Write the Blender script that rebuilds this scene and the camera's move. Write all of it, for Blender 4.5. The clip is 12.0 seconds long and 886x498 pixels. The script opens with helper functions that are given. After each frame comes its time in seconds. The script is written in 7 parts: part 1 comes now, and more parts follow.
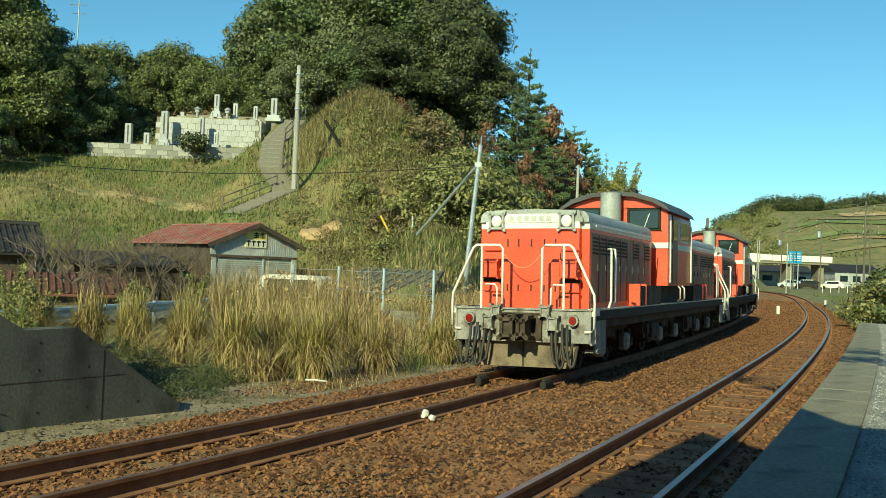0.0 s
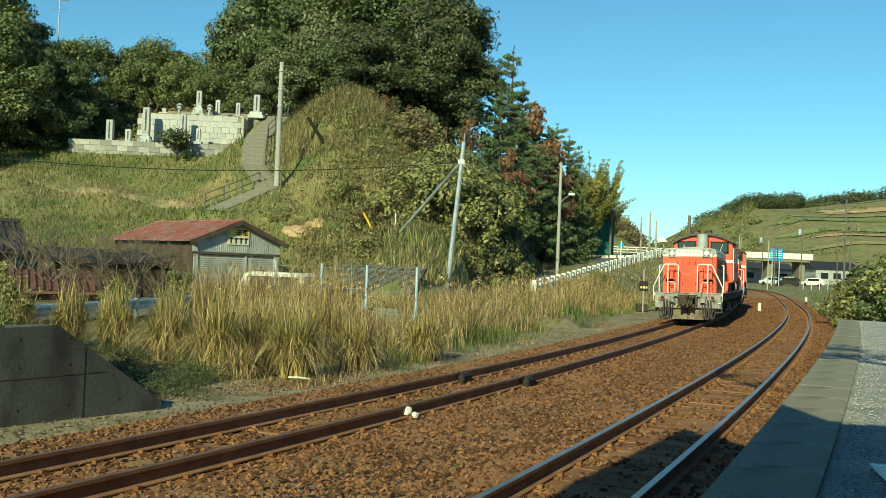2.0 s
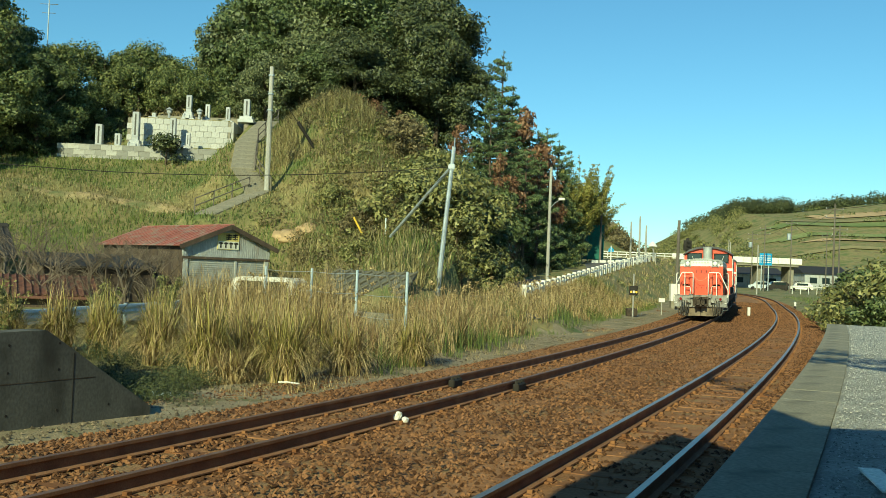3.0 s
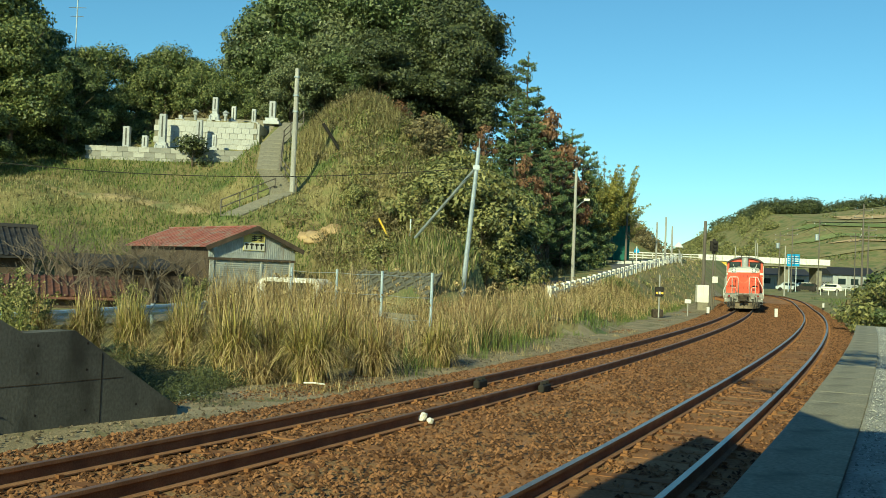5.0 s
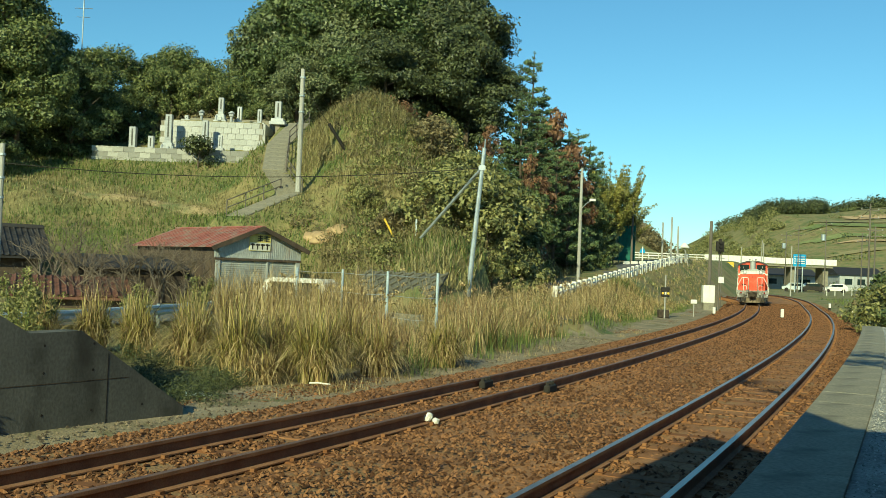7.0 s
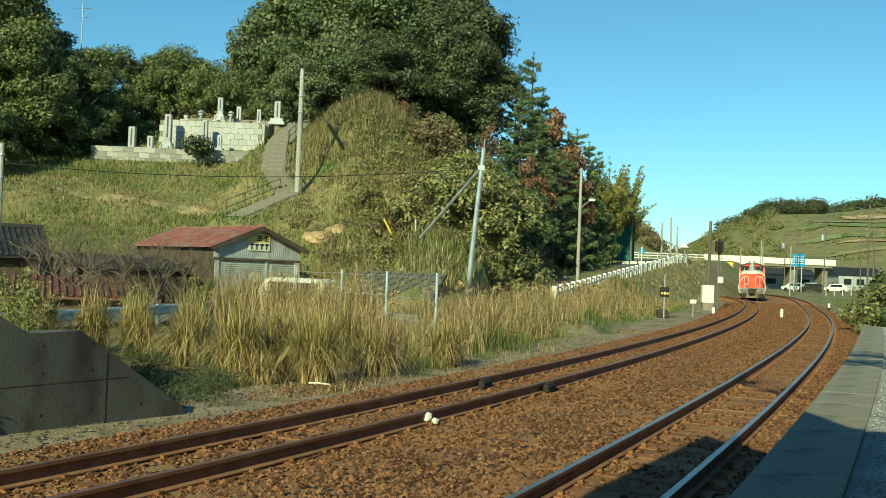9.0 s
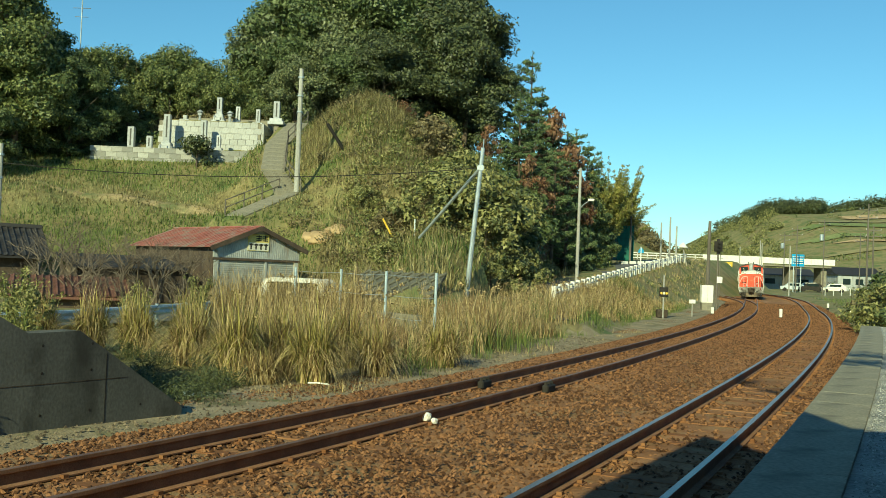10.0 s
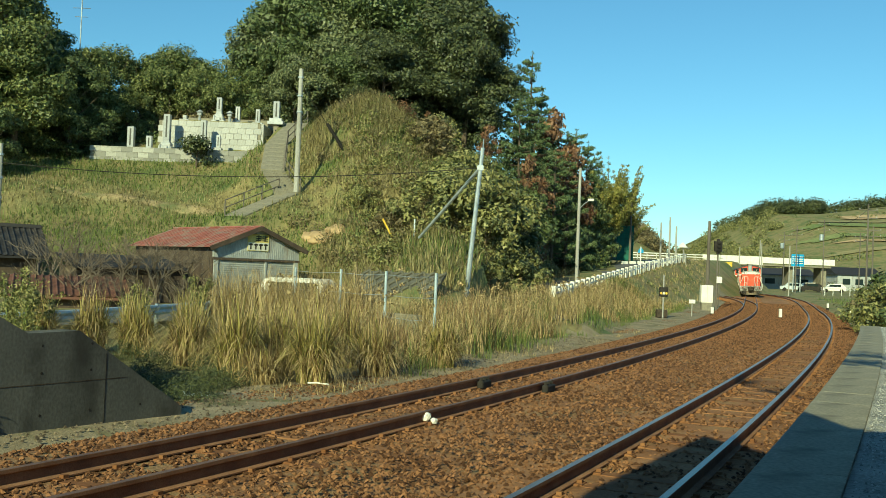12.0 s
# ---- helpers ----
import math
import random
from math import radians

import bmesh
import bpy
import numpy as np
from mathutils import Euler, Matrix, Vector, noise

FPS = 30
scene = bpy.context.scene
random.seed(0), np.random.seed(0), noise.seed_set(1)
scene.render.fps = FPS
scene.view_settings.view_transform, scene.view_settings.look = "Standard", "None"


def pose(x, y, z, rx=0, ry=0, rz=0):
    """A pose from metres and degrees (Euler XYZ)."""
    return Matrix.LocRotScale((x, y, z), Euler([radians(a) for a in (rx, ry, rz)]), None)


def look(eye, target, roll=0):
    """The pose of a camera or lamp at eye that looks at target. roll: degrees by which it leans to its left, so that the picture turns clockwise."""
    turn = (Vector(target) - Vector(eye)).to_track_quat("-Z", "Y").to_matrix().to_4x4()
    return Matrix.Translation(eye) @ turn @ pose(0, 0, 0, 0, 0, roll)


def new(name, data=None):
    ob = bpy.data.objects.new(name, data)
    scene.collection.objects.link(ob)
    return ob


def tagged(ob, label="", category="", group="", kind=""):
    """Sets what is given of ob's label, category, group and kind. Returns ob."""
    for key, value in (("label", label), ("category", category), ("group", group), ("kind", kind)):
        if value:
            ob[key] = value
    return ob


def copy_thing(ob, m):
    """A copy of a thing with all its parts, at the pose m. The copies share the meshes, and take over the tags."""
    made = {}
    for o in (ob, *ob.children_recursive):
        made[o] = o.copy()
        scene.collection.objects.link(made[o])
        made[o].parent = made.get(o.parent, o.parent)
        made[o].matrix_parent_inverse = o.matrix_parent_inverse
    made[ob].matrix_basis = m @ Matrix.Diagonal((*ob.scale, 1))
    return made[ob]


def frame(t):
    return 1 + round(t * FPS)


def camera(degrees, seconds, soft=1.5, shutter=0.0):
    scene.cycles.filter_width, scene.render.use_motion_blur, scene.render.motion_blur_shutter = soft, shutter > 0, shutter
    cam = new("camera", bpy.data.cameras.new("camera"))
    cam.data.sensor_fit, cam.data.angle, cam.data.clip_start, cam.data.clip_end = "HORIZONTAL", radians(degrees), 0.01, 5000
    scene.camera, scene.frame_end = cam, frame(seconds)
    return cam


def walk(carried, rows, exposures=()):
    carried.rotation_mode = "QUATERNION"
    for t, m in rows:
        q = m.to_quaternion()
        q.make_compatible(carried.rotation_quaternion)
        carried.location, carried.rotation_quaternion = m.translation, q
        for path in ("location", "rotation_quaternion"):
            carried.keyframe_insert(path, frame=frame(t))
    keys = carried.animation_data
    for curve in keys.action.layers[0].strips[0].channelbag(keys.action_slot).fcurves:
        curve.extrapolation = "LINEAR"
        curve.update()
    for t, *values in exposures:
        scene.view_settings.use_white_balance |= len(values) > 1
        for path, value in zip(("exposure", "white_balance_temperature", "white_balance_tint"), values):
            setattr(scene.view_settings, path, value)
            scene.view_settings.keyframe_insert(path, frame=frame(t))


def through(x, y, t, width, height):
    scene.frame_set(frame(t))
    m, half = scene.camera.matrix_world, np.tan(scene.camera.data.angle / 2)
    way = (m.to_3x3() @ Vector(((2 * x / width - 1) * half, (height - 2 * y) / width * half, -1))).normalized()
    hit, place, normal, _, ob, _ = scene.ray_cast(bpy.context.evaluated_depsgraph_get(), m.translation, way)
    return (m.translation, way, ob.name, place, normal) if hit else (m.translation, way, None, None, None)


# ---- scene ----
EYE = (0.0, 0.0, 1.766)
PITCH, ROLL, FOCAL = 1.288, 2.286, 1800.0


def aim(dx, dy):
    """The camera's pose when the view has slid by dx, dy of its 1568 wide picture."""
    yaw, up = -math.degrees(dx / FOCAL), math.degrees(dy / FOCAL)
    return pose(*EYE, 90 + PITCH + up, 0, yaw) @ pose(0, 0, 0, 0, 0, ROLL)


cam = camera(47.07, 12.0, soft=0.7)
walk(cam, [(t, aim(dx, dy)) for t, dx, dy in (
    (0.0, 7, -5.2), (0.5, 9, -7.5), (1.0, 15, -9.5), (1.5, 27, -10.5), (2.0, 37, -9), (2.5, 48, -3), (3.0, 54, 0),
    (3.2, 54, 0.3), (4.0, 35, 0.2), (4.8, 14, 0), (5.0, 10, 0), (5.3, 2, 0), (5.5, 0, 0), (7.2, 0, 0), (9.0, 1.2, 0),
    (9.5, 2.8, 0), (10.0, 2.6, 0), (12.0, 3, 0))], exposures=[(0.0, 0.4, 6250, -28), (12.0, 0.4, 6250, -28)])

# ---- light ----
SUN_DIR = Vector((-0.37, -0.929, 0.0)).normalized()
ELEV = radians(26)
world = bpy.data.worlds.new("sky")
scene.world = world
world.use_nodes = True
wn = world.node_tree
sky = wn.nodes.new("ShaderNodeTexSky")
sky.sky_type, sky.sun_disc = "NISHITA", False
sky.sun_elevation, sky.sun_rotation = ELEV, math.atan2(SUN_DIR.x, SUN_DIR.y)
sky.air_density, sky.dust_density, sky.ozone_density = 1.0, 0.0, 6.0
wn.links.new(sky.outputs[0], wn.nodes["Background"].inputs[0])
wn.nodes["Background"].inputs[1].default_value = 0.1
sun = new("sun", bpy.data.lights.new("sun", "SUN"))
sun.data.energy, sun.data.angle, sun.data.color = 4.9, radians(0.53), (1.0, 0.81, 0.56)
toward = Vector((SUN_DIR.x * math.cos(ELEV), SUN_DIR.y * math.cos(ELEV), math.sin(ELEV)))
sun.matrix_world = look(toward * 100, (0, 0, 0))


# ---- materials ----
def material(name, colors, rough=0.7, metal=0.0, scale=4.0, fine=40.0, bump=0.15, island=0.0, rand=0.0, spec=0.5,
             through=0.0, dirt=None, dirt_at=0.6, stretch=(1, 1, 1), size=0.02):
    """A surface with broad variation between two colours, a fine grain, relief and patches of dirt."""
    m = bpy.data.materials.new(name)
    m.use_nodes = True
    n, l = m.node_tree.nodes, m.node_tree.links
    b = n["Principled BSDF"]
    co = n.new("ShaderNodeTexCoord")
    mp = n.new("ShaderNodeMapping")
    mp.inputs["Scale"].default_value = stretch
    l.new(co.outputs["Object"], mp.inputs[0])

    def noise_node(s, detail):
        t = n.new("ShaderNodeTexNoise")
        t.inputs["Scale"].default_value, t.inputs["Detail"].default_value = s, detail
        l.new(mp.outputs[0], t.inputs[0])
        return t

    broad, grain = noise_node(scale, 5), noise_node(fine, 3)
    ramp = n.new("ShaderNodeValToRGB")
    ramp.color_ramp.elements[0].position, ramp.color_ramp.elements[1].position = 0.32, 0.68
    ramp.color_ramp.elements[0].color, ramp.color_ramp.elements[1].color = (*colors[0], 1), (*colors[1], 1)
    for i, c in enumerate(colors[2:]):
        e = ramp.color_ramp.elements.new(0.42 + 0.12 * i)
        e.color = (*c, 1)
    value = broad.outputs[0]
    if island or rand:
        src = n.new("ShaderNodeNewGeometry").outputs["Random Per Island"] if island else n.new("ShaderNodeObjectInfo").outputs["Random"]
        mx = n.new("ShaderNodeMix")
        mx.inputs[0].default_value = island or rand
        l.new(broad.outputs[0], mx.inputs[2])
        l.new(src, mx.inputs[3])
        value = mx.outputs[0]
    l.new(value, ramp.inputs[0])
    hsv = n.new("ShaderNodeHueSaturation")
    mr = n.new("ShaderNodeMapRange")
    mr.inputs[1].default_value, mr.inputs[2].default_value, mr.inputs[3].default_value, mr.inputs[4].default_value = 0.3, 0.7, 0.78, 1.2
    l.new(grain.outputs[0], mr.inputs[0])
    l.new(mr.outputs[0], hsv.inputs["Value"])
    l.new(ramp.outputs[0], hsv.inputs["Color"])
    col = hsv.outputs[0]
    if dirt:
        dn = noise_node(scale * 1.7, 8)
        dr = n.new("ShaderNodeMapRange")
        dr.inputs[1].default_value, dr.inputs[2].default_value = dirt_at - 0.08, dirt_at + 0.12
        l.new(dn.outputs[0], dr.inputs[0])
        dm = n.new("ShaderNodeMix")
        dm.data_type = "RGBA"
        l.new(dr.outputs[0], dm.inputs[0])
        l.new(col, dm.inputs[6])
        dm.inputs[7].default_value = (*dirt, 1)
        col = dm.outputs[2]
    l.new(col, b.inputs["Base Color"])
    rr = n.new("ShaderNodeMapRange")
    rr.inputs[3].default_value, rr.inputs[4].default_value = max(rough - 0.12, 0.03), min(rough + 0.12, 1)
    l.new(broad.outputs[0], rr.inputs[0])
    l.new(rr.outputs[0], b.inputs["Roughness"])
    b.inputs["Metallic"].default_value = metal
    b.inputs["Specular IOR Level"].default_value = spec
    if bump:
        bp = n.new("ShaderNodeBump")
        bp.inputs["Strength"].default_value, bp.inputs["Distance"].default_value = bump, size
        l.new(grain.outputs[0], bp.inputs["Height"])
        l.new(bp.outputs[0], b.inputs["Normal"])
    if through:
        tr, ms = n.new("ShaderNodeBsdfTranslucent"), n.new("ShaderNodeMixShader")
        l.new(col, tr.inputs[0])
        ms.inputs[0].default_value = through
        l.new(b.outputs[0], ms.inputs[1])
        l.new(tr.outputs[0], ms.inputs[2])
        l.new(ms.outputs[0], n["Material Output"].inputs[0])
    return m


def glow(name, color, strength):
    m = bpy.data.materials.new(name)
    m.use_nodes = True
    b = m.node_tree.nodes["Principled BSDF"]
    b.inputs["Base Color"].default_value = (*color, 1)
    b.inputs["Emission Color"].default_value = (*color, 1)
    b.inputs["Emission Strength"].default_value = strength
    return m


def glass_material(name, color, rough=0.05):
    m = bpy.data.materials.new(name)
    m.use_nodes = True
    b = m.node_tree.nodes["Principled BSDF"]
    b.inputs["Base Color"].default_value = (*color, 1)
    b.inputs["Roughness"].default_value = rough
    b.inputs["Specular IOR Level"].default_value = 0.8
    return m


M = {
    "soil": material("soil_and_turf", [(0.15, 0.125, 0.05), (0.1, 0.135, 0.038), (0.24, 0.2, 0.085)], 0.9, scale=0.35, fine=6, bump=0.6, size=0.08),
    "ballast": material("rusty_ballast", [(0.19, 0.09, 0.04), (0.35, 0.19, 0.094)], 0.95, scale=0.8, fine=30, bump=0.6, size=0.03, dirt=(0.27, 0.19, 0.1), dirt_at=0.6, spec=0.2),
    "stone": material("ballast_stone", [(0.065, 0.03, 0.014), (0.24, 0.12, 0.058), (0.14, 0.068, 0.032)], 0.85, scale=3, fine=60, island=0.85, bump=0.3, spec=0.2),
    "railside": material("rusty_rail", [(0.19, 0.09, 0.045), (0.3, 0.155, 0.08)], 0.9, scale=3, fine=70),
    "railtop": material("polished_rail_head", [(0.3, 0.25, 0.21), (0.42, 0.37, 0.33)], 0.4, metal=0.8, scale=3, fine=60, bump=0.05),
    "railtop_dull": material("dull_rail_head", [(0.16, 0.085, 0.05), (0.24, 0.14, 0.09)], 0.5, metal=0.4, scale=3, fine=60, bump=0.05),
    "sleeper": material("dusty_sleeper", [(0.17, 0.076, 0.034), (0.26, 0.13, 0.06)], 0.9, spec=0.2, scale=3, fine=40, rand=0.5, stretch=(0.3, 1, 1)),
    "concrete": material("weathered_concrete", [(0.2, 0.185, 0.14), (0.29, 0.265, 0.2)], 0.85, spec=0.25, scale=1.2, fine=35, dirt=(0.14, 0.13, 0.1), dirt_at=0.62),
    "dark_concrete": material("stained_concrete", [(0.078, 0.078, 0.071), (0.13, 0.128, 0.116)], 0.85, spec=0.2, scale=0.9, fine=30, dirt=(0.045, 0.043, 0.038), dirt_at=0.6, stretch=(1, 1, 0.7)),
    "granite": material("pale_granite", [(0.36, 0.36, 0.34), (0.46, 0.455, 0.43)], 0.6, scale=2, fine=60, rand=0.3, dirt=(0.24, 0.23, 0.2), dirt_at=0.58),
    "gravel": material("pale_gravel", [(0.27, 0.27, 0.245), (0.42, 0.41, 0.38)], 0.9, scale=2.5, fine=26, bump=1.0, size=0.06),
    "asphalt": material("asphalt", [(0.1, 0.1, 0.1), (0.15, 0.145, 0.14)], 0.85, scale=0.8, fine=60),
    "orange": material("vermilion_paint", [(0.62, 0.072, 0.03), (0.72, 0.092, 0.04)], 0.38, scale=1.1, fine=25, bump=0.03, dirt=(0.4, 0.065, 0.035), dirt_at=0.66),
    "grey": material("grey_paint", [(0.3, 0.32, 0.31), (0.4, 0.42, 0.4)], 0.5, scale=1.3, fine=25, bump=0.04, dirt=(0.2, 0.19, 0.17), dirt_at=0.62),
    "white": material("white_paint", [(0.72, 0.7, 0.62), (0.82, 0.8, 0.74)], 0.5, scale=2, fine=40, bump=0.03),
    "black": material("sooty_black", [(0.02, 0.018, 0.016), (0.04, 0.036, 0.032)], 0.75, scale=3, fine=40, spec=0.2),
    "grime": material("brake_dust_grime", [(0.035, 0.027, 0.02), (0.1, 0.078, 0.058)], 0.85, scale=4, fine=40, bump=0.2, spec=0.25),
    "glass": glass_material("dark_glass", (0.02, 0.03, 0.03)),
    "bark": material("bark", [(0.06, 0.045, 0.03), (0.15, 0.11, 0.075)], 0.9, scale=4, fine=30, bump=0.6, stretch=(1, 1, 0.3)),
    # the vermilion again, darkened for the shaded flanks, with dark streaks
    "shaded_orange": material("shaded_vermilion", [(0.15, 0.026, 0.015), (0.27, 0.047, 0.025)], 0.45, scale=1.6, fine=25, bump=0.05, dirt=(0.07, 0.035, 0.025), dirt_at=0.55, stretch=(1, 1, 0.3)),
    "verge": material("dusty_verge_gravel", [(0.22, 0.18, 0.115), (0.34, 0.285, 0.195)], 0.95, scale=0.9, fine=40, bump=0.5, size=0.03, dirt=(0.13, 0.13, 0.06), dirt_at=0.58, spec=0.2),
    "leaf": material("evergreen_leaf", [(0.035, 0.055, 0.016), (0.15, 0.18, 0.065), (0.08, 0.105, 0.034)], 0.55, scale=0.25, fine=3, island=0.6, bump=0, through=0.12),
    "leaf_mid": material("mid_green_leaf", [(0.05, 0.075, 0.022), (0.22, 0.24, 0.08), (0.12, 0.14, 0.045)], 0.55, scale=0.25, fine=3, island=0.7, bump=0, through=0.15),
    "leaf_silver": material("silvery_leaf", [(0.055, 0.072, 0.028), (0.21, 0.225, 0.105), (0.11, 0.125, 0.05)], 0.5, scale=0.25, fine=3, island=0.7, bump=0, through=0.12),
    "leaf_dark": material("dark_leaf", [(0.026, 0.038, 0.015), (0.11, 0.122, 0.045)], 0.55, scale=0.3, fine=3, island=0.6, bump=0, through=0.1),
    "leaf_olive": material("olive_leaf", [(0.085, 0.095, 0.028), (0.31, 0.29, 0.11), (0.17, 0.175, 0.058)], 0.6, scale=0.3, fine=3, island=0.75, bump=0, through=0.15),
    "leaf_brown": material("brown_scrub_leaf", [(0.09, 0.075, 0.035), (0.25, 0.2, 0.1), (0.16, 0.13, 0.06)], 0.7, scale=0.3, fine=3, island=0.75, bump=0, through=0.15),
    "leaf_yellow": material("yellowing_leaf", [(0.13, 0.15, 0.035), (0.42, 0.37, 0.1), (0.24, 0.24, 0.06)], 0.6, scale=0.3, fine=3, island=0.7, bump=0, through=0.25),
    "leaf_red": material("rust_red_leaf", [(0.13, 0.065, 0.036), (0.3, 0.165, 0.09)], 0.6, scale=0.3, fine=3, island=0.7, bump=0, through=0.2),
    "needle": material("pine_needle", [(0.055, 0.09, 0.038), (0.19, 0.24, 0.1)], 0.6, scale=0.3, fine=3, island=0.6, bump=0, through=0.1),
    "dry_grass": material("dry_grass", [(0.15, 0.1, 0.042), (0.56, 0.43, 0.22), (0.32, 0.235, 0.1)], 0.7, scale=0.4, fine=4, island=0.8, bump=0, through=0.15),
    "hay": material("dull_hay", [(0.13, 0.11, 0.045), (0.36, 0.31, 0.15), (0.22, 0.19, 0.08)], 0.8, scale=0.4, fine=4, island=0.75, bump=0, through=0.12),
    "green_grass": material("green_grass", [(0.06, 0.09, 0.022), (0.2, 0.24, 0.065), (0.12, 0.155, 0.038)], 0.7, scale=0.4, fine=4, island=0.75, bump=0, through=0.2),
    "tussock": material("yellow_green_tussock", [(0.12, 0.115, 0.03), (0.5, 0.42, 0.15), (0.28, 0.25, 0.065)], 0.65, scale=0.4, fine=4, island=0.8, bump=0, through=0.2),
    "rust_grass": material("rust_grass", [(0.2, 0.11, 0.055), (0.44, 0.27, 0.14)], 0.7, scale=0.4, fine=4, island=0.75, bump=0, through=0.15),
    "red_roof": material("faded_red_tin", [(0.23, 0.075, 0.06), (0.33, 0.13, 0.105)], 0.6, scale=1, fine=20, dirt=(0.26, 0.2, 0.17), dirt_at=0.55),
    "tin": material("grey_tin_siding", [(0.36, 0.37, 0.36), (0.48, 0.49, 0.47)], 0.55, metal=0.2, scale=1.2, fine=25, dirt=(0.26, 0.15, 0.08), dirt_at=0.66, stretch=(1, 1, 0.2)),
    "dark_wood": material("dark_boards", [(0.045, 0.03, 0.022), (0.09, 0.065, 0.045)], 0.85, scale=2, fine=30, stretch=(1, 1, 0.2)),
    "galvanized": material("galvanised_steel", [(0.38, 0.42, 0.44), (0.5, 0.54, 0.56)], 0.45, metal=0.6, scale=3, fine=40, bump=0.05),
}


# ---- building helpers ----
def part(name, bm, mat, parent=None, label=""):
    """One mesh object from a bmesh or from (verts, faces)."""
    me = bpy.data.meshes.new(name)
    if isinstance(bm, tuple):
        me.from_pydata(bm[0], [], bm[1])
    else:
        bmesh.ops.recalc_face_normals(bm, faces=bm.faces)
        bm.to_mesh(me)
        bm.free()
    me.materials.append(M[mat] if isinstance(mat, str) else mat)
    ob = new(name, me)
    if parent:
        ob.parent = parent
    if label:
        ob["label"] = label
    return ob


def thing(name, label, category, at=None, group="", kind=""):
    ob = new(name)
    ob.empty_display_size = 0.2
    if at is not None:
        ob.matrix_basis = at
    return tagged(ob, label, category, group, kind)


def box(bm, x0, y0, z0, x1, y1, z1, bevel=0.0, m=None, seg=1):
    """Adds a box between two corners, its edges rounded by bevel."""
    g = bmesh.ops.create_cube(bm, size=1.0)
    vs = g["verts"]
    for v in vs:
        v.co = Vector(((x0 + x1) / 2 + v.co.x * (x1 - x0), (y0 + y1) / 2 + v.co.y * (y1 - y0), (z0 + z1) / 2 + v.co.z * (z1 - z0)))
    if bevel:
        es = list({e for v in vs for e in v.link_edges})
        r = bmesh.ops.bevel(bm, geom=es, offset=bevel, segments=seg, affect="EDGES", profile=0.5)
        vs = list({v for f in r["faces"] for v in f.verts} | {v for v in vs if v.is_valid})
    if m is not None:
        bmesh.ops.transform(bm, matrix=m, verts=vs)
    return bm


def B(x0, y0, z0, x1, y1, z1, bevel=0.0, m=None, seg=1):
    return box(bmesh.new(), x0, y0, z0, x1, y1, z1, bevel, m, seg)


def tube(bm, pts, r, sides=6, r_end=None):
    """Adds a round bar through the points, tapered to r_end."""
    pts = [Vector(p) for p in pts]
    rings = []
    for i, p in enumerate(pts):
        d = (pts[min(i + 1, len(pts) - 1)] - pts[max(i - 1, 0)]).normalized()
        a = d.orthogonal().normalized() if abs(d.z) > 0.9 else d.cross(Vector((0, 0, 1))).normalized()
        if i and abs(d.z) > 0.9:
            a = (rings[-1][1] - d * rings[-1][1].dot(d)).normalized()
        b = d.cross(a)
        k = i / (len(pts) - 1)
        rr = r if r_end is None else r + (r_end - r) * k
        rings.append(([bm.verts.new(p + (a * math.cos(q) + b * math.sin(q)) * rr) for q in (2 * math.pi * j / sides for j in range(sides))], a))
    for (u, _), (w, _) in zip(rings, rings[1:]):
        for j in range(sides):
            bm.faces.new((u[j], u[(j + 1) % sides], w[(j + 1) % sides], w[j]))
    bm.faces.new(rings[0][0][::-1])
    bm.faces.new(rings[-1][0])
    return bm


def T(pts, r, sides=6, r_end=None):
    return tube(bmesh.new(), pts, r, sides, r_end)


def prism(bm, outline, axis, a, b):
    """Adds a solid: an outline in the plane across the axis, drawn out from a to b."""
    def at(p, k):
        return {"x": (k, p[0], p[1]), "y": (p[0], k, p[1]), "z": (p[0], p[1], k)}[axis]
    lo = [bm.verts.new(at(p, a)) for p in outline]
    hi = [bm.verts.new(at(p, b)) for p in outline]
    n = len(outline)
    for i in range(n):
        bm.faces.new((lo[i], lo[(i + 1) % n], hi[(i + 1) % n], hi[i]))
    bm.faces.new(lo[::-1])
    bm.faces.new(hi)
    return bm


def smooth(ob):
    for p in ob.data.polygons:
        p.use_smooth = True
    return ob


def joined(quads):
    """Verts and faces of loose quads, from an array of n x 4 x 3."""
    n = len(quads)
    k = quads.shape[1]
    return quads.reshape(-1, 3).tolist(), np.arange(n * k).reshape(n, k).tolist()


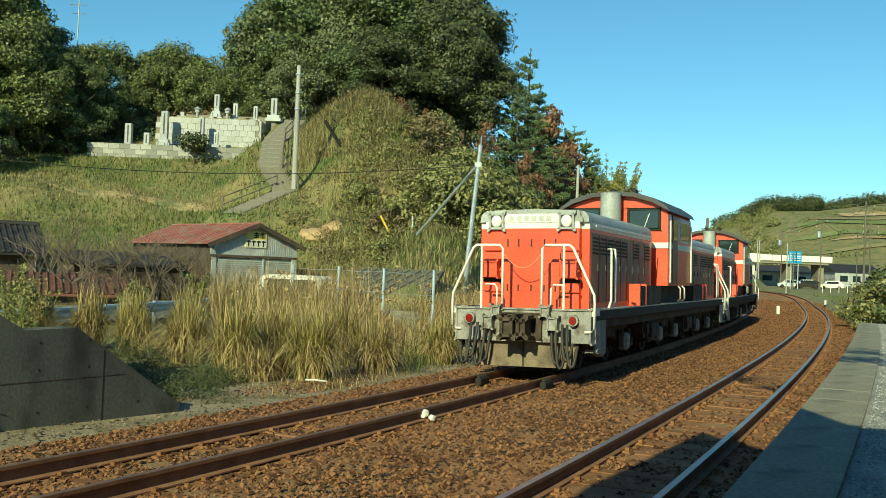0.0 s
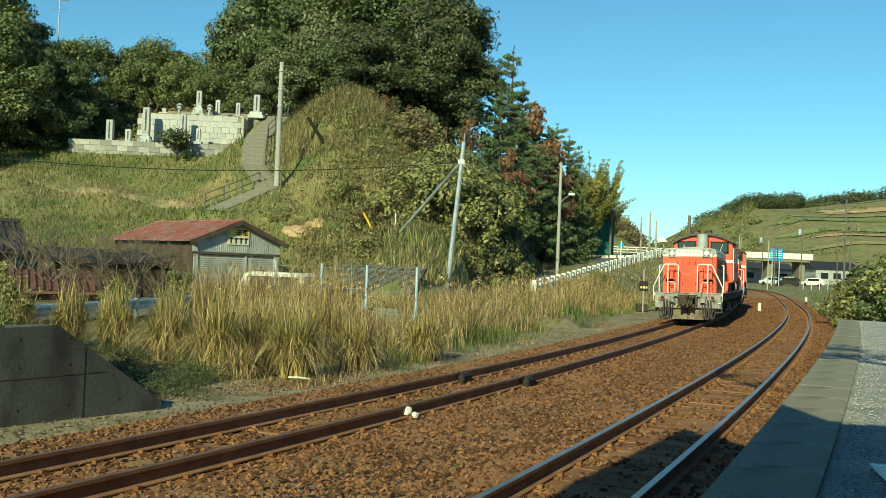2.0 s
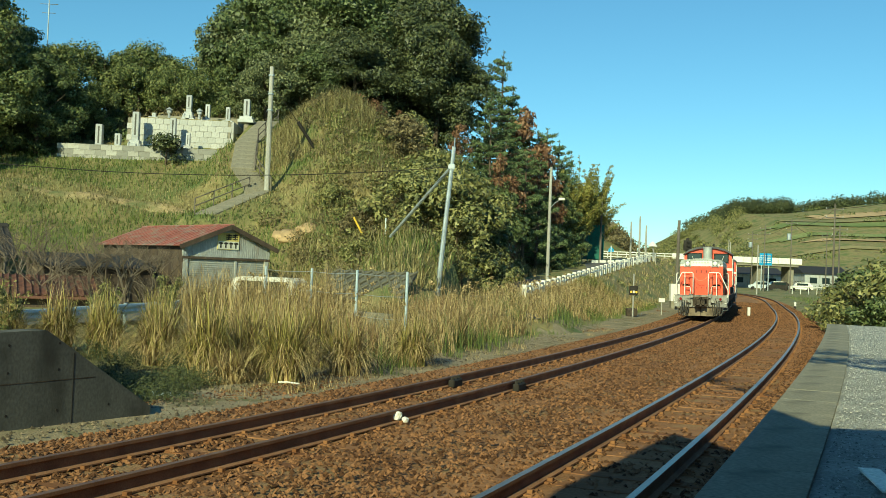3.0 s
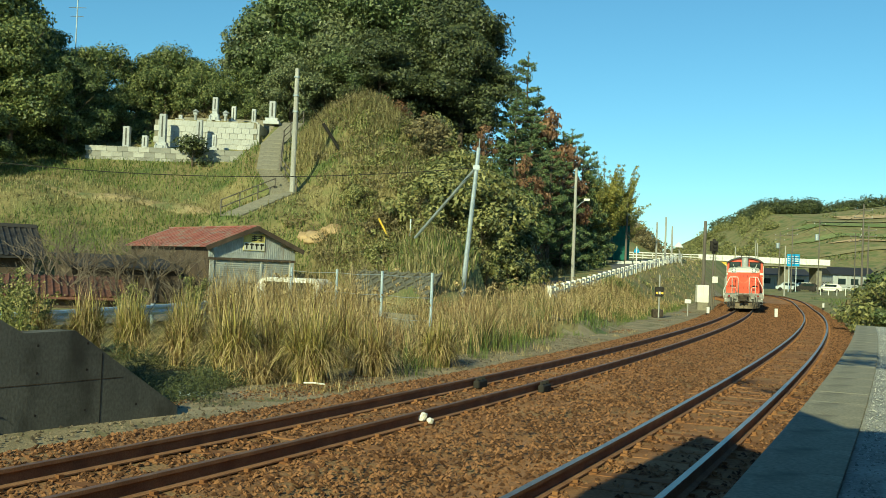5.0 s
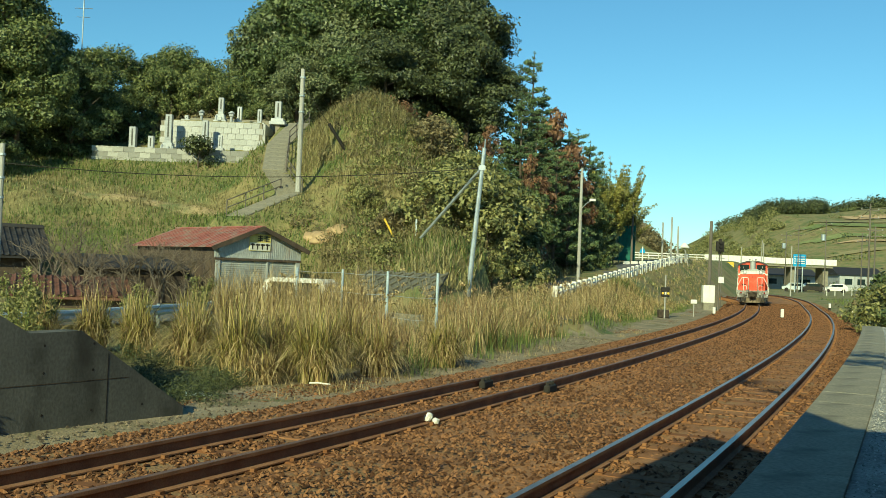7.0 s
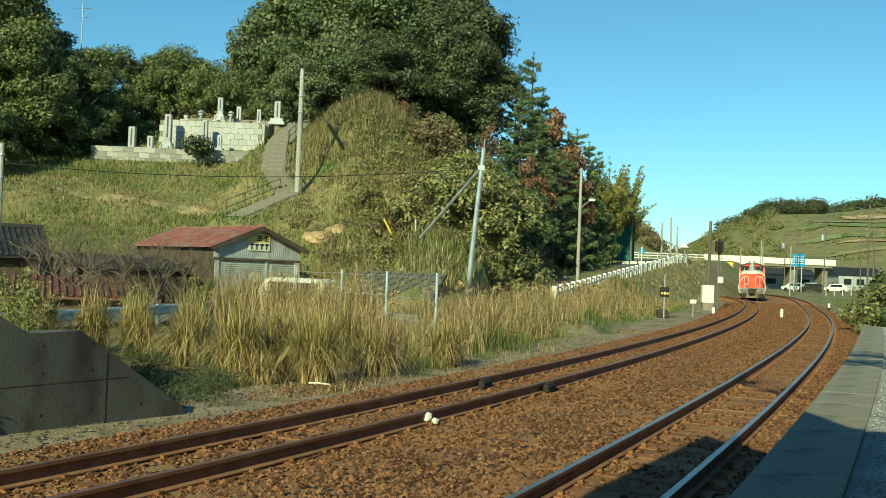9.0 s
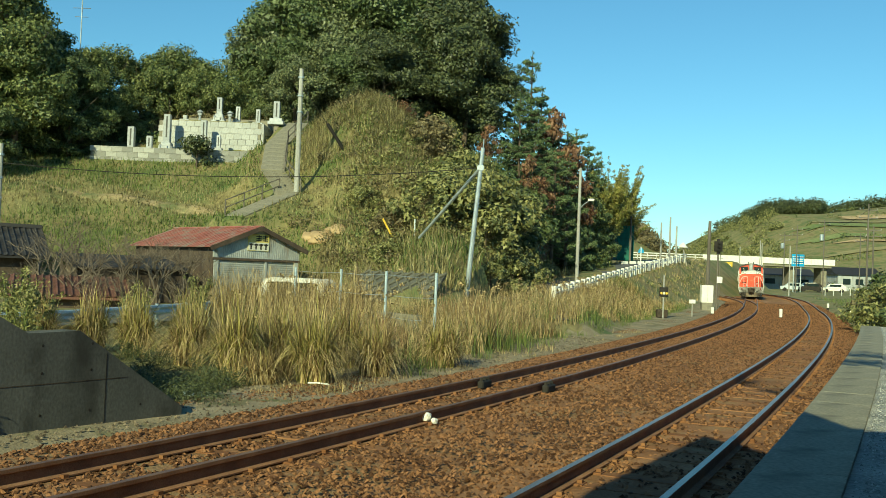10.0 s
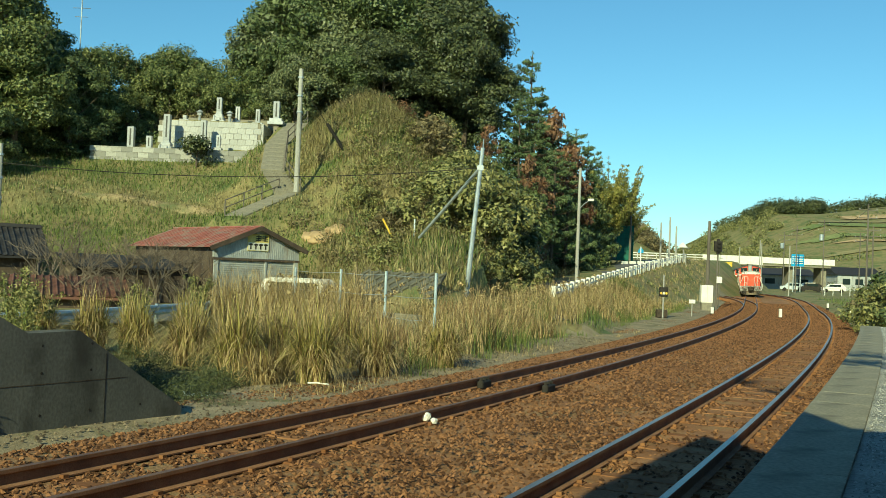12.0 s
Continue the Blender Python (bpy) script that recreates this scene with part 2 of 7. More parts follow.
# ---- the two tracks in plan ----
class Line:
    """A track's centre line from a start, a heading and its curvature along the way."""

    def __init__(self, x, y, heading, bends, step=28.0, length=230.0, back=30.0):
        s = np.arange(0, length + 0.01, 0.5)
        k = np.interp(s, np.arange(len(bends)) * step, bends)
        th = heading + np.cumsum(k) * 0.5
        xs = x + np.r_[0, np.cumsum(np.sin(th[:-1])) * 0.5]
        ys = y + np.r_[0, np.cumsum(np.cos(th[:-1])) * 0.5]
        sb = np.arange(-back, 0, 0.5)
        hb = heading + bends[0] * sb * 0.4
        xb = x - np.cumsum((np.sin(hb) * 0.5)[::-1])[::-1]
        yb = y - np.cumsum((np.cos(hb) * 0.5)[::-1])[::-1]
        self.s, self.x, self.y, self.h = np.r_[sb, s], np.r_[xb, xs], np.r_[yb, ys], np.r_[hb, th]

    def at(self, s, off=0.0):
        h = np.interp(s, self.s, self.h)
        x, y = np.interp(s, self.s, self.x), np.interp(s, self.s, self.y)
        return x + off * np.cos(h), y - off * np.sin(h), h

    def side(self, x, y):
        """Signed distance of points from the line, right positive, and the length along it."""
        best = np.full(np.shape(x), 1e9)
        sd, sl = np.zeros(np.shape(x)), np.zeros(np.shape(x))
        for i in range(0, len(self.s), 4):
            dx, dy = x - self.x[i], y - self.y[i]
            d = np.hypot(dx, dy)
            lat = dx * math.cos(self.h[i]) - dy * math.sin(self.h[i])
            near = d < best
            best = np.where(near, d, best)
            sd = np.where(near, np.where(abs(lat) < d * 0.5, np.sign(lat) * d, lat), sd)
            sl = np.where(near, self.s[i], sl)
        return sd, sl


FAR = Line(-4.883, 4.624, 0.4909, [-0.00537, -0.00197, -0.00175, -0.0006, 0.0002, -0.0035, -0.004, -0.002, 0])
NEAR = Line(0.139, 5.821, 0.4365, [-0.00149, -0.00166, -0.00162, -0.00066, -0.00302, -0.00348, -0.0028, -0.001, 0])


def rail_z(y):
    return np.interp(y, [0, 78, 100, 125, 200], [0, 0, 0.26, 0.42, 0.5])


# ---- the lie of the land ----
FOOT = [(-300, 40), (-80, 53), (-25, 56), (-14, 60), (-6, 56), (-1, 45), (4, 51), (7.0, 70), (11.8, 95), (18.8, 121), (34, 170), (90, 300)]
ROADWAY = [(3.2, 41, 0.0), (5.2, 52, 0.5), (10.2, 76, 1.3), (15.9, 94, 2.3), (23.3, 113, 3.7), (32, 135, 4.6), (45, 165, 5.2)]


PATH = [(-12.89, 63.0, 4.73), (-10.3, 67.5, 6.58), (-12.0, 71.0, 8.4), (-12.62, 76.0, 10.84), (-12.0, 82.0, 13.3)]


def seg_dist(x, y, pts):
    best, sign, frac = np.full(np.shape(x), 1e9), np.ones(np.shape(x)), np.zeros(np.shape(x))
    for i, (p, q) in enumerate(zip(pts, pts[1:])):
        ax, ay, bx, by = p[0], p[1], q[0], q[1]
        L = (bx - ax) ** 2 + (by - ay) ** 2
        t = np.clip(((x - ax) * (bx - ax) + (y - ay) * (by - ay)) / L, 0, 1)
        d = np.hypot(x - ax - t * (bx - ax), y - ay - t * (by - ay))
        near = d < best
        best = np.where(near, d, best)
        frac = np.where(near, i + t, frac)
        c = (bx - ax) * (y - ay) - (by - ay) * (x - ax)
        sign = np.where(near, np.where(c >= 0, 1.0, -1.0), sign)
    return best, sign, frac


def ripple(x, y, s):
    return np.sin(x / s + 1.3 * np.sin(y / s * 0.7)) * np.cos(y / s * 1.1 + 0.8 * np.sin(x / s * 0.9))


def ground_z(x, y):
    x, y = np.asarray(x, float), np.asarray(y, float)
    da, _ = FAR.side(x, y)
    db, _ = NEAR.side(x, y)
    z = np.where(da < 0, np.interp(-da, [0, 1.6, 2.6, 5, 12, 25], [-0.62, -0.62, -0.5, -0.42, -0.35, -0.3]), -0.62)
    z = np.where(db > 0, np.interp(db, [0, 1.4, 2.0, 6, 30], [-0.62, -0.62, -0.3, 0.1, 0.5]), z) + rail_z(y)
    z = z - 0.45 * np.exp(-((x + 5.6) / 1.3) ** 4 - ((y - 17.6) / 2.6) ** 4)
    z = z + 0.05 * ripple(x, y, 3.1) * (np.minimum(abs(da), abs(db)) > 3)
    d, _, _ = seg_dist(x, y, FOOT)
    ring, odd = FOOT + [(-300, 420)], np.zeros(x.shape, bool)
    for (ax, ay), (bx, by) in zip(ring, ring[1:] + ring[:1]):
        if ay != by:
            odd ^= ((ay > y) != (by > y)) & (x < ax + (y - ay) / (by - ay) * (bx - ax))
    inside = np.where(odd, d, -d)
    inside = inside * (1 + 1.5 * np.clip((y - 54) / 20, 0, 1) * np.clip((x + 10) / 11, 0, 1) * (inside > 0))
    hill = np.interp(inside, [-3, 0, 10, 20, 33, 60, 100, 200], [-0.5, 1.1, 6.4, 10.0, 14.8, 21, 25, 26])
    hill = hill * np.interp(y, [106, 150], [1, 0.3])
    hill = hill + np.clip(inside / 8, 0, 1) * (0.5 * ripple(x, y, 4.7) + 0.3 * ripple(x + 9, y, 1.9))
    hill = hill + 0.4 * ripple(x, y, 1.5) * np.clip(inside / 5, 0, 1) * np.clip((x + 11) / 2, 0, 1) + 3.7 * np.exp(-((x + 7) / 7) ** 2 - ((y - 79.5) / 9) ** 2)
    left = np.interp(x, [-60, -24, -12, -4], [0.8, 0.92, 1, 1])
    z = np.where(inside > -3, np.maximum(z, hill * left), z)
    rd, rs, rf = seg_dist(x, y, ROADWAY)
    rz = np.interp(rf, range(len(ROADWAY)), [p[2] for p in ROADWAY])
    bank = rz - 0.04 - np.maximum(rd - 3.0, 0) * 0.85
    z = np.where(rd < 3.0, rz - 0.04, np.maximum(z, np.where(rd < 12, bank, -9)))
    # graves' terraces
    for x0, x1, y0, y1, tz in ((-26.6, -13.9, 76.2, 79.0, 10.0), (-22.4, -14.3, 79.2, 82.6, 12.75)):
        z = np.where((x > x0) & (x < x1) & (y > y0) & (y < y1), tz, z)
    z = np.where((x > -28) & (x < -13.6) & (y > 68) & (y < 76.2), np.minimum(np.maximum(z, 9.15 - (76.2 - y) * 0.5), 9.3), z)
    pd, _, pf = seg_dist(x, y, PATH)
    pz = np.interp(pf, range(len(PATH)), [p[2] for p in PATH])
    k = np.clip((3.2 - pd) / 2.1, 0, 1)
    k = np.where((x < -13.7) & (y > 75.8), 0, k * k * (3 - 2 * k))
    z = z + (pz - 0.14 - z) * k
    # distant hills
    for cx, cy, sx, sy, hh in ((45, 270, 12, 30, 9), (110, 900, 60, 60, 36), (-90, 420, 90, 150, 40)):
        z = z + hh * np.exp(-((x - cx) / sx) ** 2 - ((y - cy) / sy) ** 2)
    ridge = np.interp(x, [66, 92, 113, 131, 150, 182, 260, 400, 900], [0, 8, 21, 29, 30, 35, 42, 44, 44])
    rise = np.clip((y - 205) / 215, 0, 1)
    ridge = ridge * np.interp(y, [440, 560], [1, 0.1])
    step = 0.35 * np.sin(rise * 30) / 30 * (x > 110)
    z = z + ridge * (rise * rise * (3 - 2 * rise) + step)
    # unseen rise beside the station, added to cut sky light from the right
    z = z + 13 * np.clip((x - 20) / 14, 0, 1) * np.clip((18 - y) / 10, 0, 1)
    return z


def zat(x, y):
    return float(ground_z(np.array([x]), np.array([y]))[0])


def ground():
    def axis(lo, a, b, hi, fine):
        mid = list(np.arange(a, b, fine))
        out, s, v = [], fine, b
        while v < hi:
            out.append(v)
            s *= 1.035
            v += s
        pre, s, v = [], fine, a
        while v > lo:
            s *= 1.09
            v -= s
            pre.append(v)
        return np.array(pre[::-1] + mid + out + [hi])
    xs, ys = axis(-900, -32, 36, 1600, 0.62), axis(-300, 0, 100, 3200, 0.68)
    X, Y = np.meshgrid(xs, ys)
    Z = ground_z(X, Y)
    n, m = X.shape
    v = np.c_[X.ravel(), Y.ravel(), Z.ravel()].tolist()
    i = np.arange(n * m).reshape(n, m)
    f = np.stack([i[:-1, :-1], i[:-1, 1:], i[1:, 1:], i[1:, :-1]], -1).reshape(-1, 4).tolist()
    return smooth(tagged(part("ground", (v, f), "soil"), "turf and bare soil rising into a grassy hillside", "ground", kind="structure"))


ground()


# ---- ballast, sleepers, rails ----
def strip(stations, name, mat, label, category):
    """A sheet from rows of points."""
    n, m = len(stations), len(stations[0])
    v = [p for row in stations for p in row]
    f = [(i * m + j, i * m + j + 1, (i + 1) * m + j + 1, (i + 1) * m + j) for i in range(n - 1) for j in range(m - 1)]
    return smooth(tagged(part(name, (v, f), mat), label, category, kind="structure"))


def ballast_bed():
    rows = []
    for s in np.arange(-28, 225, 0.5):
        row = []
        bx, by, bh = NEAR.at(s - 3.0)
        for o, z in ((-3.3, -0.62), (-2.6, -0.46), (-1.75, -0.17), (-0.9, -0.165), (0, -0.17), (1.2, -0.17)):
            x, y, h = FAR.at(s, o)
            row.append((x, y, z + float(rail_z(y))))
        a = Vector(row[-1])
        x, y, h = NEAR.at(s - 3.0, -1.2)
        b = Vector((x, y, -0.17 + float(rail_z(y))))
        for k in (0.2, 0.4, 0.6, 0.8, 1.0):
            p = a.lerp(b, k)
            row.append((p.x, p.y, p.z - 0.05 * math.sin(math.pi * k)))
        for o, z in ((0, -0.17), (0.9, -0.17), (1.5, -0.24), (2.3, -0.6)):
            x, y, h = NEAR.at(s - 3.0, o)
            row.append((x, y, z + float(rail_z(y))))
        rows.append([(x, y, z + 0.012 * float(ripple(x, y, 0.9))) for x, y, z in row])
    return strip(rows, "ballast_bed", "ballast", "rust-brown ballast under two curved railway tracks", "ballast")


BED = ballast_bed()
RAIL = [(-0.0325, 0), (-0.028, 0.002), (0.028, 0.002), (0.0325, 0), (0.0325, -0.03), (0.009, -0.042), (0.009, -0.125), (0.063, -0.14), (0.063, -0.153), (-0.063, -0.153), (-0.063, -0.14), (-0.009, -0.125), (-0.009, -0.042), (-0.0325, -0.03)]


def rails(line, name, head, label, span=(-27, 222), ties=(-6, 168)):
    track = thing(name, label, "railway track", kind="structure")
    for side in (-0.5335, 0.5335):
        S = np.arange(*span, 0.75)
        v, f, mats = [], [], []
        n = len(RAIL)
        for i, s in enumerate(S):
            x, y, h = line.at(s, side)
            c, d = math.cos(h), math.sin(h)
            v += [(x + p * c, y - p * d, z + float(rail_z(y))) for p, z in RAIL]
            if i:
                for j in range(n):
                    k = (j + 1) % n
                    f.append(((i - 1) * n + j, (i - 1) * n + k, i * n + k, i * n + j))
                    mats.append(1 if j < 3 else 0)
        ob = part("rail", (v, f), "railside", track, "rusty rail with a worn head")
        ob.data.materials.append(M[head])
        ob.data.polygons.foreach_set("material_index", mats)
    bm = B(-1.05, -0.11, -0.34, 1.05, 0.11, -0.158, 0.015)
    for sx in (-0.5335, 0.5335):
        box(bm, sx - 0.14, -0.09, -0.16, sx + 0.14, 0.09, -0.146)
        for k in (-0.1, 0.1):
            box(bm, sx + k - 0.025, -0.03, -0.15, sx + k + 0.025, 0.03, -0.115)
    first = part("sleeper", bm, "sleeper", track)
    for i, s in enumerate(np.arange(*ties, 0.62)):
        ob = first if i == 0 else new("sleeper", first.data)
        ob.parent = track
        x, y, h = line.at(s + random.uniform(-.02, .02))
        ob.matrix_basis = pose(x, y, float(rail_z(y)) - random.uniform(0, 0.012), 0, 0, -math.degrees(h) + random.uniform(-1, 1))
    return track


class Siding:
    """A line that leaves the far track to its left beyond the relay cabinet."""

    def at(self, s, off=0.0):
        k = np.clip((np.asarray(s, float) - 82) / 34, 0, 1)
        return FAR.at(s, off - 3.4 * k * k)


rails(FAR, "railway_track_far", "railtop_dull", "curved narrow-gauge track with rust-brown rails on dusty sleepers")
rails(NEAR, "railway_track_near", "railtop", "curved narrow-gauge track with bright worn rail heads beside the platform")


rails(Siding(), "railway_siding", "railtop", "siding turnout leaving the far track", (84, 122), (98, 122))


# ---- platform, and an unseen canopy added behind the camera ----
def platform():
    rows_top, v = [], []
    S = np.arange(-24, 27.6, 0.5)
    edge = thing("platform", "low station platform with a worn concrete edge and gravel surface", "platform", kind="structure")
    slabs, gravel, face = [], [], []
    for s in S:
        x0, y0, h = NEAR.at(s, 1.5)
        x1, y1, h = NEAR.at(s, 2.02)
        x2, y2, h = NEAR.at(s, 7.5)
        gravel.append([(x1, y1, 0.655), ((x1 + x2) / 2, (y1 + y2) / 2, 0.665), (x2, y2, 0.66)])
        xf, yf, h = NEAR.at(s, 1.62)
        face.append([(xf, yf, -0.7), (xf, yf, 0.6)])

    def sheet(rows):
        m = len(rows[0])
        return [p for r in rows for p in r], [(i * m + j, i * m + j + 1, (i + 1) * m + j + 1, (i + 1) * m + j) for i in range(len(rows) - 1) for j in range(m - 1)]
    part("gravel_surface", sheet(gravel), "gravel", edge, "pale loose gravel")
    part("platform_face", sheet(face), "dark_concrete", edge)
    bm = bmesh.new()
    x0, y0, h0 = NEAR.at(27.5, 1.62)
    x1, y1, h1 = NEAR.at(27.5, 7.5)
    q = [bm.verts.new(p) for p in ((x0, y0, -0.7), (x1, y1, -0.7), (x1, y1, 0.655), (x0, y0, 0.655))]
    bm.faces.new(q)
    part("platform_end", bm, "dark_concrete", edge)
    mesh = None
    for i, s in enumerate(np.arange(-23.5, 27.4, 1.0)):
        if mesh is None:
            ob = part("edge_slab", B(1.5, -0.4985, 0.52, 2.02, 0.4985, 0.68, 0.004), "concrete", edge)
            mesh = ob.data
        else:
            ob = new("edge_slab", mesh)
            ob.parent = edge
        x, y, h = NEAR.at(s)
        ob.matrix_basis = pose(x, y, random.uniform(-0.002, 0.002), 0, 0, -math.degrees(h))


platform()


def canopy():
    """Unseen roof over and behind the camera, added to shade the platform's near end."""
    c = thing("station_canopy", "unseen dark steel canopy on round posts, added for its shade", "canopy")
    # outline drawn back from the shadow's edge, widened to block sky light
    out = [(0.2, 4.83), (0.64, 3.64), (0.68, 1.49), (4.4, 1.5), (4.4, 7.0), (6.4, 7.0), (6.4, -13), (-7.6, -13), (-1.78, 1.24)]
    part("roof", prism(bmesh.new(), out, "z", 3.9, 4.05), "dark_wood", c)
    # unseen walls, added to keep sky light off the platform
    part("back_wall", B(-9.6, -13.2, -0.6, 6.3, -13, 4.0), "dark_wood", c)
    part("side_wall", B(6.2, -13, 0.5, 6.35, 1.2, 4.0), "dark_wood", c)
    for x, y in ((2.6, -1.5), (-0.6, -8), (4.5, -8), (5.8, 0.5)):
        part("post", T([(x, y, 0.6), (x, y, 3.9)], 0.09, 8), "galvanized", c)
    # unseen building, added to cut the sky's fill from the right
    b = thing("station_building", "unseen dark wooden building along the platform, added to block sky light", "building", pose(*[float(v) for v in NEAR.at(0, 7.8)[:2]], 0.6, 0, 0, -25))
    part("wall", B(0, -18, -1, 0.2, 12.5, 5.6), "dark_wood", b)
    part("roof", B(-0.5, -18.3, 5.6, 5, 12.8, 5.8, 0.02), "black", b)
    mark = part("painted_line", B(-0.06, -0.35, 0, 0.06, 0.35, 0.012), "white")
    mark.matrix_basis = pose(2.7, 5.7, 0.682, 0, 0, -14)
    tagged(mark, "worn white painted line on the platform", "marking", kind="structure")


canopy()


# ---- the locomotives ----
def arch(w, z0, z1, r, n=4):
    """Outline of a hood or cab end: upright sides, rounded shoulders and a slightly domed top."""
    pts = [(-w, z0), (w, z0), (w, z1 - r)]
    for i in range(1, n + 1):
        a = math.pi / 2 * i / n
        pts.append((w - r + r * math.cos(a), z1 - r + r * math.sin(a)))
    pts.append((0, z1 + 0.03))
    for i in range(n, 0, -1):
        a = math.pi / 2 * i / n
        pts.append((-(w - r + r * math.cos(a)), z1 - r + r * math.sin(a)))
    pts.append((-w, z1 - r))
    return pts


def bevelled(bm, off, seg=2):
    bmesh.ops.bevel(bm, geom=[e for e in bm.edges if len(e.link_faces) == 2 and e.calc_face_angle(0) > 0.6], offset=off, segments=seg, affect="EDGES")
    return bm


M["lamp_glass"] = material("lamp_glass", [(0.75, 0.76, 0.72), (0.85, 0.86, 0.82)], 0.15, scale=6, fine=30, bump=0.1)
M["board_pale_orange"] = material("faded_chain", [(0.5, 0.25, 0.14), (0.6, 0.32, 0.2)], 0.6, bump=0)
M["red_lens"] = material("red_lens", [(0.14, 0.008, 0.008), (0.24, 0.012, 0.012)], 0.15, bump=0)
M["hose"] = material("rubber_hose", [(0.025, 0.023, 0.02), (0.06, 0.05, 0.04)], 0.7)
M["bar_grey"] = material("grey_lettering", [(0.42, 0.42, 0.4), (0.5, 0.5, 0.47)], 0.5, bump=0)
M["roof_grey"] = material("cab_roof_grey", [(0.03, 0.03, 0.032), (0.06, 0.06, 0.062)], 0.55, scale=2, fine=25)
M["beam"] = material("dirty_grey_beam", [(0.2, 0.195, 0.18), (0.34, 0.33, 0.3)], 0.7, scale=3, fine=30, dirt=(0.1, 0.075, 0.05), dirt_at=0.58)
M["skirt"] = material("dusty_plough", [(0.15, 0.115, 0.075), (0.23, 0.18, 0.12)], 0.8, scale=2.5, fine=30, dirt=(0.08, 0.06, 0.04), dirt_at=0.6)


def locomotive():
    loco = thing("diesel_locomotive", "vermilion and grey centre-cab diesel locomotive with a white stripe", "locomotive")
    # underframe and deck
    part("underframe", B(-1.3, -8.35, 0.82, 1.3, 8.35, 1.12, 0.03), "grime", loco)
    part("deck", B(-1.4, -8.3, 1.12, 1.4, 8.3, 1.19, 0.012), "grey", loco, "grey walkway deck")
    for sx in (-1, 1):
        part("deck_edge", B(sx * 1.4 - 0.02, -8.2, 1.0, sx * 1.4 + 0.02, 8.2, 1.2, 0.01), "black", loco, "black deck edge beam")
        part("deck_line", B(sx * 1.41 - 0.02, -8.2, 1.175, sx * 1.41 + 0.012, 8.2, 1.197), "bar_grey", loco, "thin pale line along the deck edge")
    for e in (-1, 1):
        hood_z, w = 2.99, 1.14
        # hood in three bands of paint: orange body, white stripe, grey top
        y0, y1 = e * 8.0, e * 2.3

        def band(za, zb, top):
            o = arch(w, za, zb, 0.17) if top else [(-w, za), (w, za), (w, zb), (-w, zb)]
            bm = prism(bmesh.new(), o, "y", min(y0, y1), max(y0, y1))
            eds = [d for d in bm.edges if all(abs(v.co.y - y0) < 1e-4 for v in d.verts) and (top or abs(d.verts[0].co.z - d.verts[1].co.z) > 0.1) and not (top and all(abs(v.co.z - za) < 1e-4 for v in d.verts))]
            bmesh.ops.bevel(bm, geom=eds, offset=0.1 if top else 0.16, segments=4, affect="EDGES")
            return bm
        hood = smooth_flat(part("hood", band(1.19, 2.66, False), "orange", loco))
        smooth_flat(part("stripe", band(2.66, 2.78, False), "white", hood, "white stripe round the hood"))
        smooth_flat(part("hood_top", band(2.78, hood_z, True), "grey", hood, "grey rounded hood top"))
        # white panel between and round the lamps
        part("front_panel", bevelled(B(-0.62, y0 + e * 0.012, 2.76, 0.62, y0 - e * 0.05, 2.93), 0.01), "white", hood, "white panel between the headlights")
        for i in range(6):
            x = -0.42 + i * 0.155
            part("plate_bar", B(x - 0.05, y0 + e * 0.018, 2.8, x + 0.05, y0 + e * 0.008, 2.89), "bar_grey", hood, "worn grey lettering bar")
        for sx in (-1, 1):
            lamp = part("headlight", bevelled(B(sx * 0.73 - 0.155, y0 - e * 0.05, 2.64, sx * 0.73 + 0.155, y0 + e * 0.035, 2.94), 0.04, 2), "grey", hood, "grey headlight housing")
            part("lamp_rim", bevelled(B(sx * 0.73 - 0.135, y0 + e * 0.0, 2.66, sx * 0.73 + 0.135, y0 + e * 0.055, 2.92), 0.012, 1), "roof_grey", lamp)
            bm = bmesh.new()
            bmesh.ops.create_uvsphere(bm, u_segments=14, v_segments=8, radius=0.115, matrix=Matrix.Translation((sx * 0.73, y0 + e * 0.05, 2.79)) @ Matrix.Diagonal((1, 0.4, 1, 1)))
            smooth(part("lamp_lens", bm, "lamp_glass", lamp))
            # recesses either side of the nose with ladder bars
            for k in range(3):
                part("step_bar", T([(sx * 1.0, y0 + e * 0.03, 1.5 + k * 0.38), (sx * 0.62, y0 + e * 0.03, 1.5 + k * 0.38)], 0.022, 6), "orange", hood)
            part("nose_seam", B(sx * 0.6 - 0.014, y0 - e * 0.01, 1.22, sx * 0.6 + 0.014, y0 + e * 0.006, 2.2), "black", hood)
            part("nose_box", bevelled(B(sx * 0.82 - 0.16, y0 - e * 0.02, 1.75, sx * 0.82 + 0.16, y0 + e * 0.16, 2.05), 0.03), "orange", hood)
            part("nose_slot", B(sx * 0.82 - 0.2, y0 + e * 0.004, 1.66, sx * 0.82 + 0.2, y0 - e * 0.02, 1.73), "black", hood)
        for x in (-0.5, -0.27, 0.0, 0.27, 0.5):
            part("hinge", B(x - 0.012, y0 - e * 0.01, 2.32, x + 0.012, y0 + e * 0.012, 2.46), "black", hood)
            part("hinge", B(x - 0.012, y0 - e * 0.01, 1.5, x + 0.012, y0 + e * 0.012, 1.62), "black", hood)
        # side doors and louvres
        for sx in (-1, 1):
            for k in range(9):
                ya = e * (2.6 + k * 0.58)
                yb = ya + e * 0.52
                # door colour carries the flank's shade
                door = part("side_door", bevelled(B(sx * (w - 0.01), min(ya, yb), 1.3, sx * (w + 0.018), max(ya, yb), 2.6), 0.008, 1), "shaded_orange", hood)
                part("door_latch", B(sx * (w + 0.015), ya + e * 0.06, 1.9, sx * (w + 0.04), ya + e * 0.1, 2.02), "roof_grey", door)
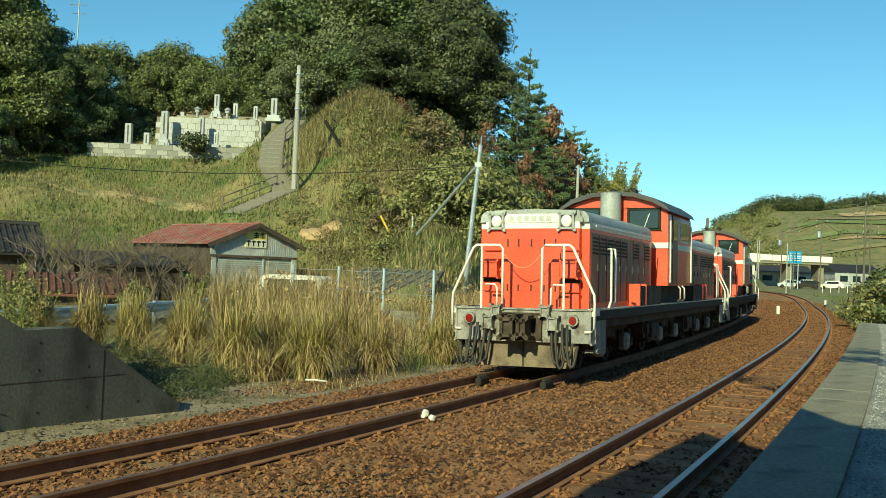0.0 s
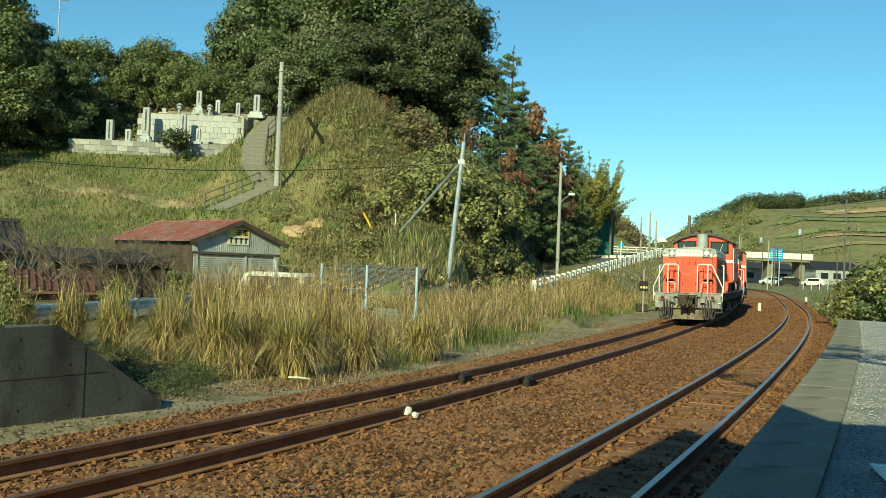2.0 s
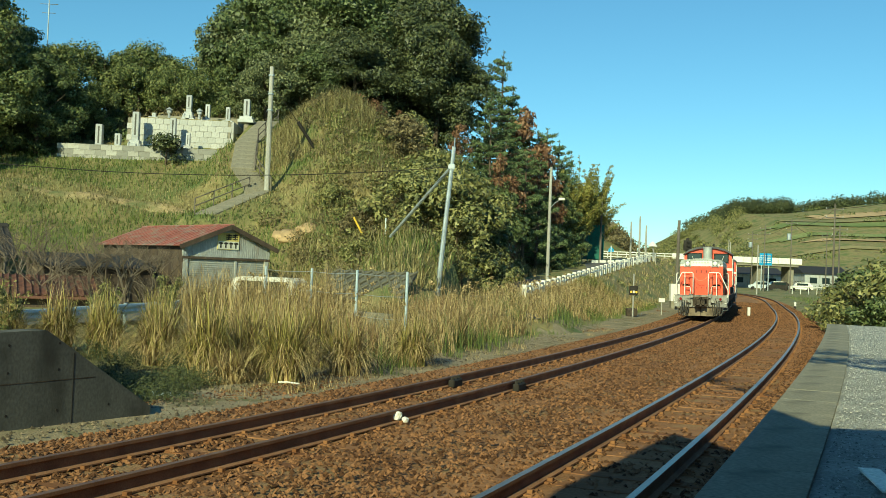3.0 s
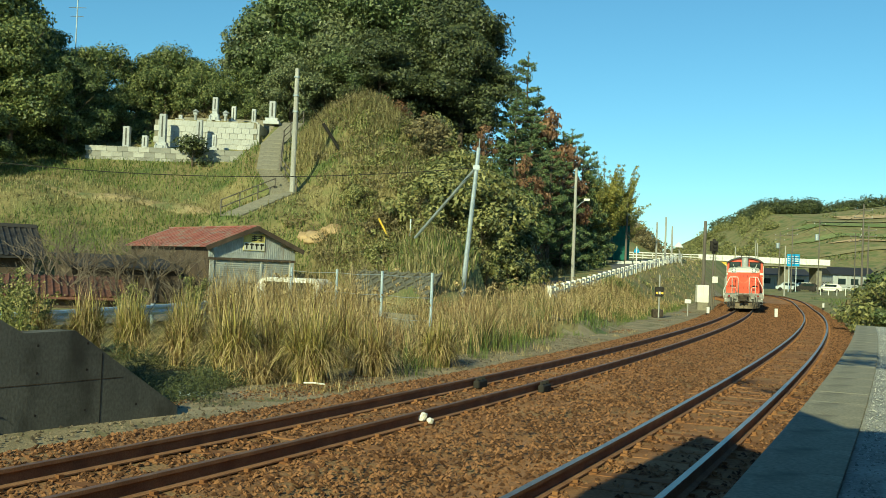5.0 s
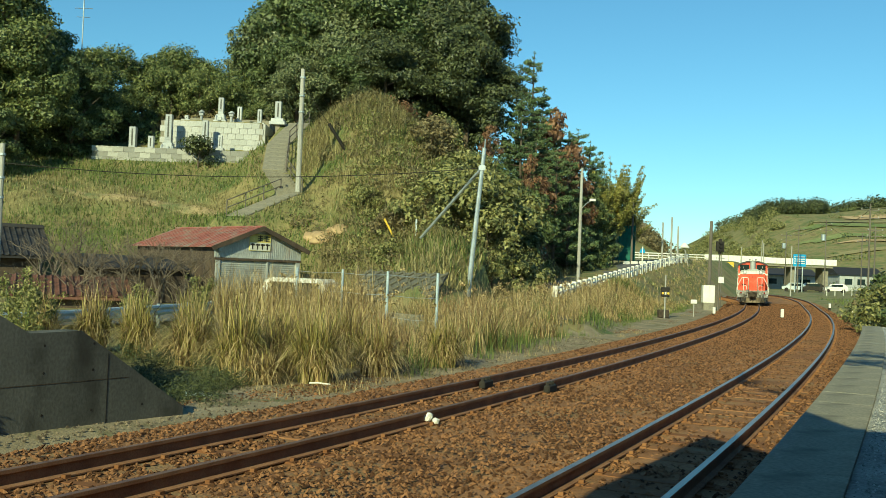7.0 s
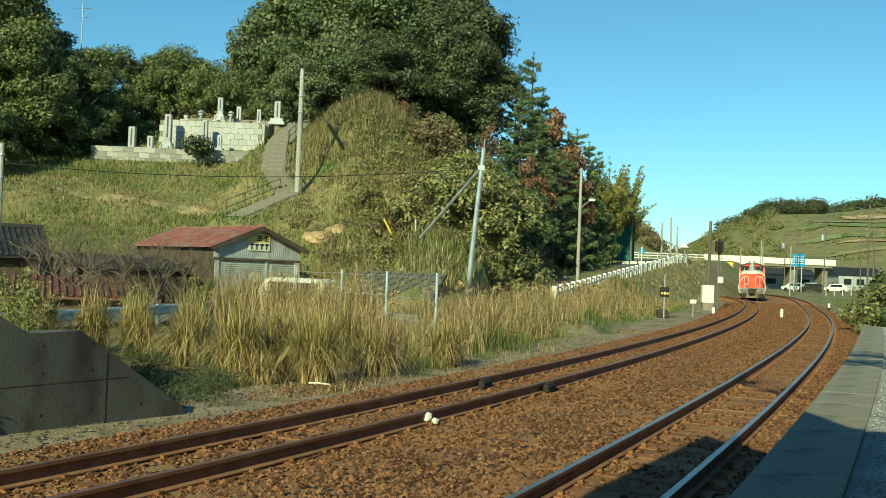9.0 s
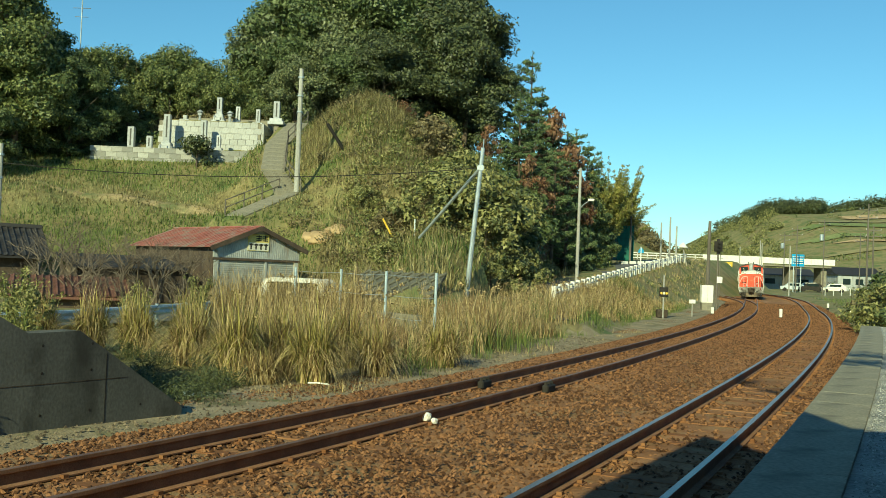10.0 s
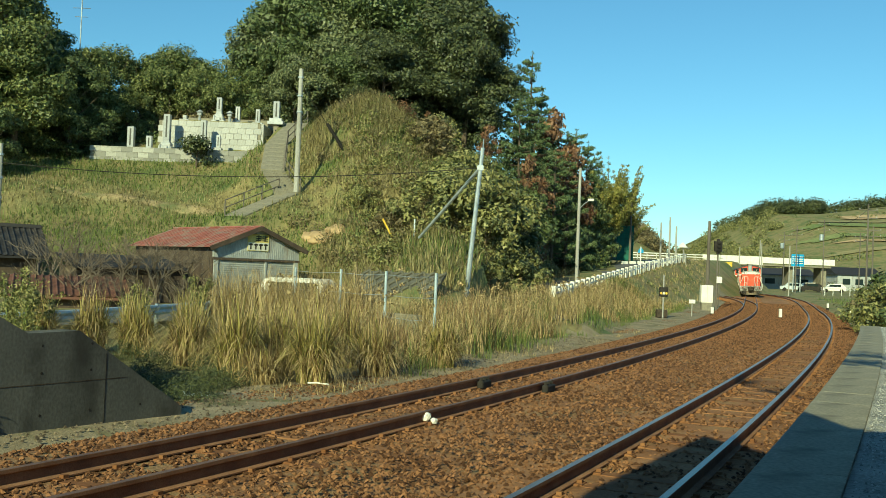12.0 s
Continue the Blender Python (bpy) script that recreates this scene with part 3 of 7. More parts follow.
                if k % 2 == 0 or k > 4:
                    for j in range(5):
                        part("louvre", B(sx * (w + 0.012), min(ya, yb) + 0.05, 2.2 + j * 0.07, sx * (w + 0.035), max(ya, yb) - 0.05, 2.235 + j * 0.07), "black", door)
            # lifting rail along the hood
            part("hood_rail", T([(sx * (w + 0.06), e * 2.5, 2.72), (sx * (w + 0.06), e * 7.6, 2.72)], 0.014, 5), "white", hood)
        # hood-top vents
        for yy, L in ((3.2, 0.5), (4.6, 0.9), (6.2, 0.6)):
            part("roof_vent", bevelled(B(-0.5, e * yy - L / 2, hood_z - 0.02, 0.5, e * yy + L / 2, hood_z + 0.1), 0.03), "grey", hood)
        # exhaust stack
        bm = T([(0, e * 2.0, 2.6), (0, e * 2.0, 3.84)], 0.27, 20)
        st = smooth_flat(part("exhaust_pipe", bm, "grey", loco, "pale grey round exhaust stack"))
        part("stack_mouth", T([(0, e * 2.0, 3.82), (0, e * 2.0, 3.855)], 0.2, 16), "black", st)
        # end beam, plough, coupler, lamps, hoses, handrails
        yb = e * 8.5
        part("end_beam", bevelled(B(-1.38, yb - e * 0.22, 0.6, 1.38, yb, 1.2), 0.03), "beam", loco, "dirty grey buffer beam")
        bm = bmesh.new()
        o = [(-1.02, 0.14), (1.02, 0.14), (1.1, 0.62), (-1.1, 0.62)]
        prism(bm, o, "y", min(yb - e * 0.1, yb - e * 0.16), max(yb - e * 0.1, yb - e * 0.16))
        part("plough", bm, "skirt", loco, "dusty brown rail guard plate")
        part("plough_seam", B(-0.01, yb - e * 0.105, 0.15, 0.01, yb - e * 0.08, 0.6), "black", loco)
        cp = part("coupler", bevelled(B(-0.16, yb - e * 0.2, 0.72, 0.16, yb + e * 0.35, 1.02), 0.05), "grime", loco, "rusty knuckle coupler")
        part("knuckle", bevelled(B(-0.24, yb + e * 0.2, 0.7, 0.02, yb + e * 0.5, 1.04), 0.06), "grime", cp)
        part("knuckle", bevelled(B(0.07, yb + e * 0.22, 0.72, 0.25, yb + e * 0.46, 1.02), 0.06), "grime", cp)
        part("coupler_pocket", bevelled(B(-0.42, yb - e * 0.05, 0.64, 0.42, yb + e * 0.05, 1.12), 0.02), "grime", loco)
        for sx in (-1, 1):
            bm = T([(sx * 1.05, yb - e * 0.02, 1.0), (sx * 1.05, yb + e * 0.1, 1.0)], 0.1, 14)
            tl = smooth_flat(part("tail_lamp", bm, "beam", loco, "round grey tail lamp"))
            part("red_lens", T([(sx * 1.05, yb + e * 0.095, 1.0), (sx * 1.05, yb + e * 0.125, 1.0)], 0.072, 14), "red_lens", tl, "red tail lamp lens")
            for k, (xo, dz) in enumerate(((0.62, 0.62), (0.72, 0.7), (0.86, 0.55), (0.97, 0.66))):
                pts = [(sx * (xo + 0.11 * (1 - math.cos(a))), yb + e * (0.04 + 0.05 * k + 0.1 * math.sin(a)), 0.93 - dz * math.sin(a) - 0.05 * a) for a in (0, 0.35, 0.75, 1.2, 1.57, 1.95, 2.4, 2.8)]
                smooth(part("air_hose", T(pts, 0.03, 6), "hose", loco, "sagging black air hose"))
            part("valve", bevelled(B(sx * 0.66 - 0.1, yb, 0.82, sx * 0.66 + 0.1, yb + e * 0.14, 1.05), 0.03), "beam", loco)
            part("jumper_head", bevelled(B(sx * 0.5 - 0.09, yb, 1.06, sx * 0.5 + 0.09, yb + e * 0.12, 1.24), 0.03), "beam", loco)
            # front handrail loops
            yr = yb + e * 0.02
            smooth(part("handrail", T([(sx * 0.4, yr, 1.15), (sx * 0.4, yr, 2.27), (sx * 0.46, yr, 2.33), (sx * 0.95, yr, 2.33), (sx * 1.02, yr, 2.28), (sx * 1.44, yr, 1.45), (sx * 1.45, yr, 1.3), (sx * 1.45, yr, 0.86), (sx * 1.38, yr, 0.8), (sx * 1.26, yr, 0.8)], 0.026, 7), "white", loco, "cream-painted steel handrail"))
            part("handrail_post", T([(sx * 0.84, yr, 1.18), (sx * 0.84, yr, 2.33)], 0.024, 6), "white", loco)
            smooth(part("handrail", T([(sx * 0.55, yr - e * 0.1, 1.18), (sx * 0.55, yr - e * 0.1, 1.55), (sx * 0.6, yr - e * 0.1, 1.62), (sx * 0.8, yr - e * 0.1, 1.62)], 0.02, 6), "white", loco))
            # corner steps and side handrails
            part("corner_step", bevelled(B(sx * 1.18, yb - e * 0.9, 0.42, sx * 1.42, yb - e * 0.3, 0.48), 0.01), "beam", loco)
            part("step_plate", bevelled(B(sx * 1.36, yb - e * 0.95, 0.45, sx * 1.4, yb - e * 0.25, 1.12), 0.01), "beam", loco)
            part("white_corner", B(sx * 1.3, yb - e * 0.42, 1.08, sx * 1.43, yb - e * 0.02, 1.205), "white", loco, "white-painted deck corner")
            for yy in (1.35, 1.65):
                y_ = yb - e * yy
                smooth(part("side_handrail", T([(sx * 1.38, y_ + e * 0.12, 1.2), (sx * 1.4, y_, 1.34), (sx * 1.4, y_, 2.25), (sx * 1.38, y_ - e * 0.06, 2.31), (sx * 1.3, y_ - e * 0.1, 2.31)], 0.026, 6), "white", loco, "cream-painted side handrail"))
            # tool and battery boxes on the deck below the cab
            ya, yb2 = sorted((e * 2.3, e * 4.6))
            tb = part("battery_box", bevelled(B(sx * 1.08, ya, 1.19, sx * 1.4, yb2, 1.62), 0.02), "grime", loco, "dirty brown battery box")
            part("box_frame", bevelled(B(sx * 1.06, e * 4.62 - 0.05, 1.19, sx * 1.41, e * 4.62 + 0.05, 1.66), 0.01), "orange", tb, "orange end frame")
            part("box_frame", bevelled(B(sx * 1.06, e * 4.0 - 0.04, 1.19, sx * 1.41, e * 4.0 + 0.04, 1.66), 0.01), "orange", tb)
        # sagging chain across the nose
        smooth(part("chain", T([(-0.4 + 0.8 * k / 8, yr - e * 0.01, 2.2 - 0.28 * (1 - ((k - 4) / 4) ** 2)) for k in range(9)], 0.008, 5), "board_pale_orange", loco, "thin sagging safety chain"))
    # cab
    cw = 1.42
    cab = part("cab", bevelled(prism(bmesh.new(), arch(cw, 1.62, 3.62, 0.3, 3), "y", -1.65, 1.65), 0.03, 1), "orange", loco, "vermilion cab with a domed roof")
    smooth_flat(cab)
    part("cab_base", B(-1.05, -1.7, 1.19, 1.05, 1.7, 1.62), "grime", loco)
    roof = [(-1.5, 3.4), (-1.42, 3.52), (-1.1, 3.72), (-0.6, 3.86), (0, 3.91), (0.6, 3.86), (1.1, 3.72), (1.42, 3.52), (1.5, 3.4), (1.42, 3.44), (1.05, 3.62), (0.55, 3.76), (0, 3.8), (-0.55, 3.76), (-1.05, 3.62), (-1.42, 3.44)]
    smooth_flat(part("roof", prism(bmesh.new(), roof, "y", -1.85, 1.85), "roof_grey", cab, "dark grey curved cab roof"))
    for e in (-1, 1):
        gab = [(-1.38, 3.5), (1.38, 3.5), (1.05, 3.64), (0.55, 3.78), (0, 3.82), (-0.55, 3.78), (-1.05, 3.64)]
        part("gable", prism(bmesh.new(), gab, "y", *sorted((e * 1.55, e * 1.67))), "orange", cab)
        part("cab_stripe", bevelled(B(-cw - 0.012, e * 1.4, 2.52, cw + 0.012, e * 1.665, 2.66), 0.005, 1), "white", cab, "white stripe round the cab")
        for sx in (-1, 1):
            win = part("cab_window", bevelled(B(sx * 0.36, e * 1.64, 2.95, sx * 1.24, e * 1.672, 3.5), 0.02, 1), "black", cab, "dark rubber-framed cab window")
            part("pane", bevelled(B(sx * 0.41, e * 1.66, 3.0, sx * 1.19, e * 1.68, 3.45), 0.015, 1), "glass", win)
            part("wiper", T([(sx * 0.8, e * 1.7, 2.98), (sx * 0.95, e * 1.7, 3.36)], 0.012, 5), "white", win)
            part("cab_handrail", T([(sx * 1.46, e * 1.5, 1.7), (sx * 1.46, e * 1.5, 3.2)], 0.022, 6), "white", cab)
        part("horn", T([(e * 0.3, -0.4, 3.88), (e * 0.3, -0.4, 4.02), (e * 0.3, -0.75, 4.02)], 0.04, 7, 0.07), "black", cab)
    for sx in (-1, 1):
        part("side_skirt", B(sx * (cw - 0.01), -1.6, 1.64, sx * (cw + 0.008), 1.6, 2.5), "orange", cab)
        door = part("cab_door", bevelled(B(sx * (cw - 0.02), -1.1, 1.66, sx * (cw + 0.02), -0.4, 3.35), 0.01, 1), "shaded_orange", cab)
        part("pane", B(sx * cw, -1.0, 2.75, sx * (cw + 0.026), -0.5, 3.25), "glass", door)
        sw = part("side_window", bevelled(B(sx * (cw - 0.02), -0.1, 2.72, sx * (cw + 0.02), 1.25, 3.3), 0.02, 1), "white", cab)
        part("pane", B(sx * cw, -0.04, 2.78, sx * (cw + 0.026), 0.56, 3.24), "glass", sw)
        part("pane", B(sx * cw, 0.62, 2.78, sx * (cw + 0.026), 1.2, 3.24), "glass", sw)
        part("side_stripe", B(sx * (cw - 0.01), -1.4, 2.52, sx * (cw + 0.012), 1.4, 2.66), "white", cab)
        for yy in (-0.3, 0.3):
            smooth(part("step_rail", T([(sx * 1.42, yy, 1.62), (sx * 1.5, yy, 1.55), (sx * 1.5, yy, 1.3), (sx * 1.42, yy, 1.22)], 0.022, 6), "white", loco))
        # tanks and gear hung below the deck
        for ya, yc, z0 in ((-2.9, -1.9, 0.34), (1.9, 2.9, 0.34), (-3.4, -3.0, 0.45), (3.0, 3.4, 0.45)):
            part("air_tank", bevelled(B(sx * 0.75, ya, z0, sx * 1.28, yc, 0.86), 0.1, 2), "grime", loco)
    # bogies
    for yc, kind in ((-5.75, 1), (0, 0), (5.75, 1)):
        bog = part("bogie", bevelled(B(-0.62, yc - 1.5, 0.5, 0.62, yc + 1.5, 0.72), 0.03, 1), "grime", loco, "dusty steel bogie")
        for sx in (-1, 1):
            bm = bmesh.new()
            prism(bm, [(yc - 1.75, 0.62), (yc - 1.5, 0.4), (yc - 0.7, 0.42), (yc - 0.4, 0.58), (yc + 0.4, 0.58), (yc + 0.7, 0.42), (yc + 1.5, 0.4), (yc + 1.75, 0.62), (yc + 1.6, 0.76), (yc - 1.6, 0.76)], "x", *sorted((sx * 0.86, sx * 0.98)))
            part("side_frame", bm, "grime", bog)
            for ya in (-1.05, 1.05):
                part("axle_box", bevelled(B(sx * 0.95, yc + ya - 0.19, 0.26, sx * 1.16, yc + ya + 0.19, 0.62), 0.05, 1), "beam", bog)
                for q in (-0.33, 0.33):
                    part("spring", T([(sx * 1.05, yc + ya + q, 0.34), (sx * 1.05, yc + ya + q, 0.7)], 0.085, 8), "grime", bog)
            part("sand_pipe", T([(sx * 0.8, yc - 1.85, 0.85), (sx * 0.62, yc - 1.8, 0.12)], 0.025, 5), "grime", bog)
    return loco


def smooth_flat(ob):
    me = ob.data
    for p in me.polygons:
        p.use_smooth = True
    me.set_sharp_from_angle(angle=radians(32))
    return ob


def wheelset(loco, y):
    bm = bmesh.new()
    tube(bm, [(-0.8, 0, 0), (0.8, 0, 0)], 0.08, 10)
    for sx in (-1, 1):
        tube(bm, [(sx * 0.5, 0, 0), (sx * 0.53, 0, 0)], 0.455, 22)
        tube(bm, [(sx * 0.53, 0, 0), (sx * 0.63, 0, 0)], 0.43, 22)
        tube(bm, [(sx * 0.63, 0, 0), (sx * 0.68, 0, 0)], 0.12, 10)
        for k in range(6):
            a = k * math.pi / 3
            box(bm, sx * 0.63, -0.03, 0.12, sx * 0.65, 0.03, 0.34, 0, Matrix.Rotation(a, 4, "X"))
    w = part("wheelset", bm, "grime", loco, "worn steel wheelset")
    w.matrix_basis = pose(0, y, 0.43)
    return w


LOCO = locomotive()
AXLES = [-6.8, -4.7, -1.05, 1.05, 4.7, 6.8]
for ya in AXLES:
    wheelset(LOCO, ya)
LOCO.scale = (0.885, 1.0, 0.958)
LOCO2 = copy_thing(LOCO, pose(0, 18, 0))
for ob in (LOCO, LOCO2):
    tagged(ob, group="coupled pair of locomotives")
LOCO2["label"] = "vermilion centre-cab diesel locomotive coupled behind the leading one"


def front_at(t):
    """How far along the track the leading end has come."""
    return 14.4 + 11.75 * t - 0.1714 * t * t - 0.00482 * t ** 3


def on_track(s):
    a, b = FAR.at(s - 5.75), FAR.at(s + 5.75)
    x, y = (a[0] + b[0]) / 2, (a[1] + b[1]) / 2
    za, zb = float(rail_z(a[1])), float(rail_z(b[1]))
    h = math.atan2(b[0] - a[0], b[1] - a[1])
    return pose(x, y, (za + zb) / 2, math.degrees(math.atan2(zb - za, 11.5)), 0, -math.degrees(h)) @ pose(0, 0, 0, 0, -1.5, 0)


def motions():
    times = [0.25 * i for i in range(49)]
    for ob, back in ((LOCO, 8.5), (LOCO2, 26.5)):
        walk(ob, [(t, on_track(front_at(t) + back)) for t in times])
        turns = [i / 30 for i in range(361)]
        for w in [c for c in ob.children if c.name.startswith("wheelset")]:
            y = w.matrix_basis.translation.y
            walk(w, [(t, pose(0, y, 0.43) @ Matrix.Rotation((front_at(t) - front_at(0)) / -0.43, 4, "X")) for t in turns])


# ---- trees ----
def leaf_cloud(rng, blobs, per, size, flat=0.5, up=0.3, squash=0.72, narrow=1.0):
    """Small leaves spread over rounded clumps: rows of x, y, z, radius."""
    out = []
    for x, y, z, r in blobs:
        n = max(8, int(per * r * r))
        d = rng.normal(size=(n, 3))
        d /= np.linalg.norm(d, axis=1)[:, None]
        rad = r * (0.45 + 0.6 * rng.random(n) ** 0.7) * (1 + 0.25 * np.sin(d[:, 0] * 5 + x) * np.cos(d[:, 1] * 4 + y + d[:, 2] * 3))
        p = np.array([x, y, z]) + d * rad[:, None] * np.array([1, 1, squash])
        nrm = d + rng.normal(size=(n, 3)) * flat + np.array([0, 0, up])
        nrm /= np.linalg.norm(nrm, axis=1)[:, None]
        a = np.cross(nrm, rng.normal(size=(n, 3)))
        a /= np.linalg.norm(a, axis=1)[:, None]
        b = np.cross(nrm, a)
        L = (size * (0.6 + 0.8 * rng.random(n)))[:, None]
        out.append(np.stack([p - a * L, p + a * L * 0.8 + b * L * 0.55 * narrow, p + a * L * 0.5 - b * L * 0.6 * narrow], 1))
    return joined(np.concatenate(out))


def crown_blobs(rng, w, h, base, n, lump):
    """Clumps over an egg-shaped crown, fuller outside, with gaps."""
    out = []
    for i in range(n):
        a, k = rng.random() * 2 * math.pi, rng.random() ** 0.8
        prof = math.sin(math.pi * min(1, 0.12 + 0.85 * k)) ** 0.7
        r = w * prof * (0.55 + 0.5 * rng.random())
        out.append((r * math.cos(a), r * math.sin(a), base + h * k, lump * (0.65 + 0.7 * rng.random())))
    return out


def trunk_mesh(rng, h, r, limbs, spread):
    bm = bmesh.new()
    lean = (rng.random(2) - 0.5) * 0.12 * h
    top = Vector((lean[0], lean[1], h))
    tube(bm, [(0, 0, -0.6), (lean[0] * 0.2, lean[1] * 0.2, h * 0.35), (lean[0] * 0.6, lean[1] * 0.6, h * 0.7), top], r, 8, r * 0.25)
    for i in range(limbs):
        k = 0.35 + 0.6 * (i + rng.random()) / limbs
        a = rng.random() * 2 * math.pi
        s = Vector((lean[0] * k * k, lean[1] * k * k, h * k))
        L = spread * (1.1 - 0.6 * k) * (0.7 + 0.5 * rng.random())
        mid = s + Vector((math.cos(a), math.sin(a), 0.5)) * L * 0.5
        end = s + Vector((math.cos(a + 0.2), math.sin(a + 0.2), 0.75)) * L
        tube(bm, [s, mid, end], r * 0.35, 5, r * 0.07)
    return bm


def make_tree(seed, name, label, w, h, base, n, lump, per, size, leaf, r=0.25, category="tree", group="", limbs=8, squash=0.72):
    rng = np.random.default_rng(seed)
    t = thing(name, label, category, group=group)
    part("trunk", trunk_mesh(rng, base + h * 0.8, r, limbs, w), "bark", t)
    part("crown", leaf_cloud(rng, crown_blobs(rng, w, h, base, n, lump), per, size, squash=squash), leaf, t)
    return t


def make_pine(seed, h, w, leaf="needle"):
    """An open pine: uneven whorls of long boughs, each carrying flat pads of needles."""
    rng = np.random.default_rng(seed)
    t = thing("pine_tree", "tall open pine with layered dark green branches", "pine tree", group="pines on the slope")
    bm = bmesh.new()
    tube(bm, [(0, 0, -0.5), (0.15, 0.1, h * 0.5), (0.1, -0.1, h)], 0.2, 7, 0.03)
    blobs = []
    z = h * 0.12
    while z < h * 0.97:
        k = 1 - z / h
        for j in range(4):
            L = w * (0.16 + 0.95 * k ** 0.8) * (0.55 + 0.6 * rng.random())
            a = rng.random() * 6.28
            e = Vector((math.cos(a) * L, math.sin(a) * L, z + L * (0.15 + 0.3 * rng.random())))
            tube(bm, [(0.1, 0, z), (e.x * 0.5, e.y * 0.5, z + L * 0.06), e], 0.045, 4, 0.012)
            for q in (0.5, 0.75, 1.0):
                blobs.append((e.x * q + rng.normal() * 0.15, e.y * q + rng.normal() * 0.15, z + (e.z - z) * q + 0.12, 0.24 + 0.3 * k * rng.random()))
        z += h * 0.05 * (0.7 + 0.7 * rng.random())
    blobs += [(0.1, -0.1, h * q, 0.16) for q in (0.9, 0.94, 0.98, 1.01)]
    part("trunk", bm, "bark", t)
    part("crown", leaf_cloud(rng, blobs, 420, 0.17, 0.9, 0.6, 0.5, 0.4), leaf, t)
    return t


def make_plumed(seed, h, w, leaf, label):
    """A tree whose feathery shoots rise and spread from a leafy body."""
    rng = np.random.default_rng(seed)
    t = thing("yellowing_tree", label, "tree", group="autumn trees")
    bm, blobs = bmesh.new(), []
    tube(bm, [(0, 0, -0.5), (0.1, 0, h * 0.35), (0, 0.1, h * 0.6)], 0.2, 7, 0.08)
    for i in range(46):
        a, lift = rng.random() * 6.28, rng.random()
        s = Vector((0, 0, h * (0.15 + 0.4 * rng.random())))
        L = w * (0.6 + 0.45 * rng.random())
        e = Vector((math.cos(a) * L * (1 - 0.45 * lift), math.sin(a) * L * (1 - 0.45 * lift), s.z + (h - s.z) * (0.25 + 0.75 * lift)))
        m = s.lerp(e, 0.5) + Vector((0, 0, 0.25))
        tube(bm, [s, m, e], 0.04, 4, 0.01)
        for q in np.linspace(0.35, 1.0, 7):
            c = s.lerp(e, q) + Vector((0, 0, 0.25 * math.sin(math.pi * q)))
            blobs.append((c.x, c.y, c.z, 0.42 * (1.15 - q) + 0.1))
    part("trunk", bm, "bark", t)
    part("crown", leaf_cloud(rng, blobs, 420, 0.13, 0.8, 0.3, 0.8, 0.5), leaf, t)
    return t


def place(ob, x, y, s=1.0, rz=0.0, sink=0.15, sz=None):
    ob.matrix_basis = pose(x, y, zat(x, y) - sink, 0, 0, rz)
    ob.scale = (s, s, sz or s)
    return ob


def again(ob, x, y, s=1.0, rz=0.0, sink=0.15, sz=None):
    c = copy_thing(ob, pose(x, y, zat(x, y) - sink, 0, 0, rz))
    c.scale = (s, s, sz or s)
    return c


def hilltop_wood():
    rng = random.Random(5)
    kinds = [make_tree(11 + i, "evergreen_tree", lab, 4.6, 11.5, 0.8, 58, 1.35, 300, 0.15, lf, 0.35, group="hilltop wood", squash=0.6)
             for i, (lf, lab) in enumerate((("leaf_silver", "silvery green evergreen on the hilltop"), ("leaf", "dense evergreen broadleaf tree on the hilltop"), ("leaf_dark", "dense dark evergreen broadleaf tree on the hilltop"), ("leaf_dark", "dense dark evergreen broadleaf tree on the hilltop")))]
    spots = []
    # an uneven stand crowning the spur
    for y, x0, x1, s in ((89, -13.5, -0.8, 0.66), (93, -14.6, 0.8, 0.95), (98, -14.8, 0.4, 1.35), (104, -14, 1.4, 1.6)):
        x = x0
        while x <= x1:
            spots.append((x + rng.uniform(-0.8, 0.8), y + rng.uniform(-1.5, 1.5), s * rng.uniform(0.88, 1.12)))
            x += 4.4
    for i, (x, y, s) in enumerate(spots):
        k = kinds[i % 2] if x < -8 else kinds[2 + i % 2] if x > -3 else kinds[1 + i % 3]
        again(k, x, y, s, rng.uniform(0, 360))
    for i, (x, y, s) in enumerate(((-17.5, 100, 1.1), (-9, 111, 1.8), (1.6, 93, 1.0), (0.2, 98, 1.3))):
        place(kinds[i], x, y, s)


hilltop_wood()


def rise_to(ob, tall, x, y, top, rz=0.0, wide=1.0, fresh=False):
    """Sets a tree, or a copy of it, on the ground so that its tip stands at the height top."""
    s = (top - zat(x, y) + 0.15) / tall
    return place(ob, x, y, s * wide, rz, sz=s) if fresh else again(ob, x, y, s * wide, rz, sz=s)


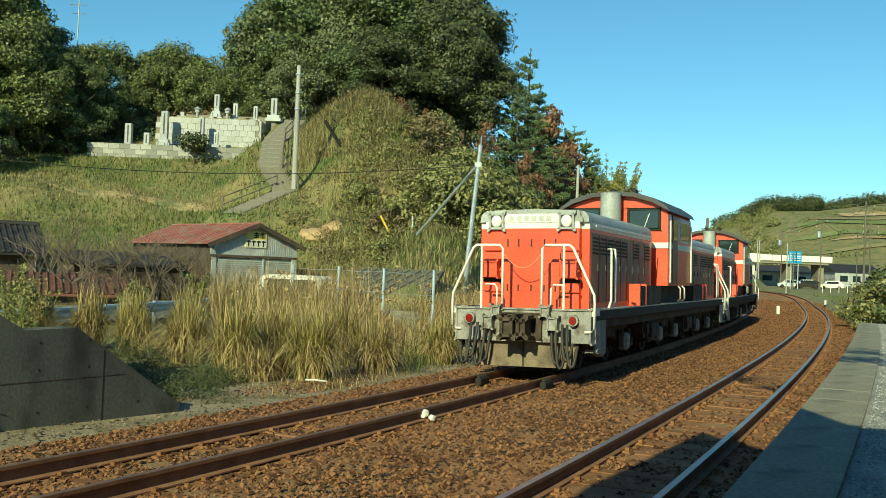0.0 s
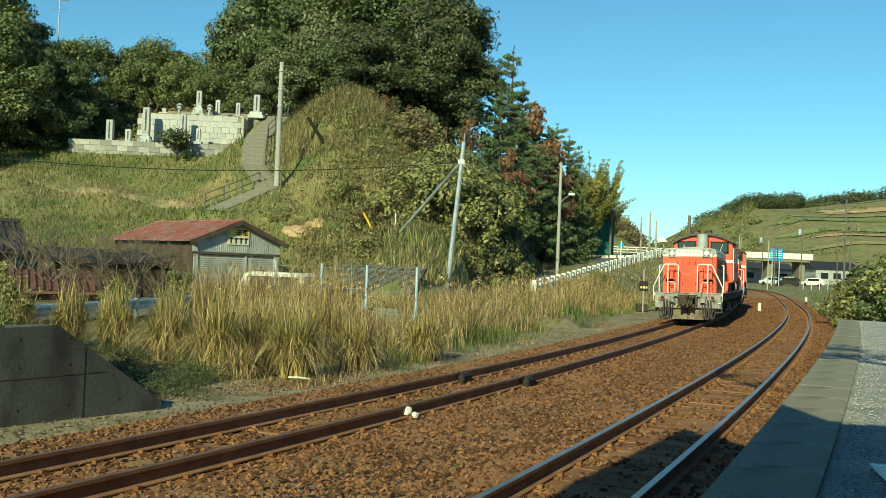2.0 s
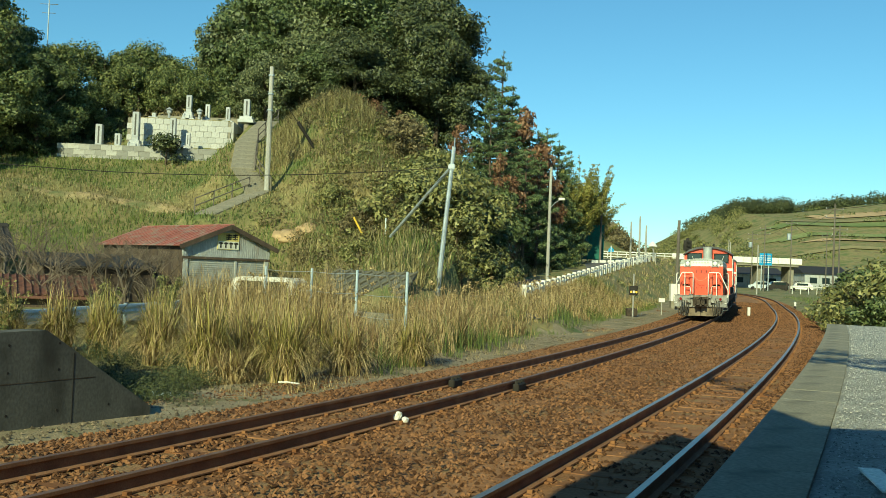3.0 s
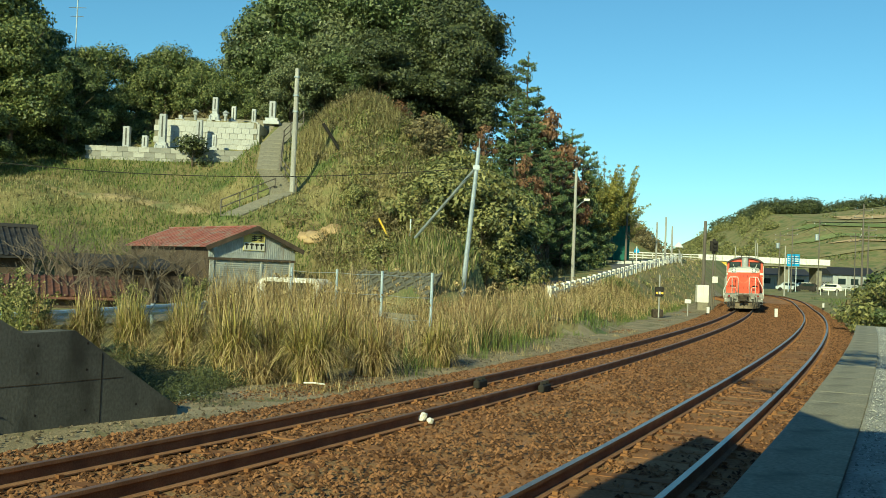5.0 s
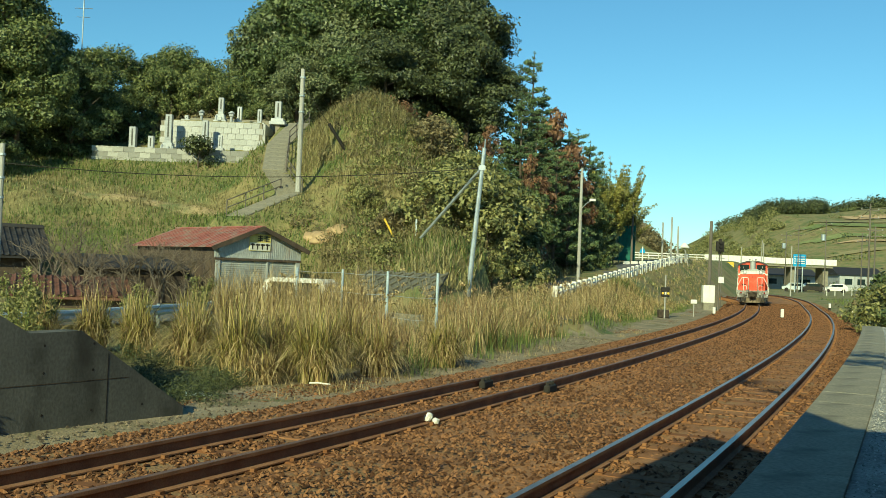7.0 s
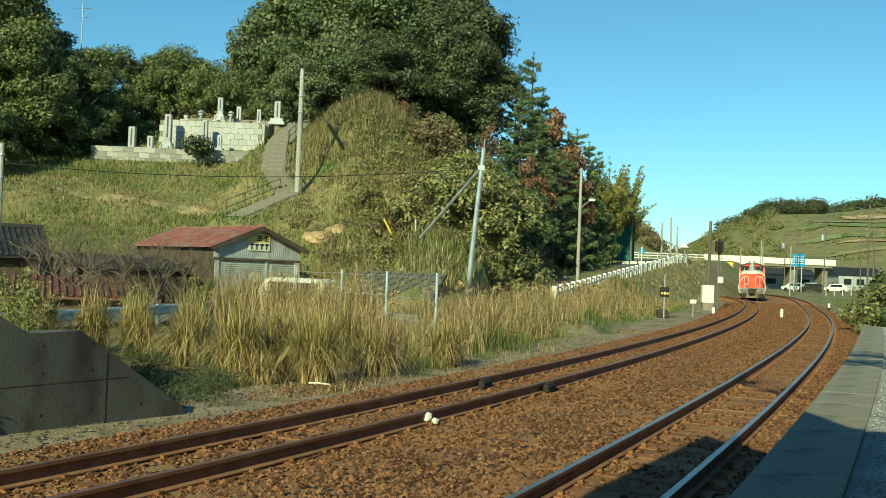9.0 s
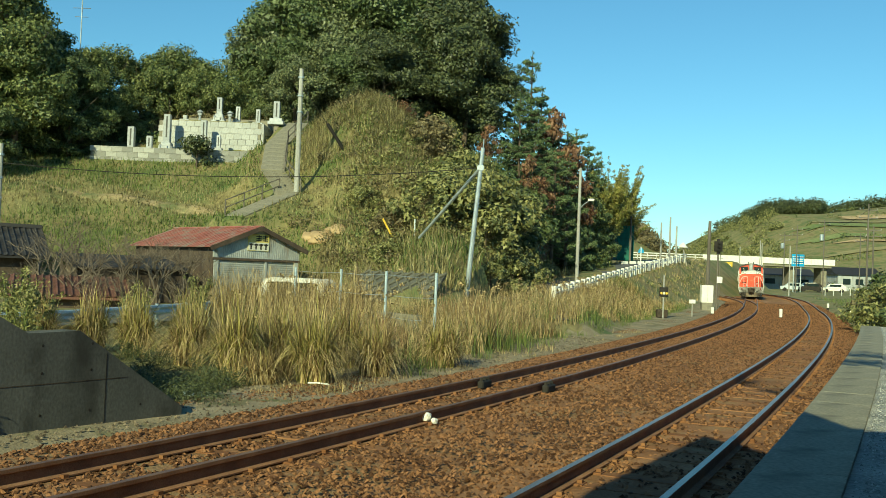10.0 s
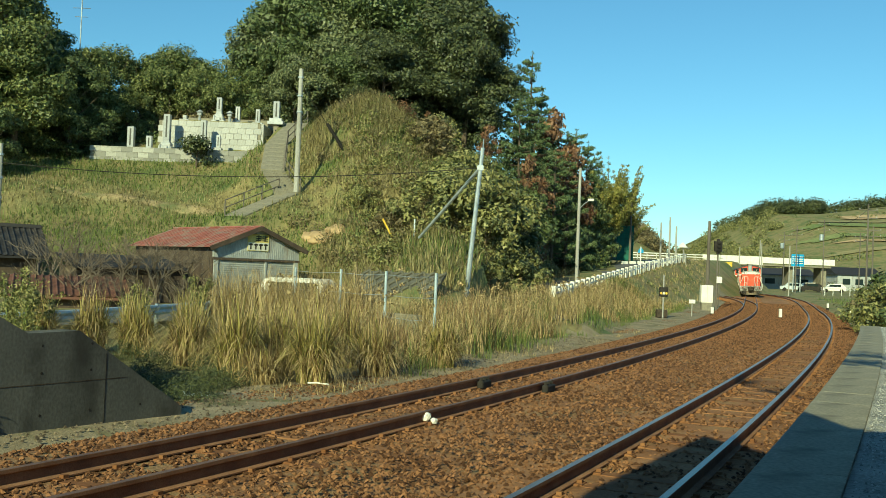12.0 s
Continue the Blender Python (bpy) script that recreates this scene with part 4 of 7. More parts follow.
def slope_trees():
    rng = random.Random(8)
    left = [make_tree(31 + i, "evergreen_tree", "tall dark evergreen at the edge of the meadow", 3.4, 8.5, 0.5, 56, 1.0, 380, 0.12, lf, 0.25, group="trees beside the graves", squash=0.62) for i, lf in enumerate(("leaf_mid", "leaf"))]
    for i, (x, y, s) in enumerate(((-31.5, 74, 1.12), (-28.5, 77, 0.82), (-34.5, 77, 1.5), (-38, 82, 1.6), (-29.5, 82, 0.85), (-33, 86, 0.9), (-37, 70, 1.0), (-31, 68.5, 0.62), (-26.5, 84.5, 0.5))):
        again(left[i % 2], x, y, s, rng.uniform(0, 360))
    place(left[0], -40, 80, 1.2), place(left[1], -24, 97, 0.75)
    oak = make_tree(36, "oak_tree", "olive-brown autumn tree behind the graves", 3.0, 5.0, 0.6, 44, 0.8, 400, 0.105, "leaf_mid", 0.16, group="trees behind the graves")
    place(oak, -24.5, 90, 1.0)
    for x, y, s in ((-21.5, 91, 1.0), (-27.5, 91, 1.15), (-18.6, 93, 0.85), (-30, 90, 1.25), (-23, 94, 1.1), (-16.5, 90, 0.6), (-26, 95, 1.3), (-20, 96, 1.1)):
        again(oak, x, y, s, rng.uniform(0, 360))
    pines = [make_pine(41 + i, 12, 3.0) for i in range(3)]
    for i, (x, y, top, w) in enumerate(((9.1, 98, 19.7, 0.9), (8.2, 92, 17.0, 0.9), (10.2, 97, 17.2, 0.9), (12.0, 100, 16.0, 0.9), (13.1, 103, 16.7, 0.85), (14.6, 104, 15.6, 0.85), (11.4, 94, 13.0, 1.0), (9.6, 89, 13.0, 1.0), (6.6, 90, 17.5, 1.0), (7.2, 86, 12.5, 1.0), (15.4, 105, 13.8, 1.0))):
        rise_to(pines[i % 3], 12.1, x, y, top, rng.uniform(0, 360), w)
    for ob, (x, y, top) in zip(pines, ((7.8, 96, 22.8), (6.2, 94, 19.0), (10.9, 102, 17.0))):
        rise_to(ob, 12.1, x, y, top, 0, 0.8, True)
    yel = make_plumed(51, 9.5, 3.3, "leaf_yellow", "feathery tree with leaves turning yellow")
    rise_to(yel, 9.6, 17.4, 107.5, 14.6, 0, 1.0, True)
    rise_to(yel, 9.6, 20.2, 111.5, 14.3, 130, 0.95)
    rise_to(yel, 9.6, 15.4, 104.5, 13.2, 220, 0.8)
    # dark leafy trees filling the slope foot down to the road
    low = make_tree(53, "evergreen_tree", "leafy dark green tree beside the road", 2.6, 6.6, 0.2, 46, 0.85, 420, 0.12, "leaf_mid", 0.18, group="roadside trees")
    rise_to(low, 7.4, 16.0, 106.5, 10.6, 0, 0.7, True)
    for x, y, top, w in ((13.8, 102, 11.2, 0.75), (11.8, 99, 10.4, 0.75), (9.8, 95, 10.0, 0.8), (8.0, 90.5, 9.4, 0.85), (6.8, 85.5, 9.0, 0.85), (17.2, 109.5, 10.2, 0.5), (14.6, 104, 8.8, 0.75), (10.4, 96, 7.4, 0.9), (8.6, 91, 7.0, 0.9), (12.4, 100, 7.2, 0.9)):
        rise_to(low, 7.4, x, y, top, rng.uniform(0, 360), w)
    red = make_tree(52, "red_leaved_tree", "slender tree with rust-red autumn leaves", 1.7, 5.2, 2.0, 16, 0.6, 240, 0.14, "leaf_red", 0.12, group="autumn trees")
    rise_to(red, 7.4, 10.6, 96.0, 17.4, 0, 0.75, True)
    for x, y, top in ((12.2, 98.5, 14.6), (7.2, 84, 11.6), (8.3, 86, 10.0), (3.6, 85, 14.2), (-1.5, 84, 15.0)):
        rise_to(red, 7.4, x, y, top, rng.uniform(0, 360), 0.8)


slope_trees()


def bushes():
    rng = random.Random(3)
    kinds = [make_tree(61 + i, "bush", lab, 1.5, 2.0, 0.1, 20, 0.55, 430, 0.11, lf, 0.06, "bush", "bushes on the slope", 5)
             for i, (lf, lab) in enumerate((("leaf_olive", "dense olive-green bush on the slope"), ("leaf", "dark green bush on the slope"), ("leaf_brown", "brownish scrub bush on the slope")))]
    spots = [(5.4, 53.5, 0.9, 0), (6.6, 57, 1.0, 0), (7.6, 61.5, 1.1, 0), (5.2, 60, 1.6, 0), (3.8, 58, 1.5, 0), (2.5, 57, 1.3, 0), (6.3, 64, 1.5, 1), (4.6, 62, 1.7, 0), (3.0, 60.5, 1.4, 0), (7.4, 68, 1.4, 1), (5.6, 67, 1.5, 0), (3.6, 66, 1.4, 0), (1.6, 63, 1.2, 2), (1.5, 67, 1.3, 0),
             (8.2, 74, 1.4, 1), (6.0, 73, 1.4, 1), (4.0, 72, 1.4, 0), (1.6, 72, 1.2, 0), (7.8, 80, 1.5, 1), (5.8, 80, 1.5, 1), (9.2, 86, 1.4, 1), (10.6, 91, 1.3, 1), (12.2, 97, 1.3, 1), (14.0, 101, 1.3, 1), (-1, 70, 1.1, 2), (-0.5, 76, 1.2, 0), (2.2, 77, 1.3, 1),
             (-3.2, 58, 0.8, 2), (-4.6, 62, 0.8, 0), (-2.5, 53, 0.7, 0), (5.0, 56.5, 1.2, 0), (6.1, 59, 1.1, 1)]
    for x, y, s, k in spots:
        if seg_dist(np.array([x]), np.array([y]), ROADWAY)[0][0] < 2.4 + 1.4 * s:
            x -= 2.6
        again(kinds[k], x + rng.uniform(-.3, .3), y, s * rng.uniform(0.9, 1.1), rng.uniform(0, 360), 0.3)
    for i, (x, y, s) in enumerate(((19.6, 44, 1.1), (21.7, 47, 1.3), (22.9, 50, 1.2))):
        place(kinds[i], x, y, s)
    for x, y, s, k in ((20.3, 46.5, 1.0, 0), (19.4, 41.5, 0.8, 1), (21.2, 42.5, 1.3, 0), (23.5, 44, 1.6, 1), (24.7, 52, 1.4, 0), (26, 56, 1.3, 0), (20.4, 38.8, 1.0, 1), (22.4, 40, 1.5, 0), (27.2, 60, 1.3, 1)):
        again(kinds[k], x, y, s, rng.uniform(0, 360), 0.2)
    # tall unseen bushes beside the wall, added so their shade darkens the hollow behind it
    for x, y, s, k in ((-8.5, 12.4, 1.2, 1), (-9.3, 13.6, 1.1, 1), (-7.7, 12.9, 1.0, 1), (-7.5, 11.4, 0.9, 1)):
        again(kinds[k], x, y, s, rng.uniform(0, 360), 0.1, sz=s * 1.45)
    # round clipped bush before the graves
    b = make_tree(66, "clipped_bush", "rounded dark green bush before the grave wall", 0.7, 1.5, 0.1, 14, 0.42, 420, 0.1, "leaf_dark", 0.06, "bush", "", 5)
    place(b, -18.3, 74.8, 1.5)


bushes()


def blades(rng, spots, height, width, lean, n_seg=3, droop=0.35):
    """Bent tapering blades of grass from the rows x, y, z, height factor."""
    n = len(spots)
    a = rng.random(n) * 2 * math.pi
    d = np.c_[np.cos(a), np.sin(a), np.zeros(n)]
    sd = np.c_[-np.sin(a), np.cos(a), np.zeros(n)]
    h = (height * (0.55 + 0.6 * rng.random(n)) * spots[:, 3])[:, None]
    ln = (lean * (0.15 + rng.random(n)))[:, None]
    w = (width * (0.7 + 0.6 * rng.random(n)))[:, None]
    base = spots[:, :3]
    rows = []
    for k in np.linspace(0, 1, n_seg + 1):
        c = base + d * (ln * h * k ** 1.8) + np.array([0, 0, 1]) * (h * (k - droop * ln * k ** 3))
        rows.append((c - sd * w * (1 - 0.92 * k), c + sd * w * (1 - 0.92 * k)))
    v = np.stack([p for r in rows for p in r], 1)
    m = 2 * (n_seg + 1)
    f = np.stack([np.arange(n)[:, None] * m + np.array([2 * j, 2 * j + 1, 2 * j + 3, 2 * j + 2]) for j in range(n_seg)], 1).reshape(-1, 4)
    return v.reshape(-1, 3).tolist(), f.tolist()


def grass_belt():
    rng = np.random.default_rng(21)

    def scatter(n, s0, s1, o0, o1, clump, dense, lo=0.5, hi=1.2):
        s = s0 + (s1 - s0) * rng.random(n) ** 1.25
        edge = np.interp(s, [12, 16, 22, 32, 44, 64, 100], [0.6, 0.6, 0.4, -0.1, -0.5, -0.9, -0.6]) if o0 < -3.5 else 0.0
        o = o0 + edge + (o1 - o0 - edge) * rng.random(n)
        x, y, _ = FAR.at(s, o)
        # the wall's lee stays free of tall grass
        ok = (y > 22.6 + 0.35 * np.maximum(-3 - x, 0)) | ((x > -0.7) & (y > 21)) | (o1 > -4.5)
        x, y = x[ok], y[ok]
        n = len(x)
        wave = np.clip(0.8 + 0.5 * ripple(x, y, 1.3), 0.25, 1.3) * np.interp(y, [26, 40, 60], [1, 0.72, 0.5]) * np.interp(np.hypot(x + 9, y - 24), [2, 9], [0.55, 1])
        cx = np.repeat(x, clump) + rng.normal(size=n * clump) * dense
        cy = np.repeat(y, clump) + rng.normal(size=n * clump) * dense
        hf = np.repeat((lo + (hi - lo) * rng.random(n)) * wave, clump)
        return np.c_[cx, cy, ground_z(cx, cy) - 0.03, hf]
    dry = scatter(1450, 12.5, 78, -4.6, -10.5, 24, 0.15)
    tagged(part("dry_grass", blades(rng, dry, 1.7, 0.012, 0.7), "dry_grass"), "tall dry pampas grass along the track", "grass", kind="stuff")
    green = scatter(1300, 11, 80, -3.9, -10.5, 22, 0.18, 0.4, 1.1)
    tagged(part("green_grass", blades(rng, green, 1.2, 0.009, 0.75, 2), "green_grass"), "coarse green grass among dry stems", "grass", kind="stuff")
    lx, ly = -7.6 + 4.2 * rng.random(420), 13.5 + 8.2 * rng.random(420)
    ok = (ly > 15.4 + 1.65 * (lx + 3.5)) & (ly < 22 + 0.4 * (-3 - lx)) & (np.hypot(lx + 3.85, ly - 19.5) > 0.7)
    lx, ly, lr = lx[ok], ly[ok], (0.14 + 0.2 * rng.random(420))[ok]
    weeds = leaf_cloud(rng, np.c_[lx, ly, ground_z(lx, ly) + lr * 0.7, lr].tolist(), 2200, 0.028, 0.9, narrow=0.5)
    tagged(part("shade_weeds", weeds, "leaf_dark"), "low dark leafy weeds behind the concrete wall", "weeds", kind="stuff")
    # brush tucked behind the wall, added to throw shade into the hollow
    hx, hy = -8.6 + 3.2 * rng.random(90), 11 + 5 * rng.random(90)
    ok = (hy > 14.2 + 1.65 * (hx + 3.5)) & (hy < 18.0 + 1.65 * (hx + 3.5))
    hx, hy = hx[ok], hy[ok]
    hedge = leaf_cloud(rng, np.c_[hx, hy, ground_z(hx, hy) + np.where(hx < -6.2, 0.85, 0.5), np.where(hx < -6.2, 0.72, 0.5)].tolist(), 700, 0.05, 0.9, squash=1.1)
    tagged(part("wall_brush", hedge, "leaf_dark"), "dark brush added behind the concrete wall to cast shade", "brush", kind="stuff")
    n = 2600
    px, py = np.r_[-8 + 5.5 * rng.random(n // 14), 1 + rng.random(4)], np.r_[33.5 + 4.5 * rng.random(n // 14), 36 + rng.random(4)]
    px, py = np.repeat(px, 24) + rng.normal(size=len(px) * 24) * 0.15, np.repeat(py, 24) + rng.normal(size=len(py) * 24) * 0.15
    lot = np.c_[px, py, ground_z(px, py) - 0.03, 0.7 + 0.4 * rng.random(len(px))]
    tagged(part("lot_grass", blades(rng, lot, 2.15, 0.014, 0.6), "dry_grass"), "tall dry grass in front of the parked van", "grass", kind="stuff")
    fringe = scatter(420, 11, 70, -3.0, -4.3, 14, 0.1, 0.2, 0.5)
    tagged(part("low_verge_grass", blades(rng, fringe, 0.7, 0.007, 0.8), "dry_grass"), "low weeds along the edge of the ballast", "grass", kind="stuff")
    rust = scatter(260, 21, 34, -5.2, -9.0, 20, 0.14, 0.5, 1.0)
    rust = rust[ripple(rust[:, 0], rust[:, 1], 1.7) > 0.1]
    tagged(part("rust_grass", blades(rng, rust, 1.75, 0.009, 0.35), "rust_grass"), "rust-tinted upright grass stems", "grass", kind="stuff")
    # plumes: a thin stalk with a feathery head
    st = scatter(110, 16, 60, -5.0, -10, 2, 0.3, 0.9, 1.25)
    heads = leaf_cloud(rng, [(x, y, z + 1.7 * h, 0.09) for x, y, z, h in st], 2600, 0.035, 0.9, 0.2)
    tagged(part("grass_plume", heads, "dry_grass"), "pale feathery plumes above the pampas grass", "grass", kind="stuff")
    # arching tussocks near the ballast, each a plant of its own
    for i, (x, y, k, green) in enumerate(((-3.85, 19.5, 1.15, 0.55), (-2.35, 19.45, 1.15, 0.6), (-6.6, 22.3, 1.05, 0.6), (-7.9, 23.2, 1.0, 0.4), (-3.2, 20.6, 1.1, 0.3), (-1.3, 21.2, 0.95, 0.3), (-5.2, 21.4, 1.0, 0.3), (-9.3, 23.8, 0.95, 0.5), (0.1, 23.4, 0.9, 0.4), (-3.3, 18.9, 0.5, 0.1), (-5.7, 23.4, 1.1, 0.5), (-2.0, 22.6, 1.1, 0.35))):
        tus = thing("grass_tussock", "arching yellow-green tussock at the ballast edge" if green > 0.45 else "arching straw-coloured tussock at the ballast edge", "grass tussock", pose(x, y, zat(x, y) - 0.02), "tussocks")
        for name, mat, n, lean, tall in (("green_tuft", "tussock", int(1500 * green), 0.55, 1.65), ("straw_tuft", "dry_grass", int(1500 * (1 - green)), 0.68, 1.6), ("stem_sheaf", "dry_grass", 110, 0.25, 1.75)):
            a, r = rng.random(n) * 6.28, 0.3 * rng.random(n) ** 0.5
            pts = np.c_[r * np.cos(a), r * np.sin(a), np.zeros(n), 0.6 + 0.5 * rng.random(n)]
            part(name, blades(rng, pts, tall * k, 0.016 if lean > 0.3 else 0.007, lean, 6, 1.25), mat, tus)


grass_belt()


def scrub():
    """Tangled brush over the steep slope beside the leaning pole, and far woods."""
    rng = np.random.default_rng(14)

    def cloud(name, n, x0, x1, y0, y1, keep, r0, r1, per, size, mat, label, lift=0.2):
        x, y = x0 + (x1 - x0) * rng.random(n), y0 + (y1 - y0) * rng.random(n)
        ok = keep(x, y)
        x, y = x[ok], y[ok]
        r = r0 + (r1 - r0) * rng.random(len(x))
        z = ground_z(x, y) + r * lift
        tagged(part(name, leaf_cloud(rng, np.c_[x, y, z, r].tolist(), per, size, 0.8), mat), label, "brush", kind="stuff")

    def steep(x, y):
        return (seg_dist(x, y, ROADWAY)[0] > 3.4) & (ground_z(x, y) > 1.4) & (x > -7 + (y - 50) * 0.05) & ~((x > -2.5) & (x < 2.4) & (y < 54.5))
    cloud("olive_scrub", 1000, -6, 12, 47, 88, steep, 0.3, 0.9, 210, 0.1, "leaf_olive", "tangled olive brush over the slope")
    cloud("dry_scrub", 1300, -10.5, 9, 46, 86, lambda x, y: (seg_dist(x, y, ROADWAY)[0] > 3.4) & (ground_z(x, y) > 1.4) & (seg_dist(x, y, PATH)[0] > 2.2) & ~((x > -2.5) & (x < 2.4) & (y < 54.5)), 0.2, 0.75, 200, 0.085, "leaf_brown", "dry brown brush over the slope", 0.45)
    cloud("red_scrub", 60, -5, 8, 76, 90, steep, 0.4, 0.9, 150, 0.13, "leaf_red", "reddish autumn brush below the wood", 0.9)
    cloud("dark_scrub", 260, -36, -17, 83, 92, lambda x, y: x < 0, 0.5, 1.3, 120, 0.15, "leaf", "dark undergrowth behind the graves")
    cloud("brown_scrub", 160, -34, -14, 86, 96, lambda x, y: x < 0, 0.6, 1.4, 90, 0.16, "leaf_brown", "olive-brown undergrowth on the skyline", 1.0)
    cloud("verge_scrub", 2000, 8, 46, 50, 170, lambda x, y: (FAR.side(x, y)[0] < -5.2) & (FAR.side(x, y)[0] > -16) & (seg_dist(x, y, ROADWAY)[0] > 3.0), 0.15, 0.5, 120, 0.11, "leaf_olive", "yellow-green weeds on the embankment")
    cloud("ridge_wood", 260, 118, 330, 405, 440, lambda x, y: rng.random(len(x)) < 0.9, 2.5, 4.5, 18, 0.42, "leaf_dark", "dark woods along the far ridge", 0.5)
    cloud("far_crest_wood", 26, 126, 152, 405, 420, lambda x, y: x > 0, 3.5, 5.5, 26, 0.4, "leaf_dark", "dark clump of trees on the far crest", 0.6)
    cloud("far_slope_wood", 620, 78, 180, 240, 420, lambda x, y: x < 86 + (y - 250) * 0.3, 1.6, 3.3, 24, 0.34, "leaf_olive", "olive woods on the far hillside", 0.4)
    cloud("far_hill_brush", 700, 105, 330, 225, 405, lambda x, y: (x > 60 + 0.2 * (y - 225)) & (np.abs(np.sin((y + x * 0.12) / 9.0)) < 0.42), 0.8, 2.2, 22, 0.3, "leaf_mid", "tawny brush over the terraced far hill", 0.35)
    cloud("valley_wood", 150, 32, 57, 245, 285, lambda x, y: x > 0, 1.6, 2.8, 40, 0.3, "leaf_brown", "woods on the low hill up the valley", 0.6)
    cloud("far_hedge", 220, 60, 125, 135, 225, lambda x, y: seg_dist(x, y, [(40, 120), (60, 190)])[0] > 14, 0.8, 1.8, 45, 0.2, "leaf", "hedges and gardens beyond the station", 0.4)


scrub()


def goldenrod(x, y, h, seed):
    rng = np.random.default_rng(seed)
    g = thing("goldenrod", "tall yellowing goldenrod plant by the guard rail", "plant", pose(x, y, zat(x, y)), "goldenrod plants")
    bm, blobs = bmesh.new(), []
    for i in range(5):
        dx, dy = rng.normal(size=2) * 0.22
        hh = h * (0.75 + 0.3 * rng.random())
        tube(bm, [(dx * 0.3, dy * 0.3, 0), (dx * 0.7, dy * 0.7, hh * 0.6), (dx * 1.6, dy, hh)], 0.012, 4, 0.005)
        for k in np.linspace(0.35, 1, 12):
            blobs.append((dx * 1.6 * k + rng.normal() * 0.05, dy * k + rng.normal() * 0.05, hh * k, 0.1 + 0.05 * rng.random()))
    part("stem", bm, "green_grass", g)
    part("flower_head", leaf_cloud(rng, blobs, 1500, 0.035, 0.9, 0.1), "leaf_olive", g)


for i, (gx, gy, gh) in enumerate(((-8.6, 20.5, 1.75), (-8.0, 19.6, 1.6), (-9.2, 21.5, 1.7), (-7.6, 25.5, 1.5), (-7.2, 30, 1.6))):
    goldenrod(gx, gy, gh, 90 + i)


# an unseen tree behind the platform, added for the shade across the gravel
def yard_tree():
    rng = np.random.default_rng(81)
    t = thing("yard_tree", "unseen open-crowned tree leaning over the platform, added for its shade", "tree", pose(5.9, 0.7, 0.6))
    bm = bmesh.new()
    blobs = []
    for i in range(7):
        tip = Vector((-1.2 - 0.75 * i + rng.normal() * 0.3, 1.6 + rng.normal() * 0.9 + 0.25 * i, 6.2 + rng.normal() * 0.7))
        tube(bm, [(0, 0, 0), (-0.3, 0.4, 3.6), (tip.x * 0.6, tip.y * 0.6, 5.4), tip], 0.11, 5, 0.02)
        for k in (0.55, 0.72, 0.88, 1.0):
            blobs.append((tip.x * k + rng.normal() * 0.2, tip.y * k + rng.normal() * 0.2, 3.9 + (tip.z - 3.9) * k, 0.3 + 0.18 * rng.random()))
    part("trunk", bm, "bark", t)
    part("crown", leaf_cloud(rng, blobs, 380, 0.1), "leaf_dark", t)


yard_tree()


# ---- concrete wing wall beside the track ----
def wing_wall():
    w = thing("wing_wall", "stained grey concrete wing wall sloping down to the ballast", "wall", pose(-3.63, 14.57, 0, 0, 0, 90 - 31.5), kind="structure")
    out = [(0.02, -0.9), (0.02, -0.3), (-1.8, 0.83), (-2.57, 0.82), (-3.5, 1.32), (-6.5, 1.5), (-6.5, -0.9)]
    bm = prism(bmesh.new(), out, "y", 0, 0.32)
    part("wall_body", bevelled(bm, 0.015, 1), "dark_concrete", w)
    for u, z0, z1 in ((-1.36, -0.6, 0.52), (-3.6, -0.6, 1.3)):
        part("joint", B(u - 0.006, -0.004, z0, u + 0.006, 0.01, z1), "black", w)
    part("joint", B(-6.4, -0.004, 0.18, -1.0, 0.01, 0.19), "grime", w)
    for u in (-0.75, -1.6, -2.35, -3.1, -4.0, -4.9):
        for z in (-0.2, 0.32, 0.66):
            if z < 0.62 * -u - 0.25:
                part("tie_hole", T([(u, -0.004, z), (u, 0.02, z)], 0.018, 8), "black", w)


wing_wall()


# ---- garage ----
M["board_yellow"] = material("faded_yellow_board", [(0.55, 0.45, 0.12), (0.65, 0.56, 0.2)], 0.6, bump=0.05)
M["board_pale"] = material("pale_board", [(0.55, 0.54, 0.45), (0.65, 0.63, 0.55)], 0.6, bump=0.05)
M["shutter"] = material("weathered_shutter", [(0.3, 0.31, 0.3), (0.4, 0.41, 0.39)], 0.6, metal=0.1, scale=1.5, fine=25, dirt=(0.22, 0.19, 0.15), dirt_at=0.6)


